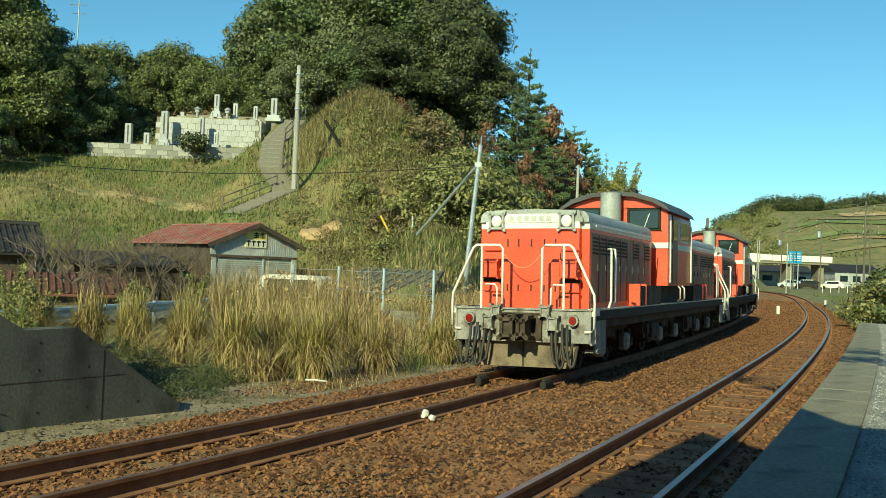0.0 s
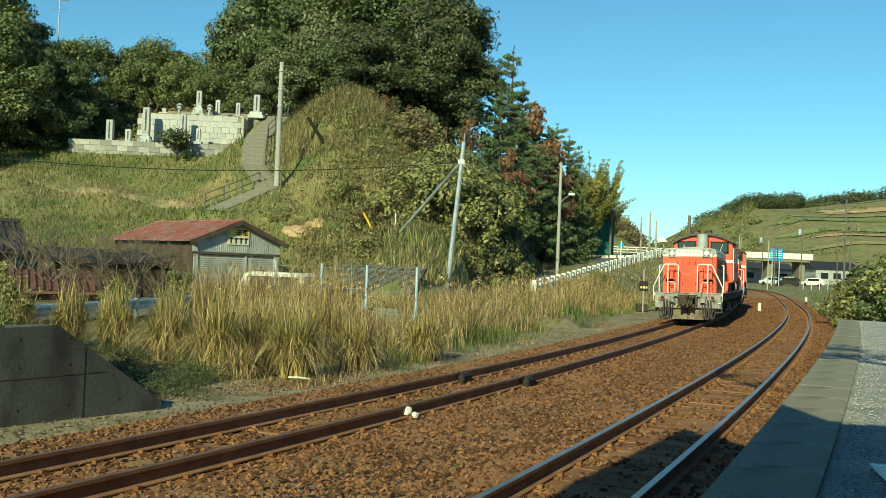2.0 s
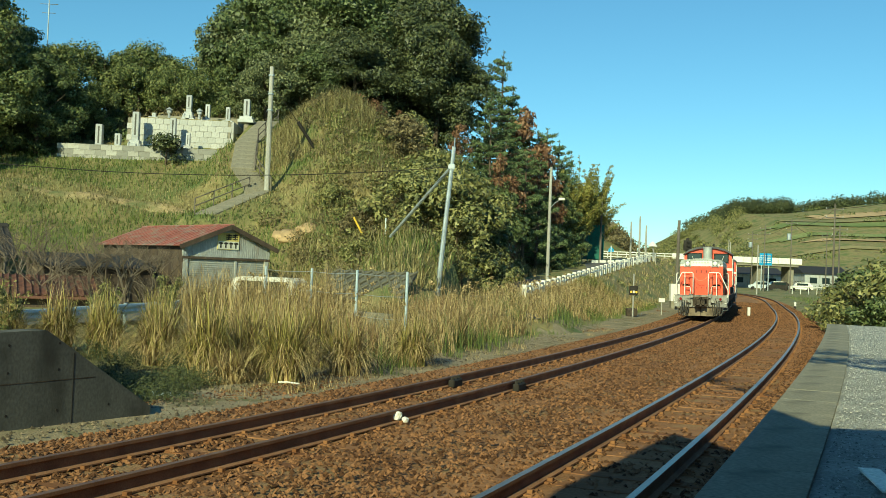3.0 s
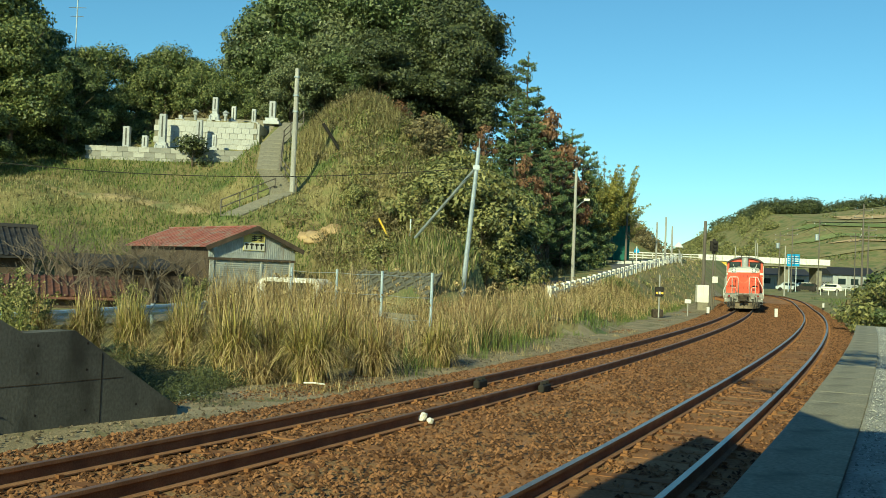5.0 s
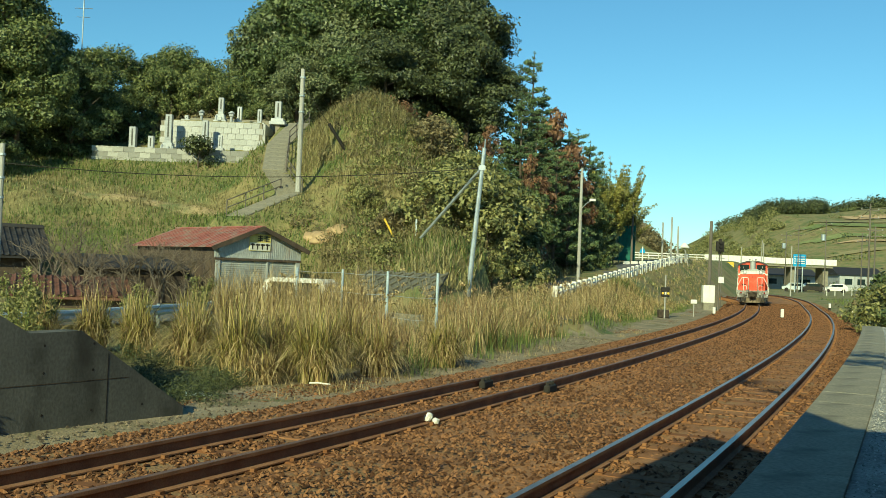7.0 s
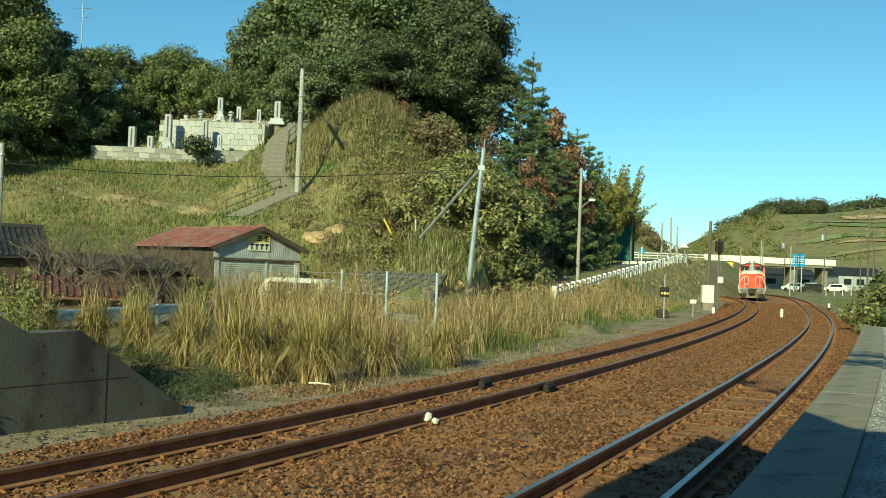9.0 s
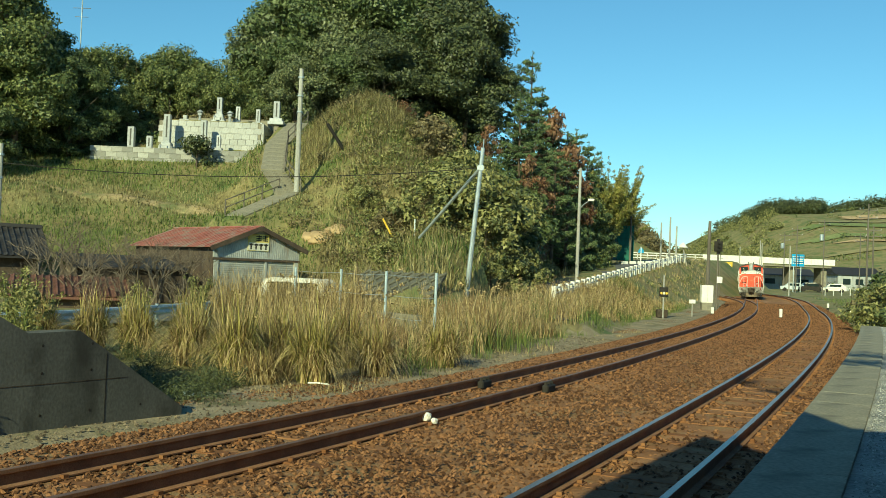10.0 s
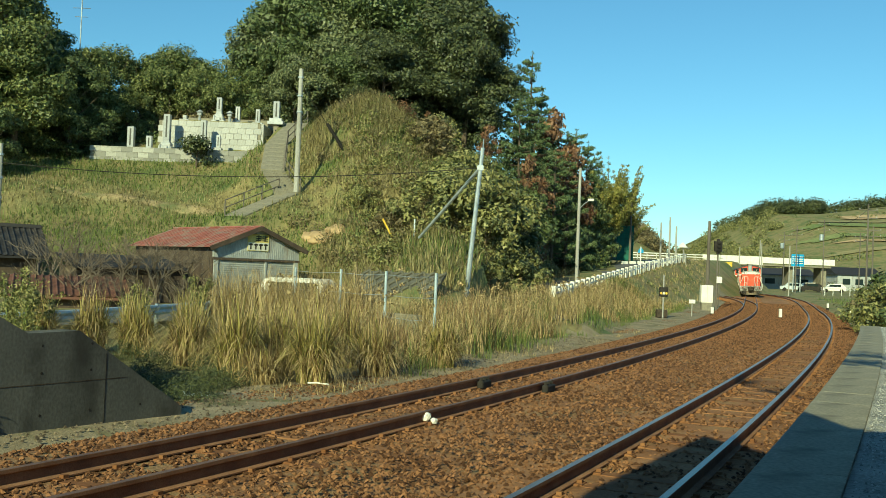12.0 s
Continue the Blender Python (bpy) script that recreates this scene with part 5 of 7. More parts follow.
def garage():
    g = thing("garage", "tin-sided garage with a faded red roof and a closed shutter", "garage", pose(-11.2, 50.0, 0.0, 0, 0, 39))
    W, L, e, r = 4.9, 9.6, 2.6, 3.6
    part("side_wall", B(0, 0.05, -0.4, 0.1, L, e, 0.01), "dark_wood", g, "dark board side wall")
    part("side_wall", B(W - 0.1, 0.05, -0.4, W, L, e, 0.01), "dark_wood", g)
    part("back_wall", B(0, L - 0.1, -0.4, W, L, e), "dark_wood", g)
    part("lintel", B(-0.02, -0.04, 1.92, W + 0.02, 0.06, 2.04, 0.01), "dark_wood", g)
    for x in (0.06, W - 0.3):
        part("door_post", B(x, -0.02, -0.4, x + 0.24, 0.12, 1.92, 0.01), "tin", g, "pale tin door post")
    sh = part("shutter", B(0.3, 0.08, -0.4, W - 0.3, 0.1, 1.92), "shutter", g, "closed grey corrugated roller shutter")
    for k in range(22):
        part("slat", B(0.3, 0.055, -0.36 + k * 0.104, W - 0.3, 0.085, -0.285 + k * 0.104, 0.012), "shutter", sh)
    part("mullion", B(2.9, 0.0, -0.4, 3.0, 0.07, 1.92), "tin", sh)
    gab = part("gable", prism(bmesh.new(), [(0, 2.04), (W, 2.04), (W, e), (W / 2, r), (0, e)], "y", 0.0, 0.05), "tin", g, "weathered pale tin gable")
    n = 44
    for k in range(n):
        x = W * (k + 0.5) / n
        top = e + (r - e) * (1 - abs(x - W / 2) / (W / 2)) - 0.02
        part("siding_rib", B(x - 0.03, -0.022, 2.06, x + 0.03, 0.002, top), "tin", gab)
    for sx in (-1, 1):
        m = Matrix.Translation((W / 2, 0, r + 0.05)) @ Matrix.Rotation(sx * math.atan2(r - e, W / 2), 4, "Y")
        half = math.hypot(W / 2, r - e) + 0.35
        a, b = sorted((0, sx * half))
        roof = part("roof", box(bmesh.new(), a, -0.35, 0, b, L + 0.3, 0.05, 0.01, m), "red_roof", g, "faded red tin roof, paler at the verge")
        part("bargeboard", box(bmesh.new(), a, -0.38, -0.16, b, -0.32, 0.06, 0, m), "dark_wood", roof)
        for k in range(21):
            y = -0.2 + k * 0.47
            part("roof_seam", box(bmesh.new(), a + 0.02, y - 0.018, 0.05, b - 0.02, y + 0.018, 0.082, 0, m), "red_roof", roof)
    part("ridge_cap", B(W / 2 - 0.16, -0.36, r + 0.04, W / 2 + 0.16, L + 0.3, r + 0.13, 0.03), "red_roof", g)
    sg = part("sign_board", B(1.85, -0.07, 2.45, 3.05, -0.03, 3.3, 0.005), "board_yellow", g, "faded yellow and pale sign board with dark lettering bars")
    part("sign_field", B(1.87, -0.074, 2.47, 3.03, -0.066, 2.87), "board_pale", sg)
    for k in range(2):
        for z in (2.95, 3.05, 3.15):
            part("letter_bar", B(2.3 + k * 0.36, -0.08, z, 2.6 + k * 0.36, -0.066, z + 0.055), "black", sg)
        part("letter_bar", B(2.42 + k * 0.36, -0.08, 2.93, 2.48 + k * 0.36, -0.066, 3.24), "black", sg)
    for k in range(4):
        part("letter_bar", B(1.92 + k * 0.28, -0.08, 2.72, 2.15 + k * 0.28, -0.066, 2.8), "black", sg)
        part("letter_bar", B(1.98 + k * 0.28, -0.08, 2.52, 2.06 + k * 0.28, -0.066, 2.82), "black", sg)
    part("eave_lamp", bevelled(B(0.1, -0.25, 2.36, 0.3, -0.05, 2.58), 0.03), "galvanized", g)


garage()


# ---- dark house and its tiled outbuilding ----
M["black_tile"] = material("black_roof_tile", [(0.018, 0.016, 0.016), (0.04, 0.036, 0.035)], 0.6, scale=2, fine=20, rand=0.5)
M["red_tile"] = material("red_brown_roof_tile", [(0.08, 0.032, 0.022), (0.14, 0.06, 0.04)], 0.7, scale=2, fine=20, rand=0.6)


def tiled_slope(parent, x0, x1, y0, z0, y1, z1, mat, nx, ny):
    mesh = None
    dx, run = (x1 - x0) / nx, math.hypot(y1 - y0, z1 - z0) / ny
    tilt = math.degrees(math.atan2(z1 - z0, y1 - y0))
    for j in range(ny):
        for i in range(nx):
            if mesh is None:
                bm = bmesh.new()
                prism(bm, [(-dx * 0.5, 0), (-dx * 0.2, -0.03), (dx * 0.2, 0.0), (dx * 0.4, 0.05), (dx * 0.52, 0.02), (dx * 0.52, 0.045), (dx * 0.4, 0.075), (dx * 0.2, 0.025), (-dx * 0.2, -0.005), (-dx * 0.5, 0.025)], "y", 0, run * 1.08)
                ob = part("roof_tile", bm, mat, parent)
                mesh = ob.data
            else:
                ob = new("roof_tile", mesh)
                ob.parent = parent
            k = j / ny
            ob.matrix_basis = pose(x0 + dx * (i + 0.5), y0 + (y1 - y0) * k, z0 + (z1 - z0) * k + 0.04, tilt - 2, 0, 0)


def dark_house():
    h = thing("house", "dark wooden house with a black tiled roof", "house", pose(-21.0, 52.0, -0.3, 0, 0, 30))
    part("wall", B(-5, 0.4, -0.2, 0.4, 6.5, 2.3), "dark_wood", h)
    rf = part("roof", prism(bmesh.new(), [(-0.2, 2.0), (3.4, 3.55), (7.0, 2.0), (7.0, 1.9), (-0.2, 1.9)], "x", -6, 1.0), "black_tile", h, "black tiled roof")
    tiled_slope(rf, -6, 1.0, -0.2, 2.0, 3.4, 3.55, "black_tile", 24, 12)
    part("ridge", bevelled(B(-6, 3.2, 3.5, 1.05, 3.6, 3.75), 0.06), "black_tile", rf)
    o = thing("outbuilding", "low shed with a red-brown tiled roof among bare shrubs", "shed", pose(-16.6, 40.5, -0.35, 0, 0, 22))
    part("wall", B(0.2, 0.4, -0.2, 4.0, 3.2, 0.6), "dark_wood", o)
    rf = part("roof", prism(bmesh.new(), [(0, 0.5), (3.4, 1.25), (3.4, 1.15), (0, 0.4)], "x", -0.6, 4.2), "red_tile", o, "red-brown tiled roof")
    tiled_slope(rf, -0.6, 4.2, 0, 0.5, 3.4, 1.25, "red_tile", 17, 12)
    b = thing("lean_to", "dark lean-to shed behind bare branches", "shed", pose(-14.2, 47.5, -0.3, 0, 0, 32))
    part("wall", B(-2.6, 0.3, -0.2, 2.4, 4, 1.7), "dark_wood", b)
    part("roof", prism(bmesh.new(), [(0, 1.6), (4.2, 2.2), (4.2, 2.28), (0, 1.68)], "x", -2.8, 2.6), "black_tile", b, "dark tin roof")


dark_house()


M["worn_earth"] = material("worn_earth", [(0.26, 0.2, 0.1), (0.4, 0.31, 0.17)], 0.95, scale=0.5, fine=6, bump=0.3, dirt=(0.14, 0.15, 0.06), dirt_at=0.52)


# ---- lanes ----
def lane(name, pts, half, label, mat="asphalt"):
    rows = []
    P3 = [Vector(p) for p in pts]
    for i, p in enumerate(P3):
        d = (P3[min(i + 1, len(P3) - 1)] - P3[max(i - 1, 0)])
        d.z = 0
        d.normalize()
        n = Vector((d.y, -d.x, 0))
        rows.append([tuple(p + n * o + Vector((0, 0, 0.05 - 0.03 * abs(o) / half))) for o in (-half, -half / 2, 0, half / 2, half)])
    return strip(rows, name, mat, label, "road")


def smooth_pts(pts, n=8):
    out = []
    for i in range(len(pts) - 1):
        p0, p1, p2, p3 = (np.array(pts[max(0, min(len(pts) - 1, i + k))], float) for k in (-1, 0, 1, 2))
        for j in range(n):
            t = j / n
            out.append(tuple(0.5 * (2 * p1 + (p2 - p0) * t + (2 * p0 - 5 * p1 + 4 * p2 - p3) * t * t + (3 * p1 - p0 - 3 * p2 + p3) * t ** 3)))
    return out + [tuple(pts[-1])]


lane("hill_road", [(x, y, z + 0.02) for x, y, z in smooth_pts(ROADWAY)], 2.3, "grey asphalt road climbing beside the track")
LANE = [(-21, 22, -0.24), (-14, 27, -0.24), (-10.5, 33, -0.24), (-7.5, 39, -0.2), (-2.5, 41, -0.1), (3.0, 41.5, 0.0)]
lane("lane", [(x, y, max(z, zat(x, y)) + 0.05) for x, y, z in smooth_pts(LANE)], 1.7, "narrow asphalt lane in front of the garage")


def meadow_track():
    """A worn strip that follows the lie of the meadow."""
    rows = []
    for x, y, w in smooth_pts([(-30, 68.4, 0.3), (-23.4, 67.6, 0.5), (-18.5, 68.6, 0.7), (-15, 67.4, 0.8), (-13.2, 64.2, 0.6)], 22):
        rows.append([(x, y + o * w, zat(x, y + o * w) + (0.1 if abs(o) < 0.9 else -0.12)) for o in (-1.0, -0.5, 0, 0.5, 1.0)])
    strip(rows, "meadow_track", "worn_earth", "worn tan earth track across the meadow", "track")


meadow_track()


# ---- guard rails ----
def w_beam(pts, name, label, mat, post_mat, height=0.7, deep=0.3, gap=2.0):
    g = thing(name, label, "guard rail")
    P3 = [Vector(p) for p in pts]
    prof = [(0, -0.15), (0.05, -0.13), (0.07, -0.07), (0.02, 0), (0.07, 0.07), (0.05, 0.13), (0, 0.15), (-0.008, 0.15), (0.04, 0.12), (0.055, 0.07), (0.01, 0), (0.055, -0.07), (0.04, -0.12), (-0.008, -0.15)]
    k = deep / 0.3
    v, f = [], []
    for i, p in enumerate(P3):
        d = P3[min(i + 1, len(P3) - 1)] - P3[max(i - 1, 0)]
        d.z = 0
        d.normalize()
        n = Vector((d.y, -d.x, 0))
        v += [tuple(p + n * a + Vector((0, 0, height + b * k))) for a, b in prof]
        if i:
            m = len(prof)
            f += [((i - 1) * m + j, (i - 1) * m + (j + 1) % m, i * m + (j + 1) % m, i * m + j) for j in range(m)]
    part("beam", (v, f), mat, g)
    run, last = 0.0, 0.0
    mesh = None
    for a, b in zip(P3, P3[1:]):
        L = (b - a).length
        while last <= run + L:
            p = a.lerp(b, (last - run) / L)
            if mesh is None:
                ob = part("post", T([(0, 0, -0.5), (0, 0, height + deep * 0.6)], 0.06, 8), post_mat, g)
                mesh = ob.data
            else:
                ob = new("post", mesh)
                ob.parent = g
            ob.matrix_basis = pose(p.x, p.y, p.z)
            last += gap
        run += L
    return g


M["blue_steel"] = material("pale_blue_steel", [(0.36, 0.44, 0.5), (0.5, 0.58, 0.64)], 0.5, metal=0.25, scale=2, fine=30)
gr = [(-13.2, 17, -0.3), (-9.7, 23, -0.3), (-8.6, 28, -0.3), (-7.6, 34, -0.3)]
w_beam(smooth_pts(gr, 5), "guard_rail", "pale blue steel guard rail along the lane", "blue_steel", "galvanized", 0.62)
def white_rail():
    g = thing("white_guard_rail", "white-painted guard rail with stout posts along the climbing road", "guard rail")
    pts = smooth_pts([(5.6, 50, 0.35), (8.9, 63, 0.75), (12.4, 75, 1.3), (18.3, 93, 2.3), (25.9, 112, 3.75), (28.5, 118, 4.1)], 8)
    P3 = [Vector(p) for p in pts]
    for dz, r in ((0.55, 0.06), (0.82, 0.05)):
        smooth(part("rail", T([p + Vector((0, 0, dz)) for p in P3], r, 6), "white", g))
    run, last, mesh = 0.0, 0.0, None
    for a, b in zip(P3, P3[1:]):
        L = (b - a).length
        while last <= run + L:
            p = a.lerp(b, (last - run) / L)
            if mesh is None:
                ob = part("post", bevelled(B(-0.13, -0.08, -0.6, 0.13, 0.08, 0.95), 0.03, 1), "white", g)
                mesh = ob.data
            else:
                ob = new("post", mesh)
                ob.parent = g
            ob.matrix_basis = pose(p.x, p.y, p.z, 0, 0, -20)
            last += 2.6
        run += L


white_rail()


# ---- poles and cables ----
M["pole"] = material("concrete_pole", [(0.3, 0.29, 0.26), (0.42, 0.41, 0.37)], 0.85, scale=1.5, fine=30, stretch=(1, 1, 0.2))
M["pole_dark"] = material("dark_pole", [(0.1, 0.085, 0.07), (0.17, 0.15, 0.125)], 0.85, scale=1.5, fine=30, stretch=(1, 1, 0.2))


def pole(x, y, z, top, r=0.15, lean=(0, 0), mat="pole", label="weathered concrete utility pole", fit="", group="utility poles"):
    p = thing("utility_pole", label, "pole", pose(x, y, z), group)
    h = top - z
    smooth_flat(part("shaft", T([(0, 0, -0.6), (lean[0], lean[1], h)], r, 10, r * 0.72), mat, p))
    if "band" in fit:
        for k in (0.65, 0.78, 0.93):
            part("band", T([(lean[0] * k, lean[1] * k, h * k - 0.05), (lean[0] * k, lean[1] * k, h * k + 0.05)], r * 1.08, 10), "galvanized", p)
    if "arm" in fit:
        for k in (0.94, 0.86):
            part("crossarm", B(-0.85, -0.05, h * k - 0.04, 0.85, 0.05, h * k + 0.04), "pole_dark", p)
            for x2 in (-0.8, 0.8):
                part("insulator", T([(x2, 0, h * k + 0.04), (x2, 0, h * k + 0.18)], 0.04, 6), "bar_grey", p)
    if "step" in fit:
        for i in range(6):
            part("step_bolt", T([(-0.25, 0, h * (0.4 + 0.08 * i)), (0.25, 0, h * (0.4 + 0.08 * i))], 0.015, 4), "galvanized", p)
    if "can" in fit:
        part("transformer", T([(-0.35, 0, h * 0.72), (-0.35, 0, h * 0.72 + 0.9)], 0.3, 12), "galvanized", p)
    if "lamp" in fit:
        part("lamp_arm", T([(0, 0, h * 0.64), (0.35, -0.1, h * 0.69), (0.75, -0.2, h * 0.72)], 0.03, 5), "galvanized", p)
        part("lamp_head", bevelled(B(0.6, -0.32, h * 0.715, 1.05, -0.1, h * 0.735), 0.02), "white", p)
    return p


pole(-9.86, 68, 6.7, 15.0, 0.19, (0.0, 0), fit="band step", label="tall concrete utility pole beside the grave path")
pole(-21.0, 48, -0.3, 7.0, 0.16, fit="band", label="concrete utility pole at the lane")
lp = pole(1.25, 48, zat(1.25, 48), 7.7, 0.13, (0.52, 0), mat="galvanized", fit="", label="leaning grey steel pole with a raking brace")
part("brace", T([(-2.41, 4.0, 3.45 - zat(1.25, 48)), (0.42, 0.3, 6.75 - zat(1.25, 48))], 0.075, 8), "galvanized", lp, "raking steel brace")
part("spike", T([(0.52, 0, 6.0), (0.55, 0, 6.9)], 0.03, 5), "galvanized", lp)
part("pole_clamp", bevelled(B(0.28, -0.14, 6.62 - zat(1.25, 48), 0.6, 0.14, 6.87 - zat(1.25, 48)), 0.03), "galvanized", lp)
pole(10.04, 75, zat(10.04, 75), 9.85, 0.14, fit="lamp", label="concrete street-lamp pole beside the climbing road")
pole(20.4, 110, 4.0, 10.7, 0.13, mat="pole_dark", label="dark wooden pole by the green net")
for x, y, z, t in ((26.9, 120, 4.3, 9.3), (26.5, 123, 4.3, 8.8), (27.9, 121, 4.2, 8.3)):
    pole(x, y, z, t, 0.13, label="slim utility pole at the top of the road")
pole(21.0, 80, -0.3, 6.6, 0.16, (0.05, 0), "pole_dark", "dark concrete mast beside the track")
for x, y, t, f in ((56.4, 150, 11.7, "arm can"), (55.9, 160, 11.3, "arm"), (59.0, 175, 11.0, "arm can"), (39.8, 95, 9.7, "arm"), (46.7, 110, 8.6, "arm"), (52, 165, 8.5, ""), (70, 170, 11, "arm"), (55.8, 178, 9.5, ""), (50.5, 172, 8.0, ""), (48, 140, 7.2, "")):
    pole(x, y, zat(x, y), t, 0.1, fit=f, mat="pole_dark" if len(f) % 2 else "pole", label="distant utility pole with crossarms" if f else "distant slim pole beyond the station", group="distant poles")


def cable(a, b, sag, r=0.018, label="black overhead cable"):
    a, b = Vector(a), Vector(b)
    pts = [a.lerp(b, k / 20) - Vector((0, 0, sag * 4 * (k / 20) * (1 - k / 20))) for k in range(21)]
    ob = part("overhead_cable", T(pts, r, 5), "black")
    return tagged(ob, label, "cable", "overhead cables")


cable((-21, 48, 6.1), (1.67, 48, 6.75), 0.55, 0.02, "black cable sagging between the lane poles")
cable((-60, 46, 6.5), (-21, 48, 6.1), 0.6, 0.02, "black cable running off from the lane pole")
cable((-9.7, 68, 13.8), (-7.05, 70, 10.0), 0.03, 0.02, "steel guy wire of the tall pole")
smoothed = part("guy_guard", T([(-8.12, 69.2, 11.55), (-7.05, 70, 9.95)], 0.12, 8), "black")
tagged(smoothed, "black plastic guard tube on a guy wire", "cable guard")
for x0, y0, z0, x1, y1, z1 in ((39.8, 95, 9.2, 56.4, 150, 11.2), (56.4, 150, 11.2, 59, 175, 10.6), (39.8, 95, 9.2, 30, 40, 9.5), (46.7, 110, 8.2, 63, 155, 9.4), (70, 170, 10.6, 56.4, 150, 11.2)):
    cable((x0, y0, z0), (x1, y1, z1), 0.9, 0.02, "distant overhead cable between poles")


# ---- grave terraces ----
M["old_wall"] = material("lichened_grey_block", [(0.24, 0.235, 0.21), (0.42, 0.41, 0.37)], 0.85, scale=1.1, fine=40, rand=0.5, dirt=(0.15, 0.14, 0.11), dirt_at=0.56)
M["tomb"] = material("polished_grey_granite", [(0.3, 0.31, 0.32), (0.46, 0.47, 0.47)], 0.35, scale=4, fine=150, rand=0.3, bump=0.05)


def block_wall(name, label, x0, x1, y, z0, z1, rows, bl, mat, deep=0.35, ret=0.0):
    w = thing(name, label, "wall", kind="structure")
    hh = (z1 - z0) / rows
    part("core", B(x0 + 0.05, y + 0.05, z0 - 0.6, x1 - 0.05, y + deep + 0.2, z1 - 0.03), "concrete", w)
    full = part("block", B(-bl / 2 + 0.006, 0, 0.006, bl / 2 - 0.006, deep, hh - 0.006, 0.008), mat, w)
    n = int(round((x1 - x0) / bl))
    k = 0
    for r in range(rows):
        off = bl / 2 if r % 2 else 0
        for i in range(n + 1):
            x = x0 + bl / 2 + i * bl - off
            if x - bl / 2 < x0 - 0.3 or x + bl / 2 > x1 + 0.3:
                continue
            ob = full if k == 0 else new("block", full.data)
            ob.parent = w
            ob.matrix_basis = pose(x, y + random.uniform(-0.012, 0.012), z0 + r * hh)
            k += 1
    if ret:
        part("return_wall", B(x1 - 0.02, y + 0.06, z0 - 0.3, x1 + 0.2, y + ret, z1 - 0.02, 0.02), mat, w)
    return w


block_wall("lower_grave_wall", "weathered grey block retaining wall of the lower grave terrace", -26.6, -13.9, 76.0, 9.0, 10.2, 3, 0.8, "old_wall", 0.3, 3.0)
block_wall("upper_grave_wall", "pale ashlar retaining wall of the upper grave terrace", -22.4, -14.4, 79.0, 10.1, 12.75, 6, 0.62, "granite", 0.3, 4.0)
tagged(part("path_parapet", B(-21, 82.6, 12.2, -13.2, 82.9, 13.5, 0.03), "concrete"), "grey concrete parapet behind the graves", "wall", kind="structure")


def tomb(x, y, z, h, w, steps=3, label="upright granite gravestone on a stepped base"):
    t = thing("gravestone", label, "gravestone", pose(x, y, z), "family graves")
    zz = 0.0
    for i in range(steps):
        k = w * (2.5 - 0.5 * i)
        part("base_step", B(-k / 2, -k / 2, zz, k / 2, k / 2, zz + 0.26, 0.02), "tomb", t)
        zz += 0.255
    bm = B(-w / 2, -w / 2, zz, w / 2, w / 2, h, 0.025)
    sh = part("shaft", bm, "tomb", t)
    part("inscription", B(-w * 0.12, -w / 2 - 0.006, zz + 0.15, w * 0.12, -w / 2 + 0.01, h - 0.15), "dark_concrete", sh, "dark worn inscription bar")
    if steps > 2:
        for sx in (-1, 1):
            part("flower_vase", T([(sx * w * 0.75, -w, 0.26), (sx * w * 0.75, -w, 0.62)], 0.07, 8), "tomb", t)
        part("incense_stand", B(-w * 0.4, -w * 1.25, 0.1, w * 0.4, -w * 0.9, 0.5, 0.02), "tomb", t)


def lantern(x, y, z, s=1.0):
    t = thing("stone_lantern", "small stone lantern on the grave terrace", "stone lantern", pose(x, y, z), "stone lanterns")
    part("shaft", T([(0, 0, 0), (0, 0, 0.55 * s)], 0.11 * s, 8), "tomb", t)
    part("light_box", B(-0.16 * s, -0.16 * s, 0.55 * s, 0.16 * s, 0.16 * s, 0.8 * s, 0.02), "tomb", t)
    part("cap", T([(0, 0, 0.8 * s), (0, 0, 1.0 * s)], 0.32 * s, 6, 0.05), "tomb", t)


tomb(-23.9, 77.2, 10.0, 1.85, 0.5, 1, "plain upright granite gravestone")
tomb(-22.5, 77.2, 10.0, 1.2, 0.42, 1, "low plain granite gravestone")
tomb(-21.3, 77.6, 10.0, 2.95, 0.5, 4)
tomb(-18.5, 77.6, 10.0, 2.6, 0.42, 3)
tomb(-17.3, 77.4, 10.0, 1.5, 0.3, 2)
tomb(-18.0, 80.4, 12.75, 2.1, 0.42, 4, "tall gravestone on a broad stepped base above the wall")
tomb(-16.6, 80.8, 12.75, 1.5, 0.36, 1, "plain upright granite gravestone")
tomb(-15.0, 80.8, 12.75, 1.35, 0.34, 1, "plain upright granite gravestone")
tomb(-13.6, 81.2, 12.95, 1.9, 0.5, 2)
tomb(-20.7, 80.4, 12.75, 0.6, 0.3, 1, "very small grave marker")
lantern(-19.4, 79.8, 12.75, 1.0)
lantern(-17.05, 79.8, 12.75, 1.0)


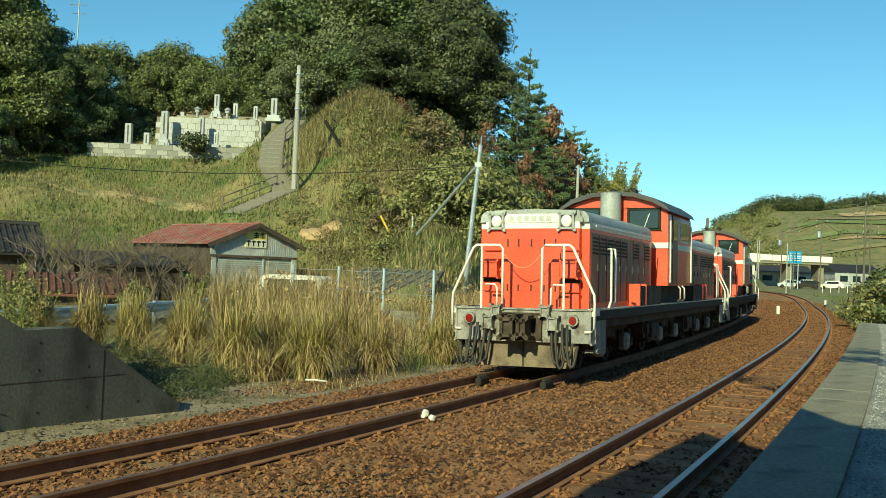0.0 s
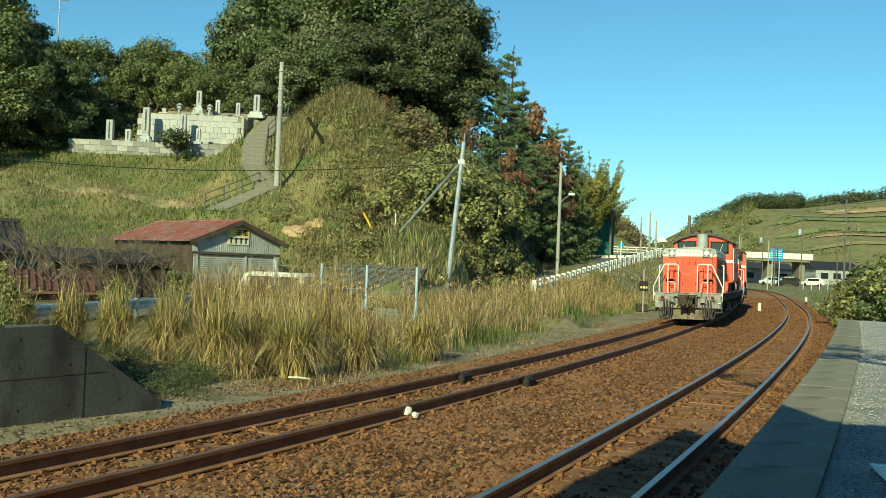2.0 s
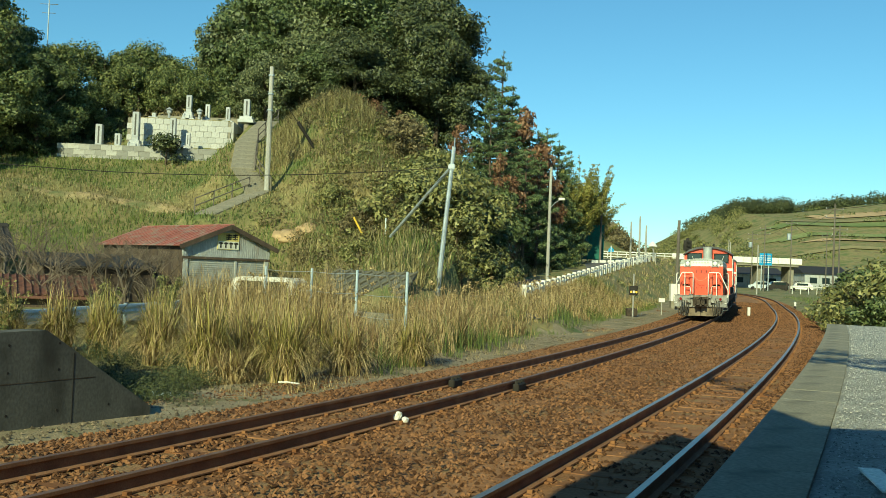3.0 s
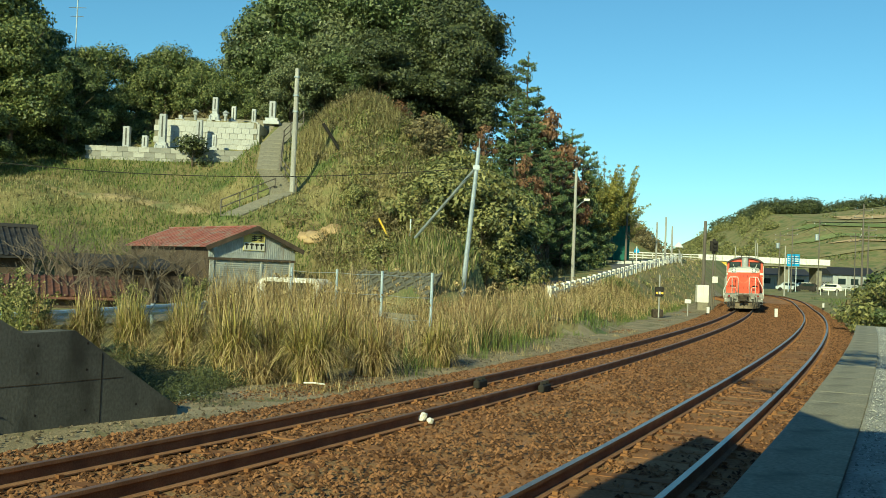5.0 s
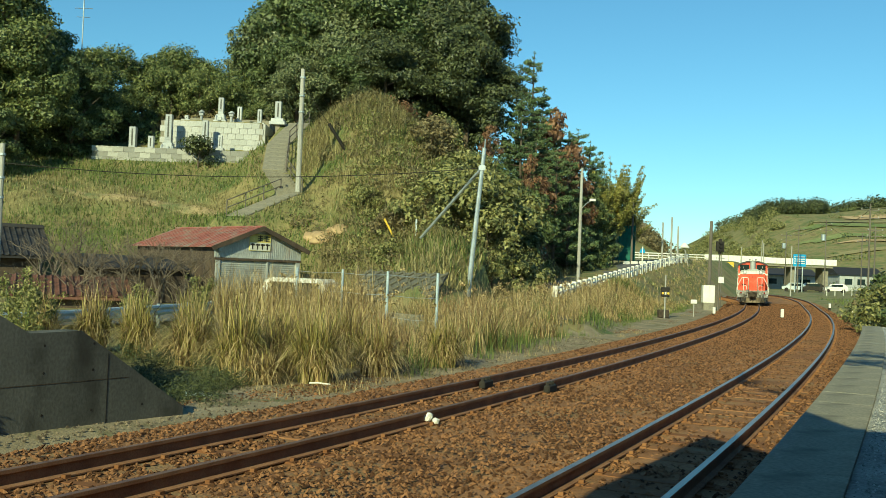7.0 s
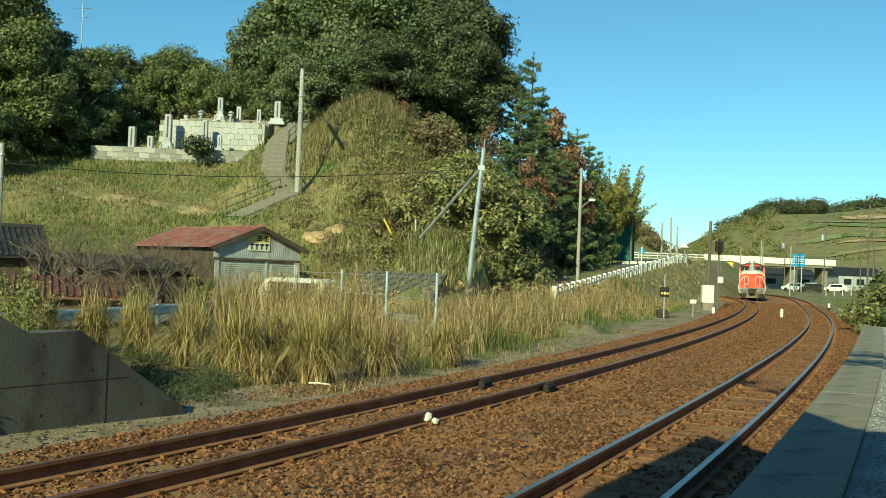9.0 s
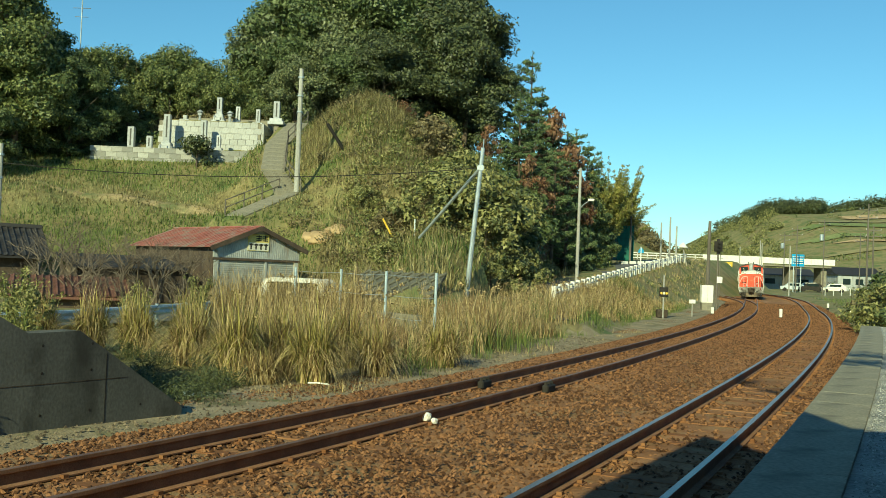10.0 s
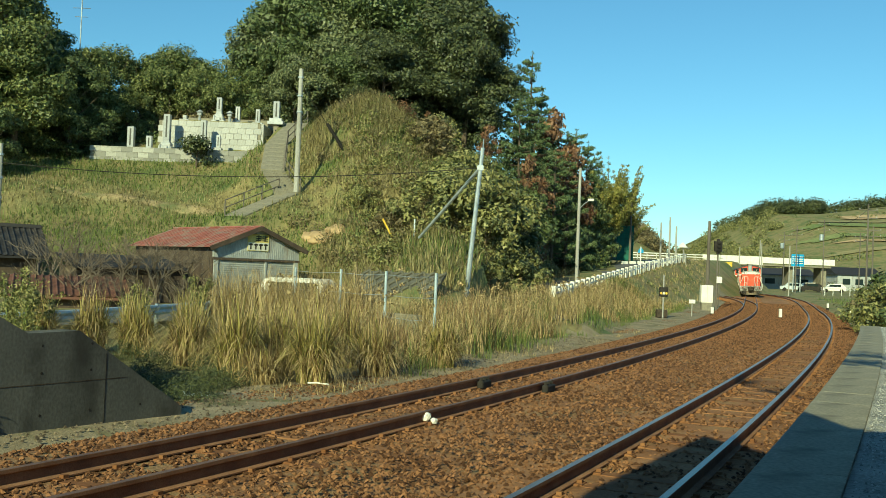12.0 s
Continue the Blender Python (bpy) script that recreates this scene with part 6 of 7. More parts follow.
def grave_path():
    p = thing("grave_path", "concrete path and steps climbing to the graves", "path", kind="structure")
    for i, ((ax, ay, az), (bx, by, bz)) in enumerate(zip(PATH, PATH[1:])):
        stairs = i == 1
        n = int((bz - az) / 0.17) if stairs else 6
        L = math.hypot(bx - ax, by - ay)
        ang = -math.degrees(math.atan2(bx - ax, by - ay))
        run = L / n
        tilt = 0 if stairs else math.degrees(math.atan2(bz - az, L))
        mesh = None
        for j in range(n):
            k = (j + 0.5) / n
            if mesh is None:
                ob = part("step" if stairs else "path_slab", B(-0.85, -run / 2 / math.cos(radians(tilt)), -0.5, 0.85, run / 2 / math.cos(radians(tilt)) - 0.01, 0.0, 0.015), "concrete", p)
                mesh = ob.data
            else:
                ob = new("step" if stairs else "path_slab", mesh)
                ob.parent = p
            ob.matrix_basis = pose(ax + (bx - ax) * k, ay + (by - ay) * k, az + (bz - az) * k + 0.03, tilt, 0, ang)
    for a, b, off in ((PATH[0], PATH[1], -0.8), (PATH[1], PATH[2], 0.8), (PATH[2], PATH[3], 0.8), (PATH[3], PATH[4], 0.8)):
        h = thing("handrail", "rusty dark steel handrail beside the grave path", "handrail", group="path handrails")
        A, Bv = Vector(a), Vector(b)
        d = (Bv - A)
        n = Vector((d.y, -d.x, 0)).normalized() * off
        for dz in (0.5, 0.98):
            part("rail", T([A + n + Vector((0, 0, dz)), Bv + n + Vector((0, 0, dz))], 0.035, 6), "pole_dark", h)
        for i in range(4):
            q = A.lerp(Bv, i / 3) + n
            part("post", T([q - Vector((0, 0, 0.5)), q + Vector((0, 0, 1.0))], 0.045, 6), "pole_dark", h)


grave_path()


# ---- fence, lattice bank, van ----
def fence():
    f = thing("wire_fence", "pale green fence posts with sagging wires", "fence")
    posts = [(-5.2, 36.6), (-3.4, 34.9), (-1.75, 33.0), (-0.12, 31.0)]
    for x, y in posts:
        part("post", T([(x, y, -0.5), (x, y, 1.72)], 0.045, 8), "blue_steel", f)
    for a, b in zip(posts, posts[1:]):
        for z in (0.25, 0.95, 1.6):
            part("wire", T([(a[0], a[1], z), ((a[0] + b[0]) / 2, (a[1] + b[1]) / 2, z - 0.04), (b[0], b[1], z)], 0.008, 4), "galvanized", f)
    w = part("kerb_wall", B(-5.6, -0.12, -0.6, 0.0, 0.12, 0.35, 0.02, pose(-0.6, 32.6, 0, 0, 0, -48)), "concrete")
    tagged(w, "low grey concrete wall behind the grass", "wall", kind="structure")


fence()


M["lattice"] = material("mossy_lattice_concrete", [(0.085, 0.082, 0.058), (0.15, 0.14, 0.105)], 0.9, scale=2, fine=30)


def lattice_bank():
    b = thing("lattice_bank", "grey concrete lattice facing on the slope foot", "retaining wall", pose(-4.2, 47.2, 0.35, -52, 0, -28), kind="structure")
    part("backing", B(0, -0.02, 0, 4.3, 1.9, -0.12), "dark_concrete", b)
    mesh = None
    for i in range(15):
        for j in range(6):
            if mesh is None:
                bm = B(-0.24, -0.05, 0, 0.24, 0.05, 0.1, 0.015)
                ob = part("lattice_block", bm, "lattice", b)
                mesh = ob.data
            else:
                ob = new("lattice_block", mesh)
                ob.parent = b
            ob.matrix_basis = pose(0.15 + i * 0.29, 0.18 + j * 0.31, 0.0, 0, 0, 48 if (i + j) % 2 else -48)
    b.matrix_basis = pose(-4.2, 46.0, 0.4, 42, 0, -30)


lattice_bank()


def van():
    v = thing("van", "small white van parked in the grass before the garage", "van", pose(-6.2, 43.2, -0.42, 0, 0, 74))
    side = [(-1.65, 0.35), (1.6, 0.35), (1.68, 0.75), (1.5, 0.95), (1.0, 1.6), (0.7, 1.68), (-1.4, 1.68), (-1.62, 1.55), (-1.7, 0.9)]
    bm = bevelled(prism(bmesh.new(), side, "x", -0.72, 0.72), 0.06, 2)
    body = smooth_flat(part("body", bm, "white", v, "white body"))
    for sx in (-1, 1):
        for y0, y1 in ((-1.3, -0.35), (-0.25, 0.75)):
            part("side_window", bevelled(B(sx * 0.7, y0, 1.0, sx * 0.728, y1, 1.5), 0.01, 1), "glass", body)
        for y in (-1.1, 1.05):
            wh = part("wheel", T([(sx * 0.58, y, 0.28), (sx * 0.74, y, 0.28)], 0.28, 16), "black", v)
            part("rim", T([(sx * 0.735, y, 0.28), (sx * 0.75, y, 0.28)], 0.17, 12), "galvanized", wh)
        part("headlight", bevelled(B(sx * 0.42, 1.6, 0.72, sx * 0.66, 1.7, 0.9), 0.02, 1), "lamp_glass", v)
    part("windscreen", bevelled(B(-0.6, -0.02, 0.02, 0.6, 0.02, 0.7, 0.01, pose(0, 1.52, 0.95, 36, 0, 0)), 0.005, 1), "glass", body)
    part("bumper", bevelled(B(-0.72, 1.58, 0.3, 0.72, 1.74, 0.55), 0.04, 1), "bar_grey", v)


van()


# ---- railway signs and signals ----
M["yellow"] = material("yellow_paint", [(0.6, 0.4, 0.04), (0.7, 0.48, 0.07)], 0.5, bump=0.03)
M["sign_blue"] = material("road_sign_blue", [(0.03, 0.28, 0.55), (0.05, 0.33, 0.62)], 0.4, bump=0.02)
M["net_green"] = material("green_net", [(0.01, 0.09, 0.065), (0.02, 0.14, 0.1)], 0.7, scale=2, fine=20)


def lineside():
    m = thing("marker_post", "black trackside marker with two yellow lamps on a thin post", "railway marker", pose(12.8, 58.2, -0.35))
    part("post", T([(0, 0, -0.3), (0, 0, 2.45)], 0.045, 6), "pole", m)
    part("head", bevelled(B(-0.24, -0.08, 1.2, 0.24, 0.08, 1.75), 0.03, 1), "black", m)
    for sx in (-1, 1):
        part("lamp", T([(sx * 0.15, -0.07, 1.4), (sx * 0.15, -0.1, 1.4)], 0.07, 10), "yellow", m)
    part("dot", B(-0.05, -0.1, 1.33, 0.05, -0.07, 1.48), "board_pale", m)
    part("block", bevelled(B(-0.3, 0.1, 0.0, 0.3, 0.6, 0.45), 0.04, 1), "grime", m)
    s = thing("whistle_sign", "small white lineside plate on a short post", "railway sign", pose(15.9, 64, -0.3))
    part("post", T([(0, 0, -0.3), (0, 0, 0.75)], 0.035, 6), "pole", s)
    part("plate", bevelled(B(-0.2, -0.03, 0.7, 0.2, 0.03, 0.95), 0.02, 1), "white", s)
    s = thing("relay_cabinet", "white lineside relay cabinet on a plinth", "cabinet", pose(20.6, 78.6, -0.2))
    part("body", bevelled(B(-0.45, -0.3, 0.4, 0.45, 0.3, 1.75), 0.02, 1), "white", s)
    part("door_seam", B(-0.01, -0.306, 0.45, 0.01, -0.29, 1.7), "bar_grey", s)
    part("plinth", B(-0.4, -0.28, -0.2, 0.4, 0.28, 0.42), "concrete", s)
    g = thing("colour_light_signal", "black trackside colour-light signal on a slim mast", "signal", pose(21.55, 79.2, -0.2))
    part("mast", T([(0, 0, -0.3), (0, 0, 4.9)], 0.07, 8), "pole_dark", g)
    hd = part("head", bevelled(B(-0.3, -0.12, 4.2, 0.3, 0.06, 5.4), 0.2, 4), "black", g)
    for i in range(3):
        part("hood", T([(0, -0.1, 4.5 + 0.3 * i), (0, -0.35, 4.5 + 0.3 * i)], 0.11, 10), "black", hd)
        part("lens", T([(0, -0.3, 4.5 + 0.3 * i), (0, -0.31, 4.5 + 0.3 * i)], 0.07, 10), "glass", hd)
    part("plate", bevelled(B(-0.05, -0.1, 1.95, 0.38, -0.06, 2.45), 0.01, 1), "white", g)
    part("ladder", T([(0.2, 0.1, 0), (0.2, 0.1, 4.3)], 0.03, 5), "pole_dark", g)
    part("bracket", T([(-0.3, 0, 3.9), (0.4, 0, 3.9)], 0.03, 5), "galvanized", g)
    for x, y, h in ((20.3, 60.5, 0.62), (21.9, 52.5, 0.7), (26.2, 65, 0.55), (33.6, 88, 0.5), (16.8, 62.6, 0.5)):
        q = thing("distance_post", "short white marker post with a dark foot", "marker post", pose(x, y, float(rail_z(y)) - 0.25), "white marker posts")
        part("shaft", bevelled(B(-0.08, -0.08, 0.12, 0.08, 0.08, h, 0), 0.015, 1), "white", q)
        part("foot", B(-0.085, -0.085, -0.3, 0.085, 0.085, 0.12), "black", q)
    # rail lubricators clamped to the far track
    for side in (-0.5335, 0.5335):
        sL = FAR.side(np.array([1.1]), np.array([17.6]))[1][0]
        x, y, h = FAR.at(sL - 0.2 if side < 0 else sL, side)
        c = thing("rail_clamp", "black rail lubricator clamped to a rail", "rail device", pose(x, y, 0, 0, 0, -math.degrees(h)), "rail devices")
        part("box", bevelled(B(0.06, -0.2, -0.16, 0.17, 0.2, -0.03), 0.02, 1), "black", c)
        part("box", bevelled(B(-0.17, -0.15, -0.16, -0.06, 0.15, -0.045), 0.02, 1), "black", c)
        for k in (-0.14, 0.0, 0.14):
            part("bolt", T([(0.11, k, -0.04), (0.11, k, 0.02)], 0.03, 6), "black", c)


lineside()


def far_fields():
    """Terraces cut along the far hill: bare earth, stubble and green rows."""
    for y0, y1, x0, x1, mat, lab in ((366, 380, 148, 330, "earth", "bare tan earth terrace on the far hill"), (345, 352, 124, 300, "field", "green terrace field on the far hill"), (327, 333, 118, 290, "field", "green terrace field on the far hill"),
                                     (315, 319, 126, 280, "earth", "brown terrace bank on the far hill"), (354, 358, 132, 300, "hay", "stubble terrace on the far hill"), (300, 304, 116, 260, "hay", "stubble terrace on the far hill")):
        rows = []
        for y in np.linspace(y0, y1, 5):
            xs = np.linspace(x0 + 3 * math.sin(y), x1, 40)
            yy = y + 2.5 * np.sin(xs / 17) - (xs - x0) * 0.12
            zs = ground_z(xs, yy) + 0.35
            rows.append([(float(a), float(c), float(b)) for a, b, c in zip(xs, zs, yy)])
        strip(rows, "terrace_field", mat, lab, "field")


M["earth"] = material("bare_earth", [(0.36, 0.25, 0.13), (0.5, 0.36, 0.2)], 0.9, scale=0.08, fine=1.2, bump=0)
M["field"] = material("field_green", [(0.13, 0.17, 0.05), (0.22, 0.24, 0.09)], 0.9, scale=0.08, fine=1.2, bump=0)
far_fields()


def stakes():
    for a, b, mat, lab in (((-3.36, 57.2, 4.62), (-2.61, 57.0, 3.3), "yellow", "yellow leaning marker stake on the slope"), ((-1.5, 56.0, 3.5), (-1.52, 56.0, 4.6), "galvanized", "short grey pipe standing on the slope")):
        ob = part("marker_stake", T([a, b], 0.06, 6), mat)
        tagged(ob, lab, "stake")
    rng = np.random.default_rng(6)
    for x, y, r in ((-7.1, 60.9, 1.0), (-6.3, 61.2, 0.8), (-7.9, 61.6, 0.7)):
        bm = bmesh.new()
        bmesh.ops.create_icosphere(bm, subdivisions=3, radius=r)
        for v in bm.verts:
            v.co *= 0.8 + 0.4 * noise.noise(v.co * 1.7 + Vector((x, y, 0))) + 0.15 * noise.noise(v.co * 5)
            v.co.z *= 0.45
        ob = smooth(part("bare_soil", bm, "earth"))
        ob.matrix_basis = pose(x, y, zat(x, y) + 0.05, 25, 0, 0)
        tagged(ob, "bare tan soil showing through the slope grass", "soil", kind="structure")


stakes()


def litter():
    rng = np.random.default_rng(4)
    bm = bmesh.new()
    bmesh.ops.create_icosphere(bm, subdivisions=2, radius=0.085)
    for v in bm.verts:
        v.co *= 0.8 + 0.4 * rng.random()
        v.co.z *= 0.8
    b = part("plastic_bag", bm, "white")
    b.matrix_basis = pose(-0.13, 12.9, -0.07)
    tagged(b, "crumpled white plastic bag on the ballast", "bag")
    bm = bmesh.new()
    bmesh.ops.create_icosphere(bm, subdivisions=1, radius=0.05)
    for v in bm.verts:
        v.co *= 0.7 + 0.6 * rng.random()
    c = part("paper_scrap", bm, "white")
    c.matrix_basis = pose(-0.01, 12.85, -0.12)
    tagged(c, "small crumpled white scrap on the ballast", "litter")
    s = part("pale_stick", T([(-0.2, 0.02, 0), (0, 0, 0.012), (0.22, -0.03, 0.0)], 0.016, 6), "white")
    s.matrix_basis = pose(-2.15, 18.6, -0.36, 0, 0, -12)
    tagged(s, "pale weathered stick beside the ballast", "stick")
    t = part("dark_tray", bevelled(B(-0.25, -0.12, 0, 0.2, 0.12, 0.05), 0.01, 1), "blue_steel")
    t.matrix_basis = pose(-4.0, 17.2, zat(-4.0, 17.2), 0, 4, 20)
    tagged(t, "bluish metal scrap lying in the shade", "scrap")


litter()


# ---- the far end: net, signs, overpass, buildings ----
def far_end():
    n = thing("net_enclosure", "dark green net enclosure beside the road", "net fence", pose(19.2, 111, 3.8, 0, 0, 0))
    for x, y in ((0, 0), (1.7, 0), (1.7, 4), (0, 4)):
        part("post", T([(x, y, -0.5), (x, y, 3.9)], 0.06, 6), "net_green", n)
    part("net", B(0, -0.01, 0, 1.7, 0.01, 3.8), "net_green", n)
    part("net", B(-0.01, 0, 0, 0.01, 4, 3.8), "net_green", n)
    part("net", B(1.69, 0, 0, 1.71, 4, 3.8), "net_green", n)
    a = thing("arrow_sign", "blue road sign on a white post", "road sign", pose(20.6, 105, zat(20.6, 105)))
    part("post", T([(0, 0, -0.3), (0, 0, 2.0)], 0.06, 6), "white", a)
    part("plate", prism(bmesh.new(), [(-0.28, 1.35), (0.28, 1.35), (0.28, 1.6), (0, 1.95), (-0.28, 1.6)], "y", -0.03, 0.0), "sign_blue", a)
    for i in range(7):
        k = thing("kerb_block", "white roadside kerb block", "kerb block", pose(19.5 + i * 0.95, 108 + i * 0.5, zat(19.5 + i * 0.95, 108 + i * 0.5), 0, 0, 20), "white kerb blocks")
        part("body", bevelled(B(-0.38, -0.1, -0.1, 0.38, 0.1, 0.3), 0.04, 1), "white", k)
    w = thing("lamp_housing", "white hooded lamp on a slanting post", "street lamp", pose(27.3, 115, 4.2))
    part("post", T([(0.5, 0, -0.8), (0, 0, 1.4)], 0.07, 6), "pole", w)
    part("hood", T([(0, 0, 1.4), (0, 0, 1.7), (0, 0, 1.95)], 0.55, 10, 0.1), "white", w)
    # overpass
    o = thing("overpass", "long white-sided road overpass beyond the tracks", "bridge", pose(0, 190, 0))
    part("deck", B(27, 0, 5.3, 73, 7, 5.6, 0.02), "concrete", o)
    for i in range(11):
        x = 48.9 + i * 2.25
        z1 = 7.0 if i < 5 else 6.9
        part("side_panel", bevelled(B(x, -0.1, 5.45 if i < 5 else 5.8, x + 2.2, 0.05, z1), 0.02, 1), "white", o)
    for i in range(9):
        x = 33 + i * 1.8
        part("rail_post", B(x, -0.05, 5.6, x + 0.12, 0.05, 6.9), "white", o)
    for z in (5.9, 6.4, 6.85):
        part("parapet_rail", B(33, -0.05, z - 0.08, 48.9, 0.05, z + 0.08), "white", o)
    for x in (49, 59, 66, 72):
        part("pier", bevelled(B(x - 0.5, 1, -1, x + 0.5, 5, 5.4), 0.05, 1), "board_pale" if x == 59 else "concrete", o)
    s = thing("direction_sign", "large blue road direction sign with white lettering bars", "road sign", pose(57.9, 168, zat(57.9, 168)))
    zb = 7.0 - zat(57.9, 168)
    for x in (0.4, 1.6):
        part("post", T([(x, 0.1, -0.5), (x, 0.1, zb)], 0.09, 6), "galvanized", s)
    bd = part("board", bevelled(B(0, -0.04, zb - 2.0, 2.1, 0.04, zb), 0.02, 1), "sign_blue", s)
    for z in (0.35, 0.7, 1.05, 1.4):
        for x, L in ((0.15, 0.3), (0.6, 0.55), (1.3, 0.6)):
            part("lettering_bar", B(x, -0.06, zb - z - 0.15, x + L, -0.03, zb - z), "white", bd)
    g = thing("orange_sign", "orange roadside sign board beyond the overpass", "sign", pose(41.0, 150, zat(41, 150)))
    zz = 4.9 - zat(41, 150)
    part("board", bevelled(B(0, 0, zz - 1.1, 2.0, 0.1, zz), 0.02, 1), "yellow", g)
    part("post", T([(1, 0.1, -0.5), (1, 0.1, zz - 1)], 0.08, 6), "galvanized", g)
    for x in (0.4, 0.9, 1.4):
        part("lettering_bar", B(x, -0.02, zz - 0.75, x + 0.3, 0.02, zz - 0.4), "board_pale", g)
    for x, y, w_, h_, d_, mat, lab in ((62.5, 200, 11, 4.2, 8, "tin", "pale low roadside building"), (84, 215, 9, 5, 8, "tin", "grey gabled house far off"), (64, 135, 6, 3.2, 5, "dark_wood", "dark shed with a pale roof far off"), (75, 150, 8, 4.4, 6, "board_pale", "pale house with a dark roof far off"), (94, 180, 10, 5, 7, "board_pale", "pale house with a dark roof far off")):
        z = zat(x, y)
        b = thing("distant_house", lab, "house", pose(x, y, z), "distant houses")
        part("wall", B(0, 0, -0.8, w_, d_, h_ * 0.68), mat, b)
        part("roof", prism(bmesh.new(), [(-0.5, h_ * 0.66), (d_ / 2, h_), (d_ + 0.5, h_ * 0.66)], "x", -0.5, w_ + 0.5), "black_tile", b)
        for i in range(3):
            part("window", B(w_ * (0.12 + 0.3 * i), -0.04, h_ * 0.25, w_ * (0.3 + 0.3 * i), 0.02, h_ * 0.5), "glass", b)
    cols = ("white", "black", "white", "galvanized")
    for i, (x, y) in enumerate(((63.6, 176), (62, 170), (65, 168), (59.5, 172))):
        c = thing("parked_car", "small %s car parked far down the road" % ("pale", "dark", "white", "grey")[i], "car", pose(x, y, zat(x, y) + 0.1, 0, 0, 75), "distant cars")
        body = part("body", bevelled(prism(bmesh.new(), [(-1.9, 0.3), (1.9, 0.3), (1.95, 0.75), (1.2, 0.9), (0.7, 1.4), (-1.2, 1.45), (-1.85, 0.95)], "x", -0.8, 0.8), 0.06, 1), cols[i], c)
        part("windows", bevelled(B(-0.82, -1.1, 0.92, 0.82, 0.7, 1.3), 0.02, 1), "glass", body)
        for yy in (-1.2, 1.2):
            for sx in (-1, 1):
                part("wheel", T([(sx * 0.62, yy, 0.3), (sx * 0.82, yy, 0.3)], 0.3, 10), "black", c)
    f = thing("roadside_fence", "white pipe fence along the far road", "fence")
    for i in range(16):
        x, y = 53.0 + i * 0.55, 140 - i * 1.5
        part("post", T([(x, y, zat(x, y) - 0.3), (x, y, zat(x, y) + 1.0)], 0.05, 5), "white", f)
    part("rail", T([(53 + i * 0.55, 140 - i * 1.5, zat(53 + i * 0.55, 140 - i * 1.5) + 0.95) for i in range(16)], 0.05, 5), "white", f)
    # aerial mast on the wooded hill
    m = thing("aerial_mast", "thin aerial mast above the trees", "mast", pose(-33.5, 92, zat(-33.5, 92)))
    part("mast", T([(0, 0, -0.5), (0, 0, 25.5 - zat(-33.5, 92))], 0.06, 6), "galvanized", m)
    for k, L in ((25.2, 0.5), (24.4, 0.8), (23.6, 0.6)):
        zz = k - zat(-33.5, 92)
        part("aerial_arm", T([(-L, 0, zz), (L, 0, zz)], 0.03, 4), "galvanized", m)


far_end()


# ---- bare shrubs by the lane and hilltop ----
def bare_tree(seed, h, name="bare_shrub", label="leafless grey-brown shrub beside the sheds", group="bare shrubs", cat="shrub"):
    rng = random.Random(seed)
    t = thing(name, label, cat, group=group)
    bm = bmesh.new()

    def grow(p, d, L, r, depth):
        q = p + d * L * 0.5 + Vector((rng.uniform(-.1, .1), rng.uniform(-.1, .1), rng.uniform(-.05, .08))) * L
        e = q + (d + Vector((rng.uniform(-.5, .5), rng.uniform(-.5, .5), rng.uniform(-.2, .3)))).normalized() * L * 0.5
        tube(bm, [p, q, e], r, 5 if depth < 2 else 3, r * 0.6)
        if depth < 4:
            for _ in range(3 if depth < 3 else 2):
                nd = (d + Vector((rng.uniform(-1, 1), rng.uniform(-1, 1), rng.uniform(-.3, .7)))).normalized()
                grow(q.lerp(e, rng.uniform(0.2, 1)), nd, L * rng.uniform(0.55, 0.8), r * 0.55, depth + 1)
    for _ in range(3):
        grow(Vector((rng.uniform(-.2, .2), rng.uniform(-.2, .2), -0.1)), Vector((rng.uniform(-.5, .5), rng.uniform(-.5, .5), 1)).normalized(), h * 0.42, 0.055, 0)
    part("branch", bm, "twig", t)
    return t


M["twig"] = material("grey_brown_twig", [(0.1, 0.075, 0.055), (0.2, 0.16, 0.12)], 0.9, scale=3, fine=30)
sh = [bare_tree(71, 3.0), bare_tree(72, 3.0), bare_tree(73, 3.0)]
for i, (x, y, s) in enumerate(((-12.4, 44.5, 1.25), (-14.5, 45, 1.4), (-16.5, 47, 1.45))):
    place(sh[i], x, y, s)
for i, (x, y, s) in enumerate(((-11.5, 46.8, 1.15), (-13.3, 47.2, 1.3), (-15.4, 43, 1.05), (-17.8, 46, 1.3), (-10.6, 45.5, 0.75), (-12.9, 42, 0.7), (-18.5, 49, 1.0), (-11.2, 43, 0.6), (-14.3, 41.5, 0.65), (-5.2, 46, 0.6), (-3.8, 48, 0.7))):
    again(sh[i % 3], x, y, s, 67 * i)
bt = bare_tree(75, 6.0, "bare_tree", "leafless tree on the skyline", "bare trees", "tree")
place(bt, -19.5, 96, 1.2)
again(bt, -17.2, 98, 1.1, 70)
again(bt, -15.6, 96, 1.2, 190)
again(bt, 20.6, 112, 0.95, 40)


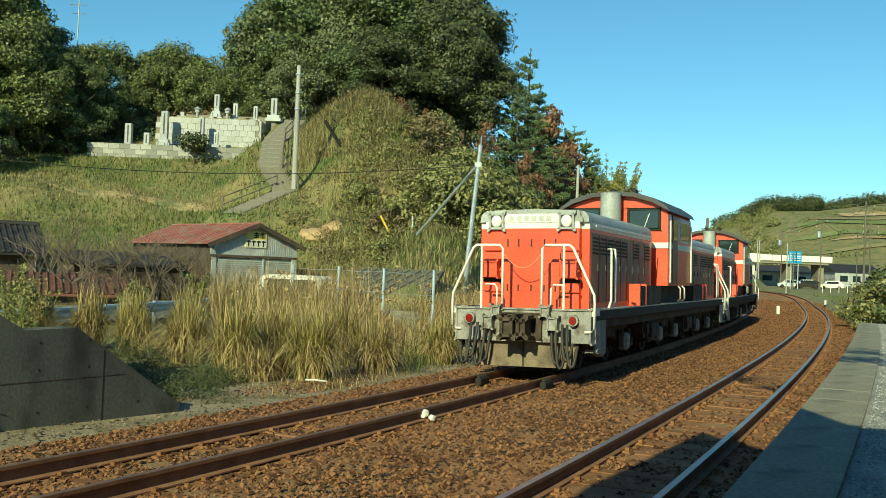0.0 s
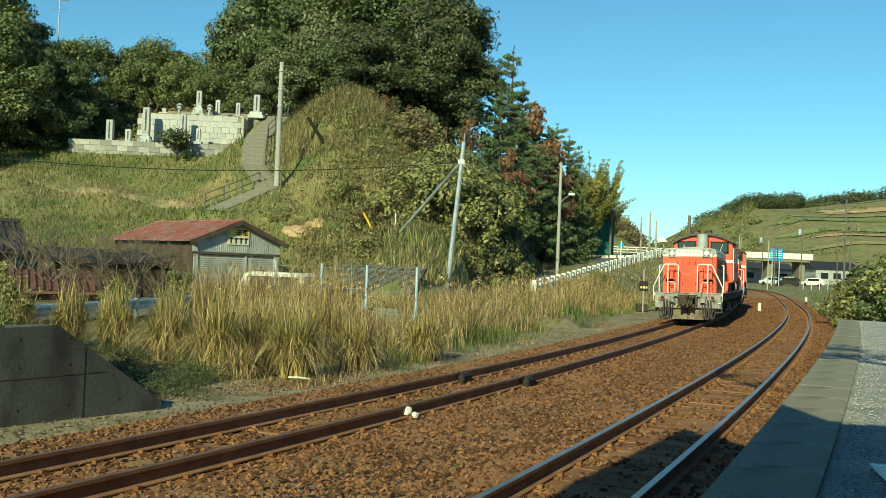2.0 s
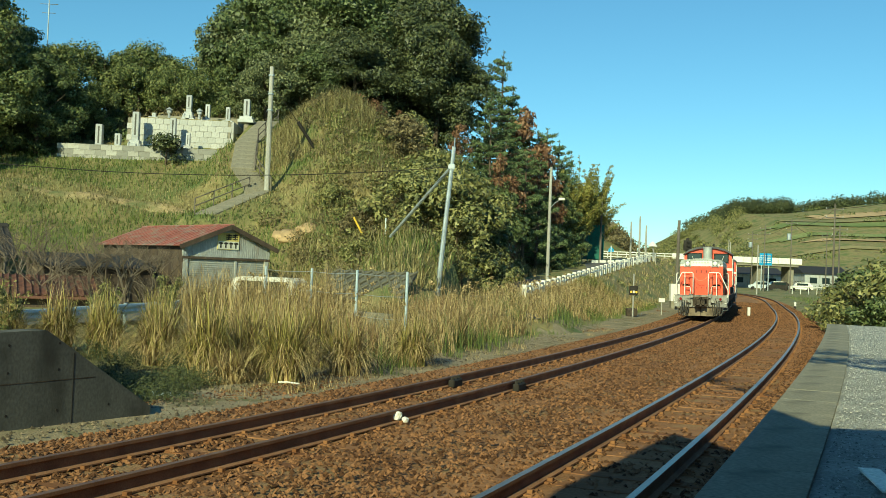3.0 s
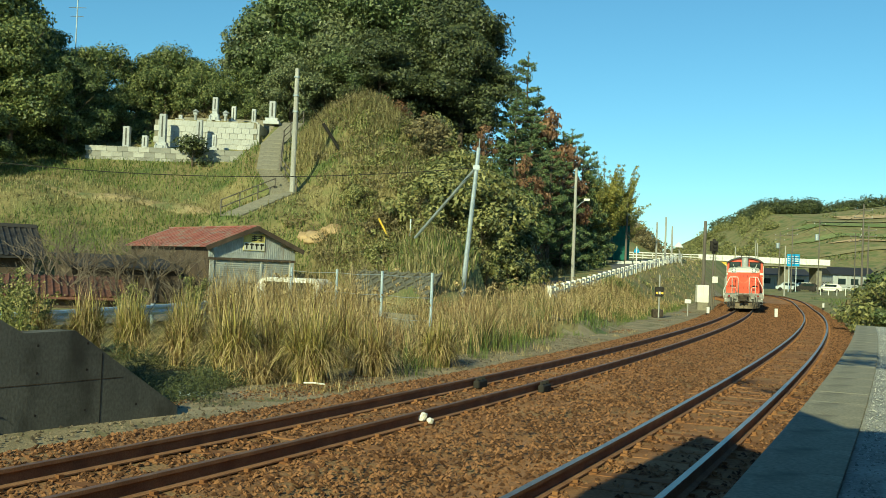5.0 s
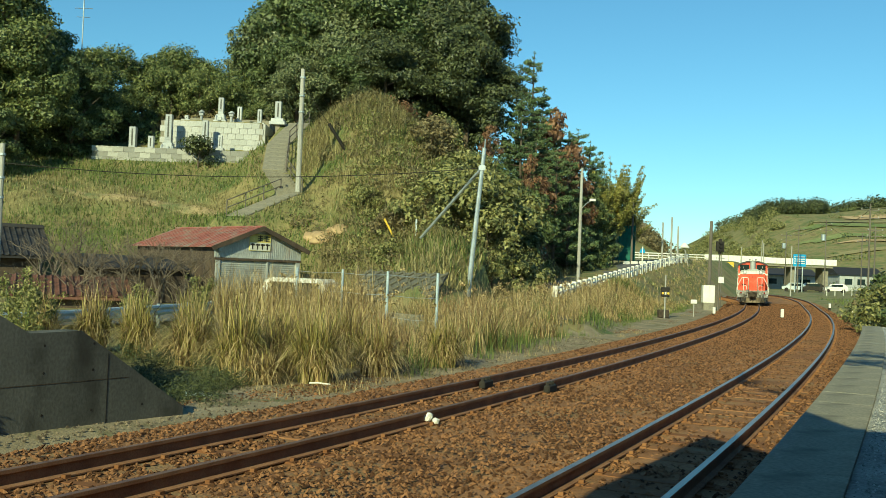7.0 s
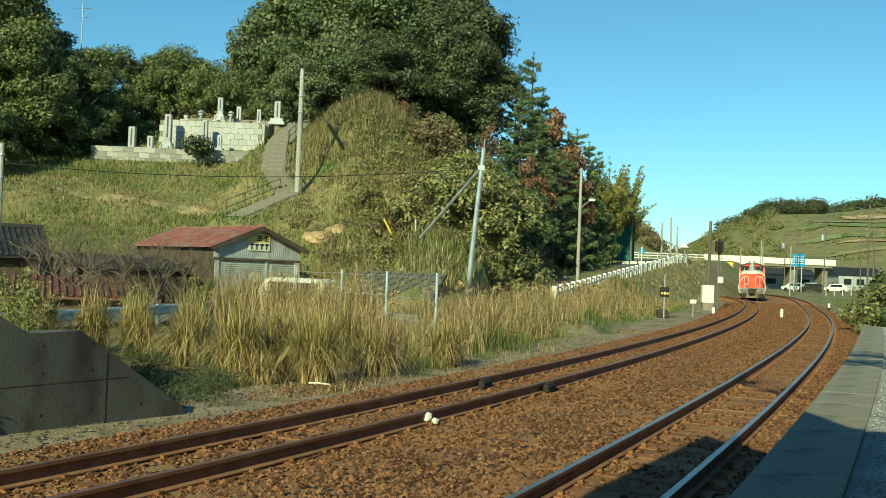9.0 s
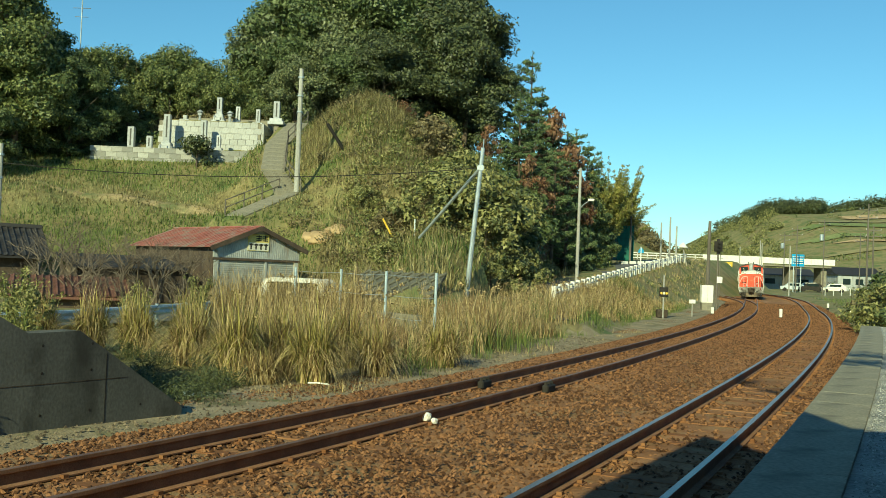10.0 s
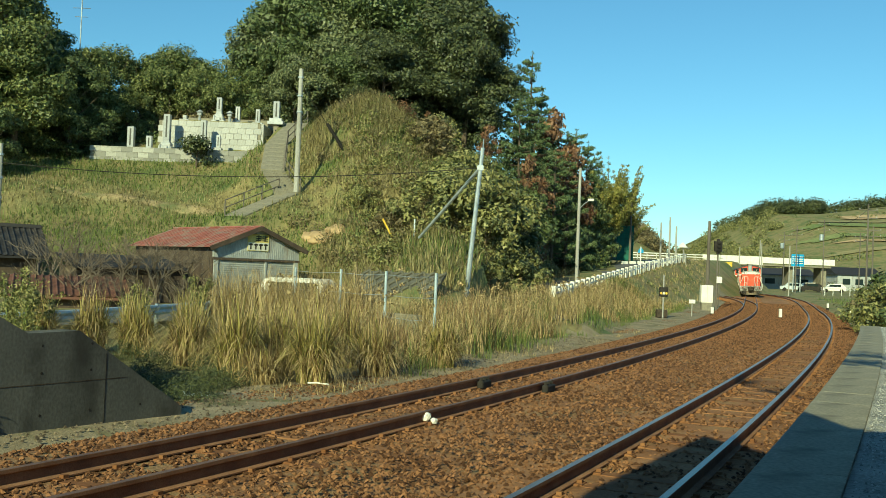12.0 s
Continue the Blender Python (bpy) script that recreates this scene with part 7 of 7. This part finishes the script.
# ---- grass on the slopes and verges ----
def hill_grass():
    rng = np.random.default_rng(33)

    def cover(n, x0, x1, y0, y1, keep):
        x, y = x0 + (x1 - x0) * rng.random(n), y0 + (y1 - y0) * rng.random(n)
        z = ground_z(x, y)
        ok = keep(x, y, z)
        return x[ok], y[ok], z[ok]

    def on_hill(x, y, z):
        path = seg_dist(x, y, PATH)[0]
        terr = (x > -27) & (x < -13.0) & (y > 75.9) & (y < 84)
        road = seg_dist(x, y, ROADWAY)[0] < 2.5
        return (z > 0.9) & ~terr & (path > 1.0) & ~road
    x, y, z = cover(110000, -36, 14, 46, 92, on_hill)
    mix = ripple(x, y, 5.3) * 0.6 + ripple(x + 4, y, 2.1) * 0.4 + rng.normal(size=len(x)) * 0.35
    right = x > -7
    tall = np.where(right, 1.5, 0.75)
    band = np.interp(z + 0.5 * ripple(x, y, 2.7), [3.5, 5.0, 5.4, 6.6, 7.2, 10], [0.8, 0.6, -0.9, -0.7, 0.25, 0.15])
    dry = mix > np.where(right, -0.25, band)
    for sel, name, mat, lab in ((dry, "slope_dry_grass", "hay", "dry straw-coloured grass over the hillside"), (~dry, "slope_green_grass", "green_grass", "short green grass over the hillside")):
        s = np.c_[x, y, z - 0.03, tall * (0.7 + 0.6 * rng.random(len(x)))][sel]
        tagged(part(name, blades(rng, s, 0.55, 0.03, 0.9, 2), mat), lab, "grass", kind="stuff")
    # tall pampas crowning the spur beside the grave path
    x, y, z = cover(9000, -10.5, -3, 70, 83, lambda x, y, z: (seg_dist(x, y, PATH)[0] > 1.8) & (ripple(x, y, 1.1) > -0.1))
    s = np.c_[x, y, z - 0.03, 0.6 + 0.6 * rng.random(len(x))]
    tagged(part("crest_pampas", blades(rng, s, 1.3, 0.02, 0.8, 3), "hay"), "tall dull pampas grass on the crest of the slope", "grass", kind="stuff")
    # verge between guard rail, lane and road embankment
    x, y, z = cover(60000, 2, 48, 40, 170, lambda x, y, z: (FAR.side(x, y)[0] < -5.0) & (FAR.side(x, y)[0] > -15) & (seg_dist(x, y, ROADWAY)[0] > 2.7))
    s = np.c_[x, y, z - 0.03, 0.7 + 0.6 * rng.random(len(x))]
    tagged(part("verge_grass", blades(rng, s, 0.5, 0.016, 0.8, 2), "dry_grass"), "dry grass on the road embankment", "grass", kind="stuff")
    x, y, z = cover(16000, 10, 45, 34, 130, lambda x, y, z: NEAR.side(x, y)[0] > 3.2)
    s = np.c_[x, y, z - 0.03, 0.7 + 0.6 * rng.random(len(x))]
    tagged(part("trackside_weeds", blades(rng, s, 0.55, 0.02, 0.8, 2), "green_grass"), "weeds on the far side of the tracks", "grass", kind="stuff")


hill_grass()


# ---- loose ballast stones ----
def stones():
    rng = np.random.default_rng(9)
    n = 150000
    s = -2 + 98 * rng.random(n) ** 2.2
    k = rng.random(n)
    ax, ay, ah = FAR.at(s)
    # across the bed from the far shoulder to the platform side
    o = -4.3 + 10.2 * k
    x, y, h = FAR.at(s, o)
    db = NEAR.side(x, y)[0]
    da = FAR.side(x, y)[0]
    ok = (db < 1.45) & ((da > -2.6) | (rng.random(n) < 0.8)) & (np.abs(np.abs(da) - 0.5335) > 0.09) & (np.abs(np.abs(db) - 0.5335) > 0.09) & ((np.abs(db) > 0.75) | (rng.random(n) < 0.25))
    x, y, da = x[ok], y[ok], da[ok]
    z = np.where(da < -1.75, np.interp(-da, [1.75, 2.6, 3.3, 4.5], [-0.17, -0.46, -0.48, -0.43]), -0.17) + rail_z(y)
    m = len(x)
    r = 0.015 + 0.021 * rng.random(m) + 0.0004 * np.clip(y - 25, 0, 60)
    base = np.array([(1, 0, 0), (-1, 0, 0), (0, 1, 0), (0, -1, 0), (0, 0, 1), (0, 0, -1), (.6, .6, .5), (-.6, -.6, .4)], float)
    tri = np.array([(0, 6, 4), (6, 2, 4), (2, 1, 4), (1, 7, 4), (7, 3, 4), (3, 0, 4), (6, 0, 2), (7, 1, 3)])
    v = base[None] * (0.6 + 0.7 * rng.random((m, 8, 3))) * r[:, None, None]
    a = rng.random(m) * 6.28
    c, sn = np.cos(a)[:, None], np.sin(a)[:, None]
    vx, vy = v[..., 0] * c - v[..., 1] * sn, v[..., 0] * sn + v[..., 1] * c
    t = rng.normal(size=(m, 1)) * 0.5
    vz = v[..., 2] * 0.8 + vx * t
    p = np.stack([vx + x[:, None], vy + y[:, None], vz + z[:, None] + 0.006], -1)
    f = (np.arange(m)[:, None, None] * 8 + tri[None]).reshape(-1, 3)
    tagged(part("ballast_stones", (p.reshape(-1, 3).tolist(), f.tolist()), "stone"), "loose rust-brown ballast stones between the rails", "ballast", kind="stuff")


stones()


def verge_stones():
    rng = np.random.default_rng(14)
    m = 9000
    s, o = -4 + 38 * rng.random(m) ** 1.2, -2.45 - 2.4 * rng.random(m) ** 1.3
    x, y, _ = FAR.at(s, o)
    z = ground_z(np.asarray(x, float), np.asarray(y, float)) + 0.037
    r = 0.012 + 0.024 * rng.random(m) ** 2
    base = np.array([(1, 0, 0), (-1, 0, 0), (0, 1, 0), (0, -1, 0), (0, 0, 1)], float)
    tri = np.array([(0, 2, 4), (2, 1, 4), (1, 3, 4), (3, 0, 4)])
    v = base[None] * (0.6 + 0.7 * rng.random((m, 5, 3))) * r[:, None, None]
    p = np.stack([v[..., 0] + x[:, None], v[..., 1] + y[:, None], v[..., 2] * 0.9 + z[:, None]], -1)
    f = (np.arange(m)[:, None, None] * 5 + tri[None]).reshape(-1, 3)
    tagged(part("verge_stones", (p.reshape(-1, 3).tolist(), f.tolist()), "verge_stone"), "grey-brown loose stones on the verge", "gravel", kind="stuff")


M["verge_stone"] = material("verge_stone", [(0.06, 0.046, 0.03), (0.22, 0.175, 0.12)], 0.9, scale=3, fine=60, island=0.85, bump=0.2)
verge_stones()


def pebbles():
    rng = np.random.default_rng(12)
    m = 20000
    s, o = -1 + 28 * rng.random(m) ** 1.3, 2.06 + 4.5 * rng.random(m) ** 1.3
    x, y, _ = NEAR.at(s, o)
    r = 0.006 + 0.008 * rng.random(m)
    base = np.array([(1, 0, 0), (-1, 0, 0), (0, 1, 0), (0, -1, 0), (0, 0, 1)], float)
    tri = np.array([(0, 2, 4), (2, 1, 4), (1, 3, 4), (3, 0, 4)])
    v = base[None] * (0.6 + 0.7 * rng.random((m, 5, 3))) * r[:, None, None]
    p = np.stack([v[..., 0] + x[:, None], v[..., 1] + y[:, None], v[..., 2] * 0.8 + 0.662], -1)
    f = (np.arange(m)[:, None, None] * 5 + tri[None]).reshape(-1, 3)
    tagged(part("platform_pebbles", (p.reshape(-1, 3).tolist(), f.tolist()), "pebble"), "pale loose pebbles on the platform", "gravel", kind="stuff")


M["pebble"] = material("pale_pebble", [(0.18, 0.18, 0.165), (0.45, 0.44, 0.41)], 0.85, scale=3, fine=60, island=0.85, bump=0.2)
pebbles()


def verge():
    rows = []
    for s in np.arange(-10, 120, 0.5):
        row = []
        for o in (-2.45, -2.9, -3.4, -3.9, -4.5, -5.1):
            x, y, _ = FAR.at(s, o + 0.15 * math.sin(s * 1.3) * (o < -4))
            row.append((float(x), float(y), (zat(x, y) + (0.035 if o > -5 else -0.06)) if o < -2.5 else -0.42 + float(rail_z(y))))
        rows.append(row)
    strip(rows, "verge", "verge", "dusty gravel verge with sparse weeds beside the ballast", "verge")


verge()
motions()
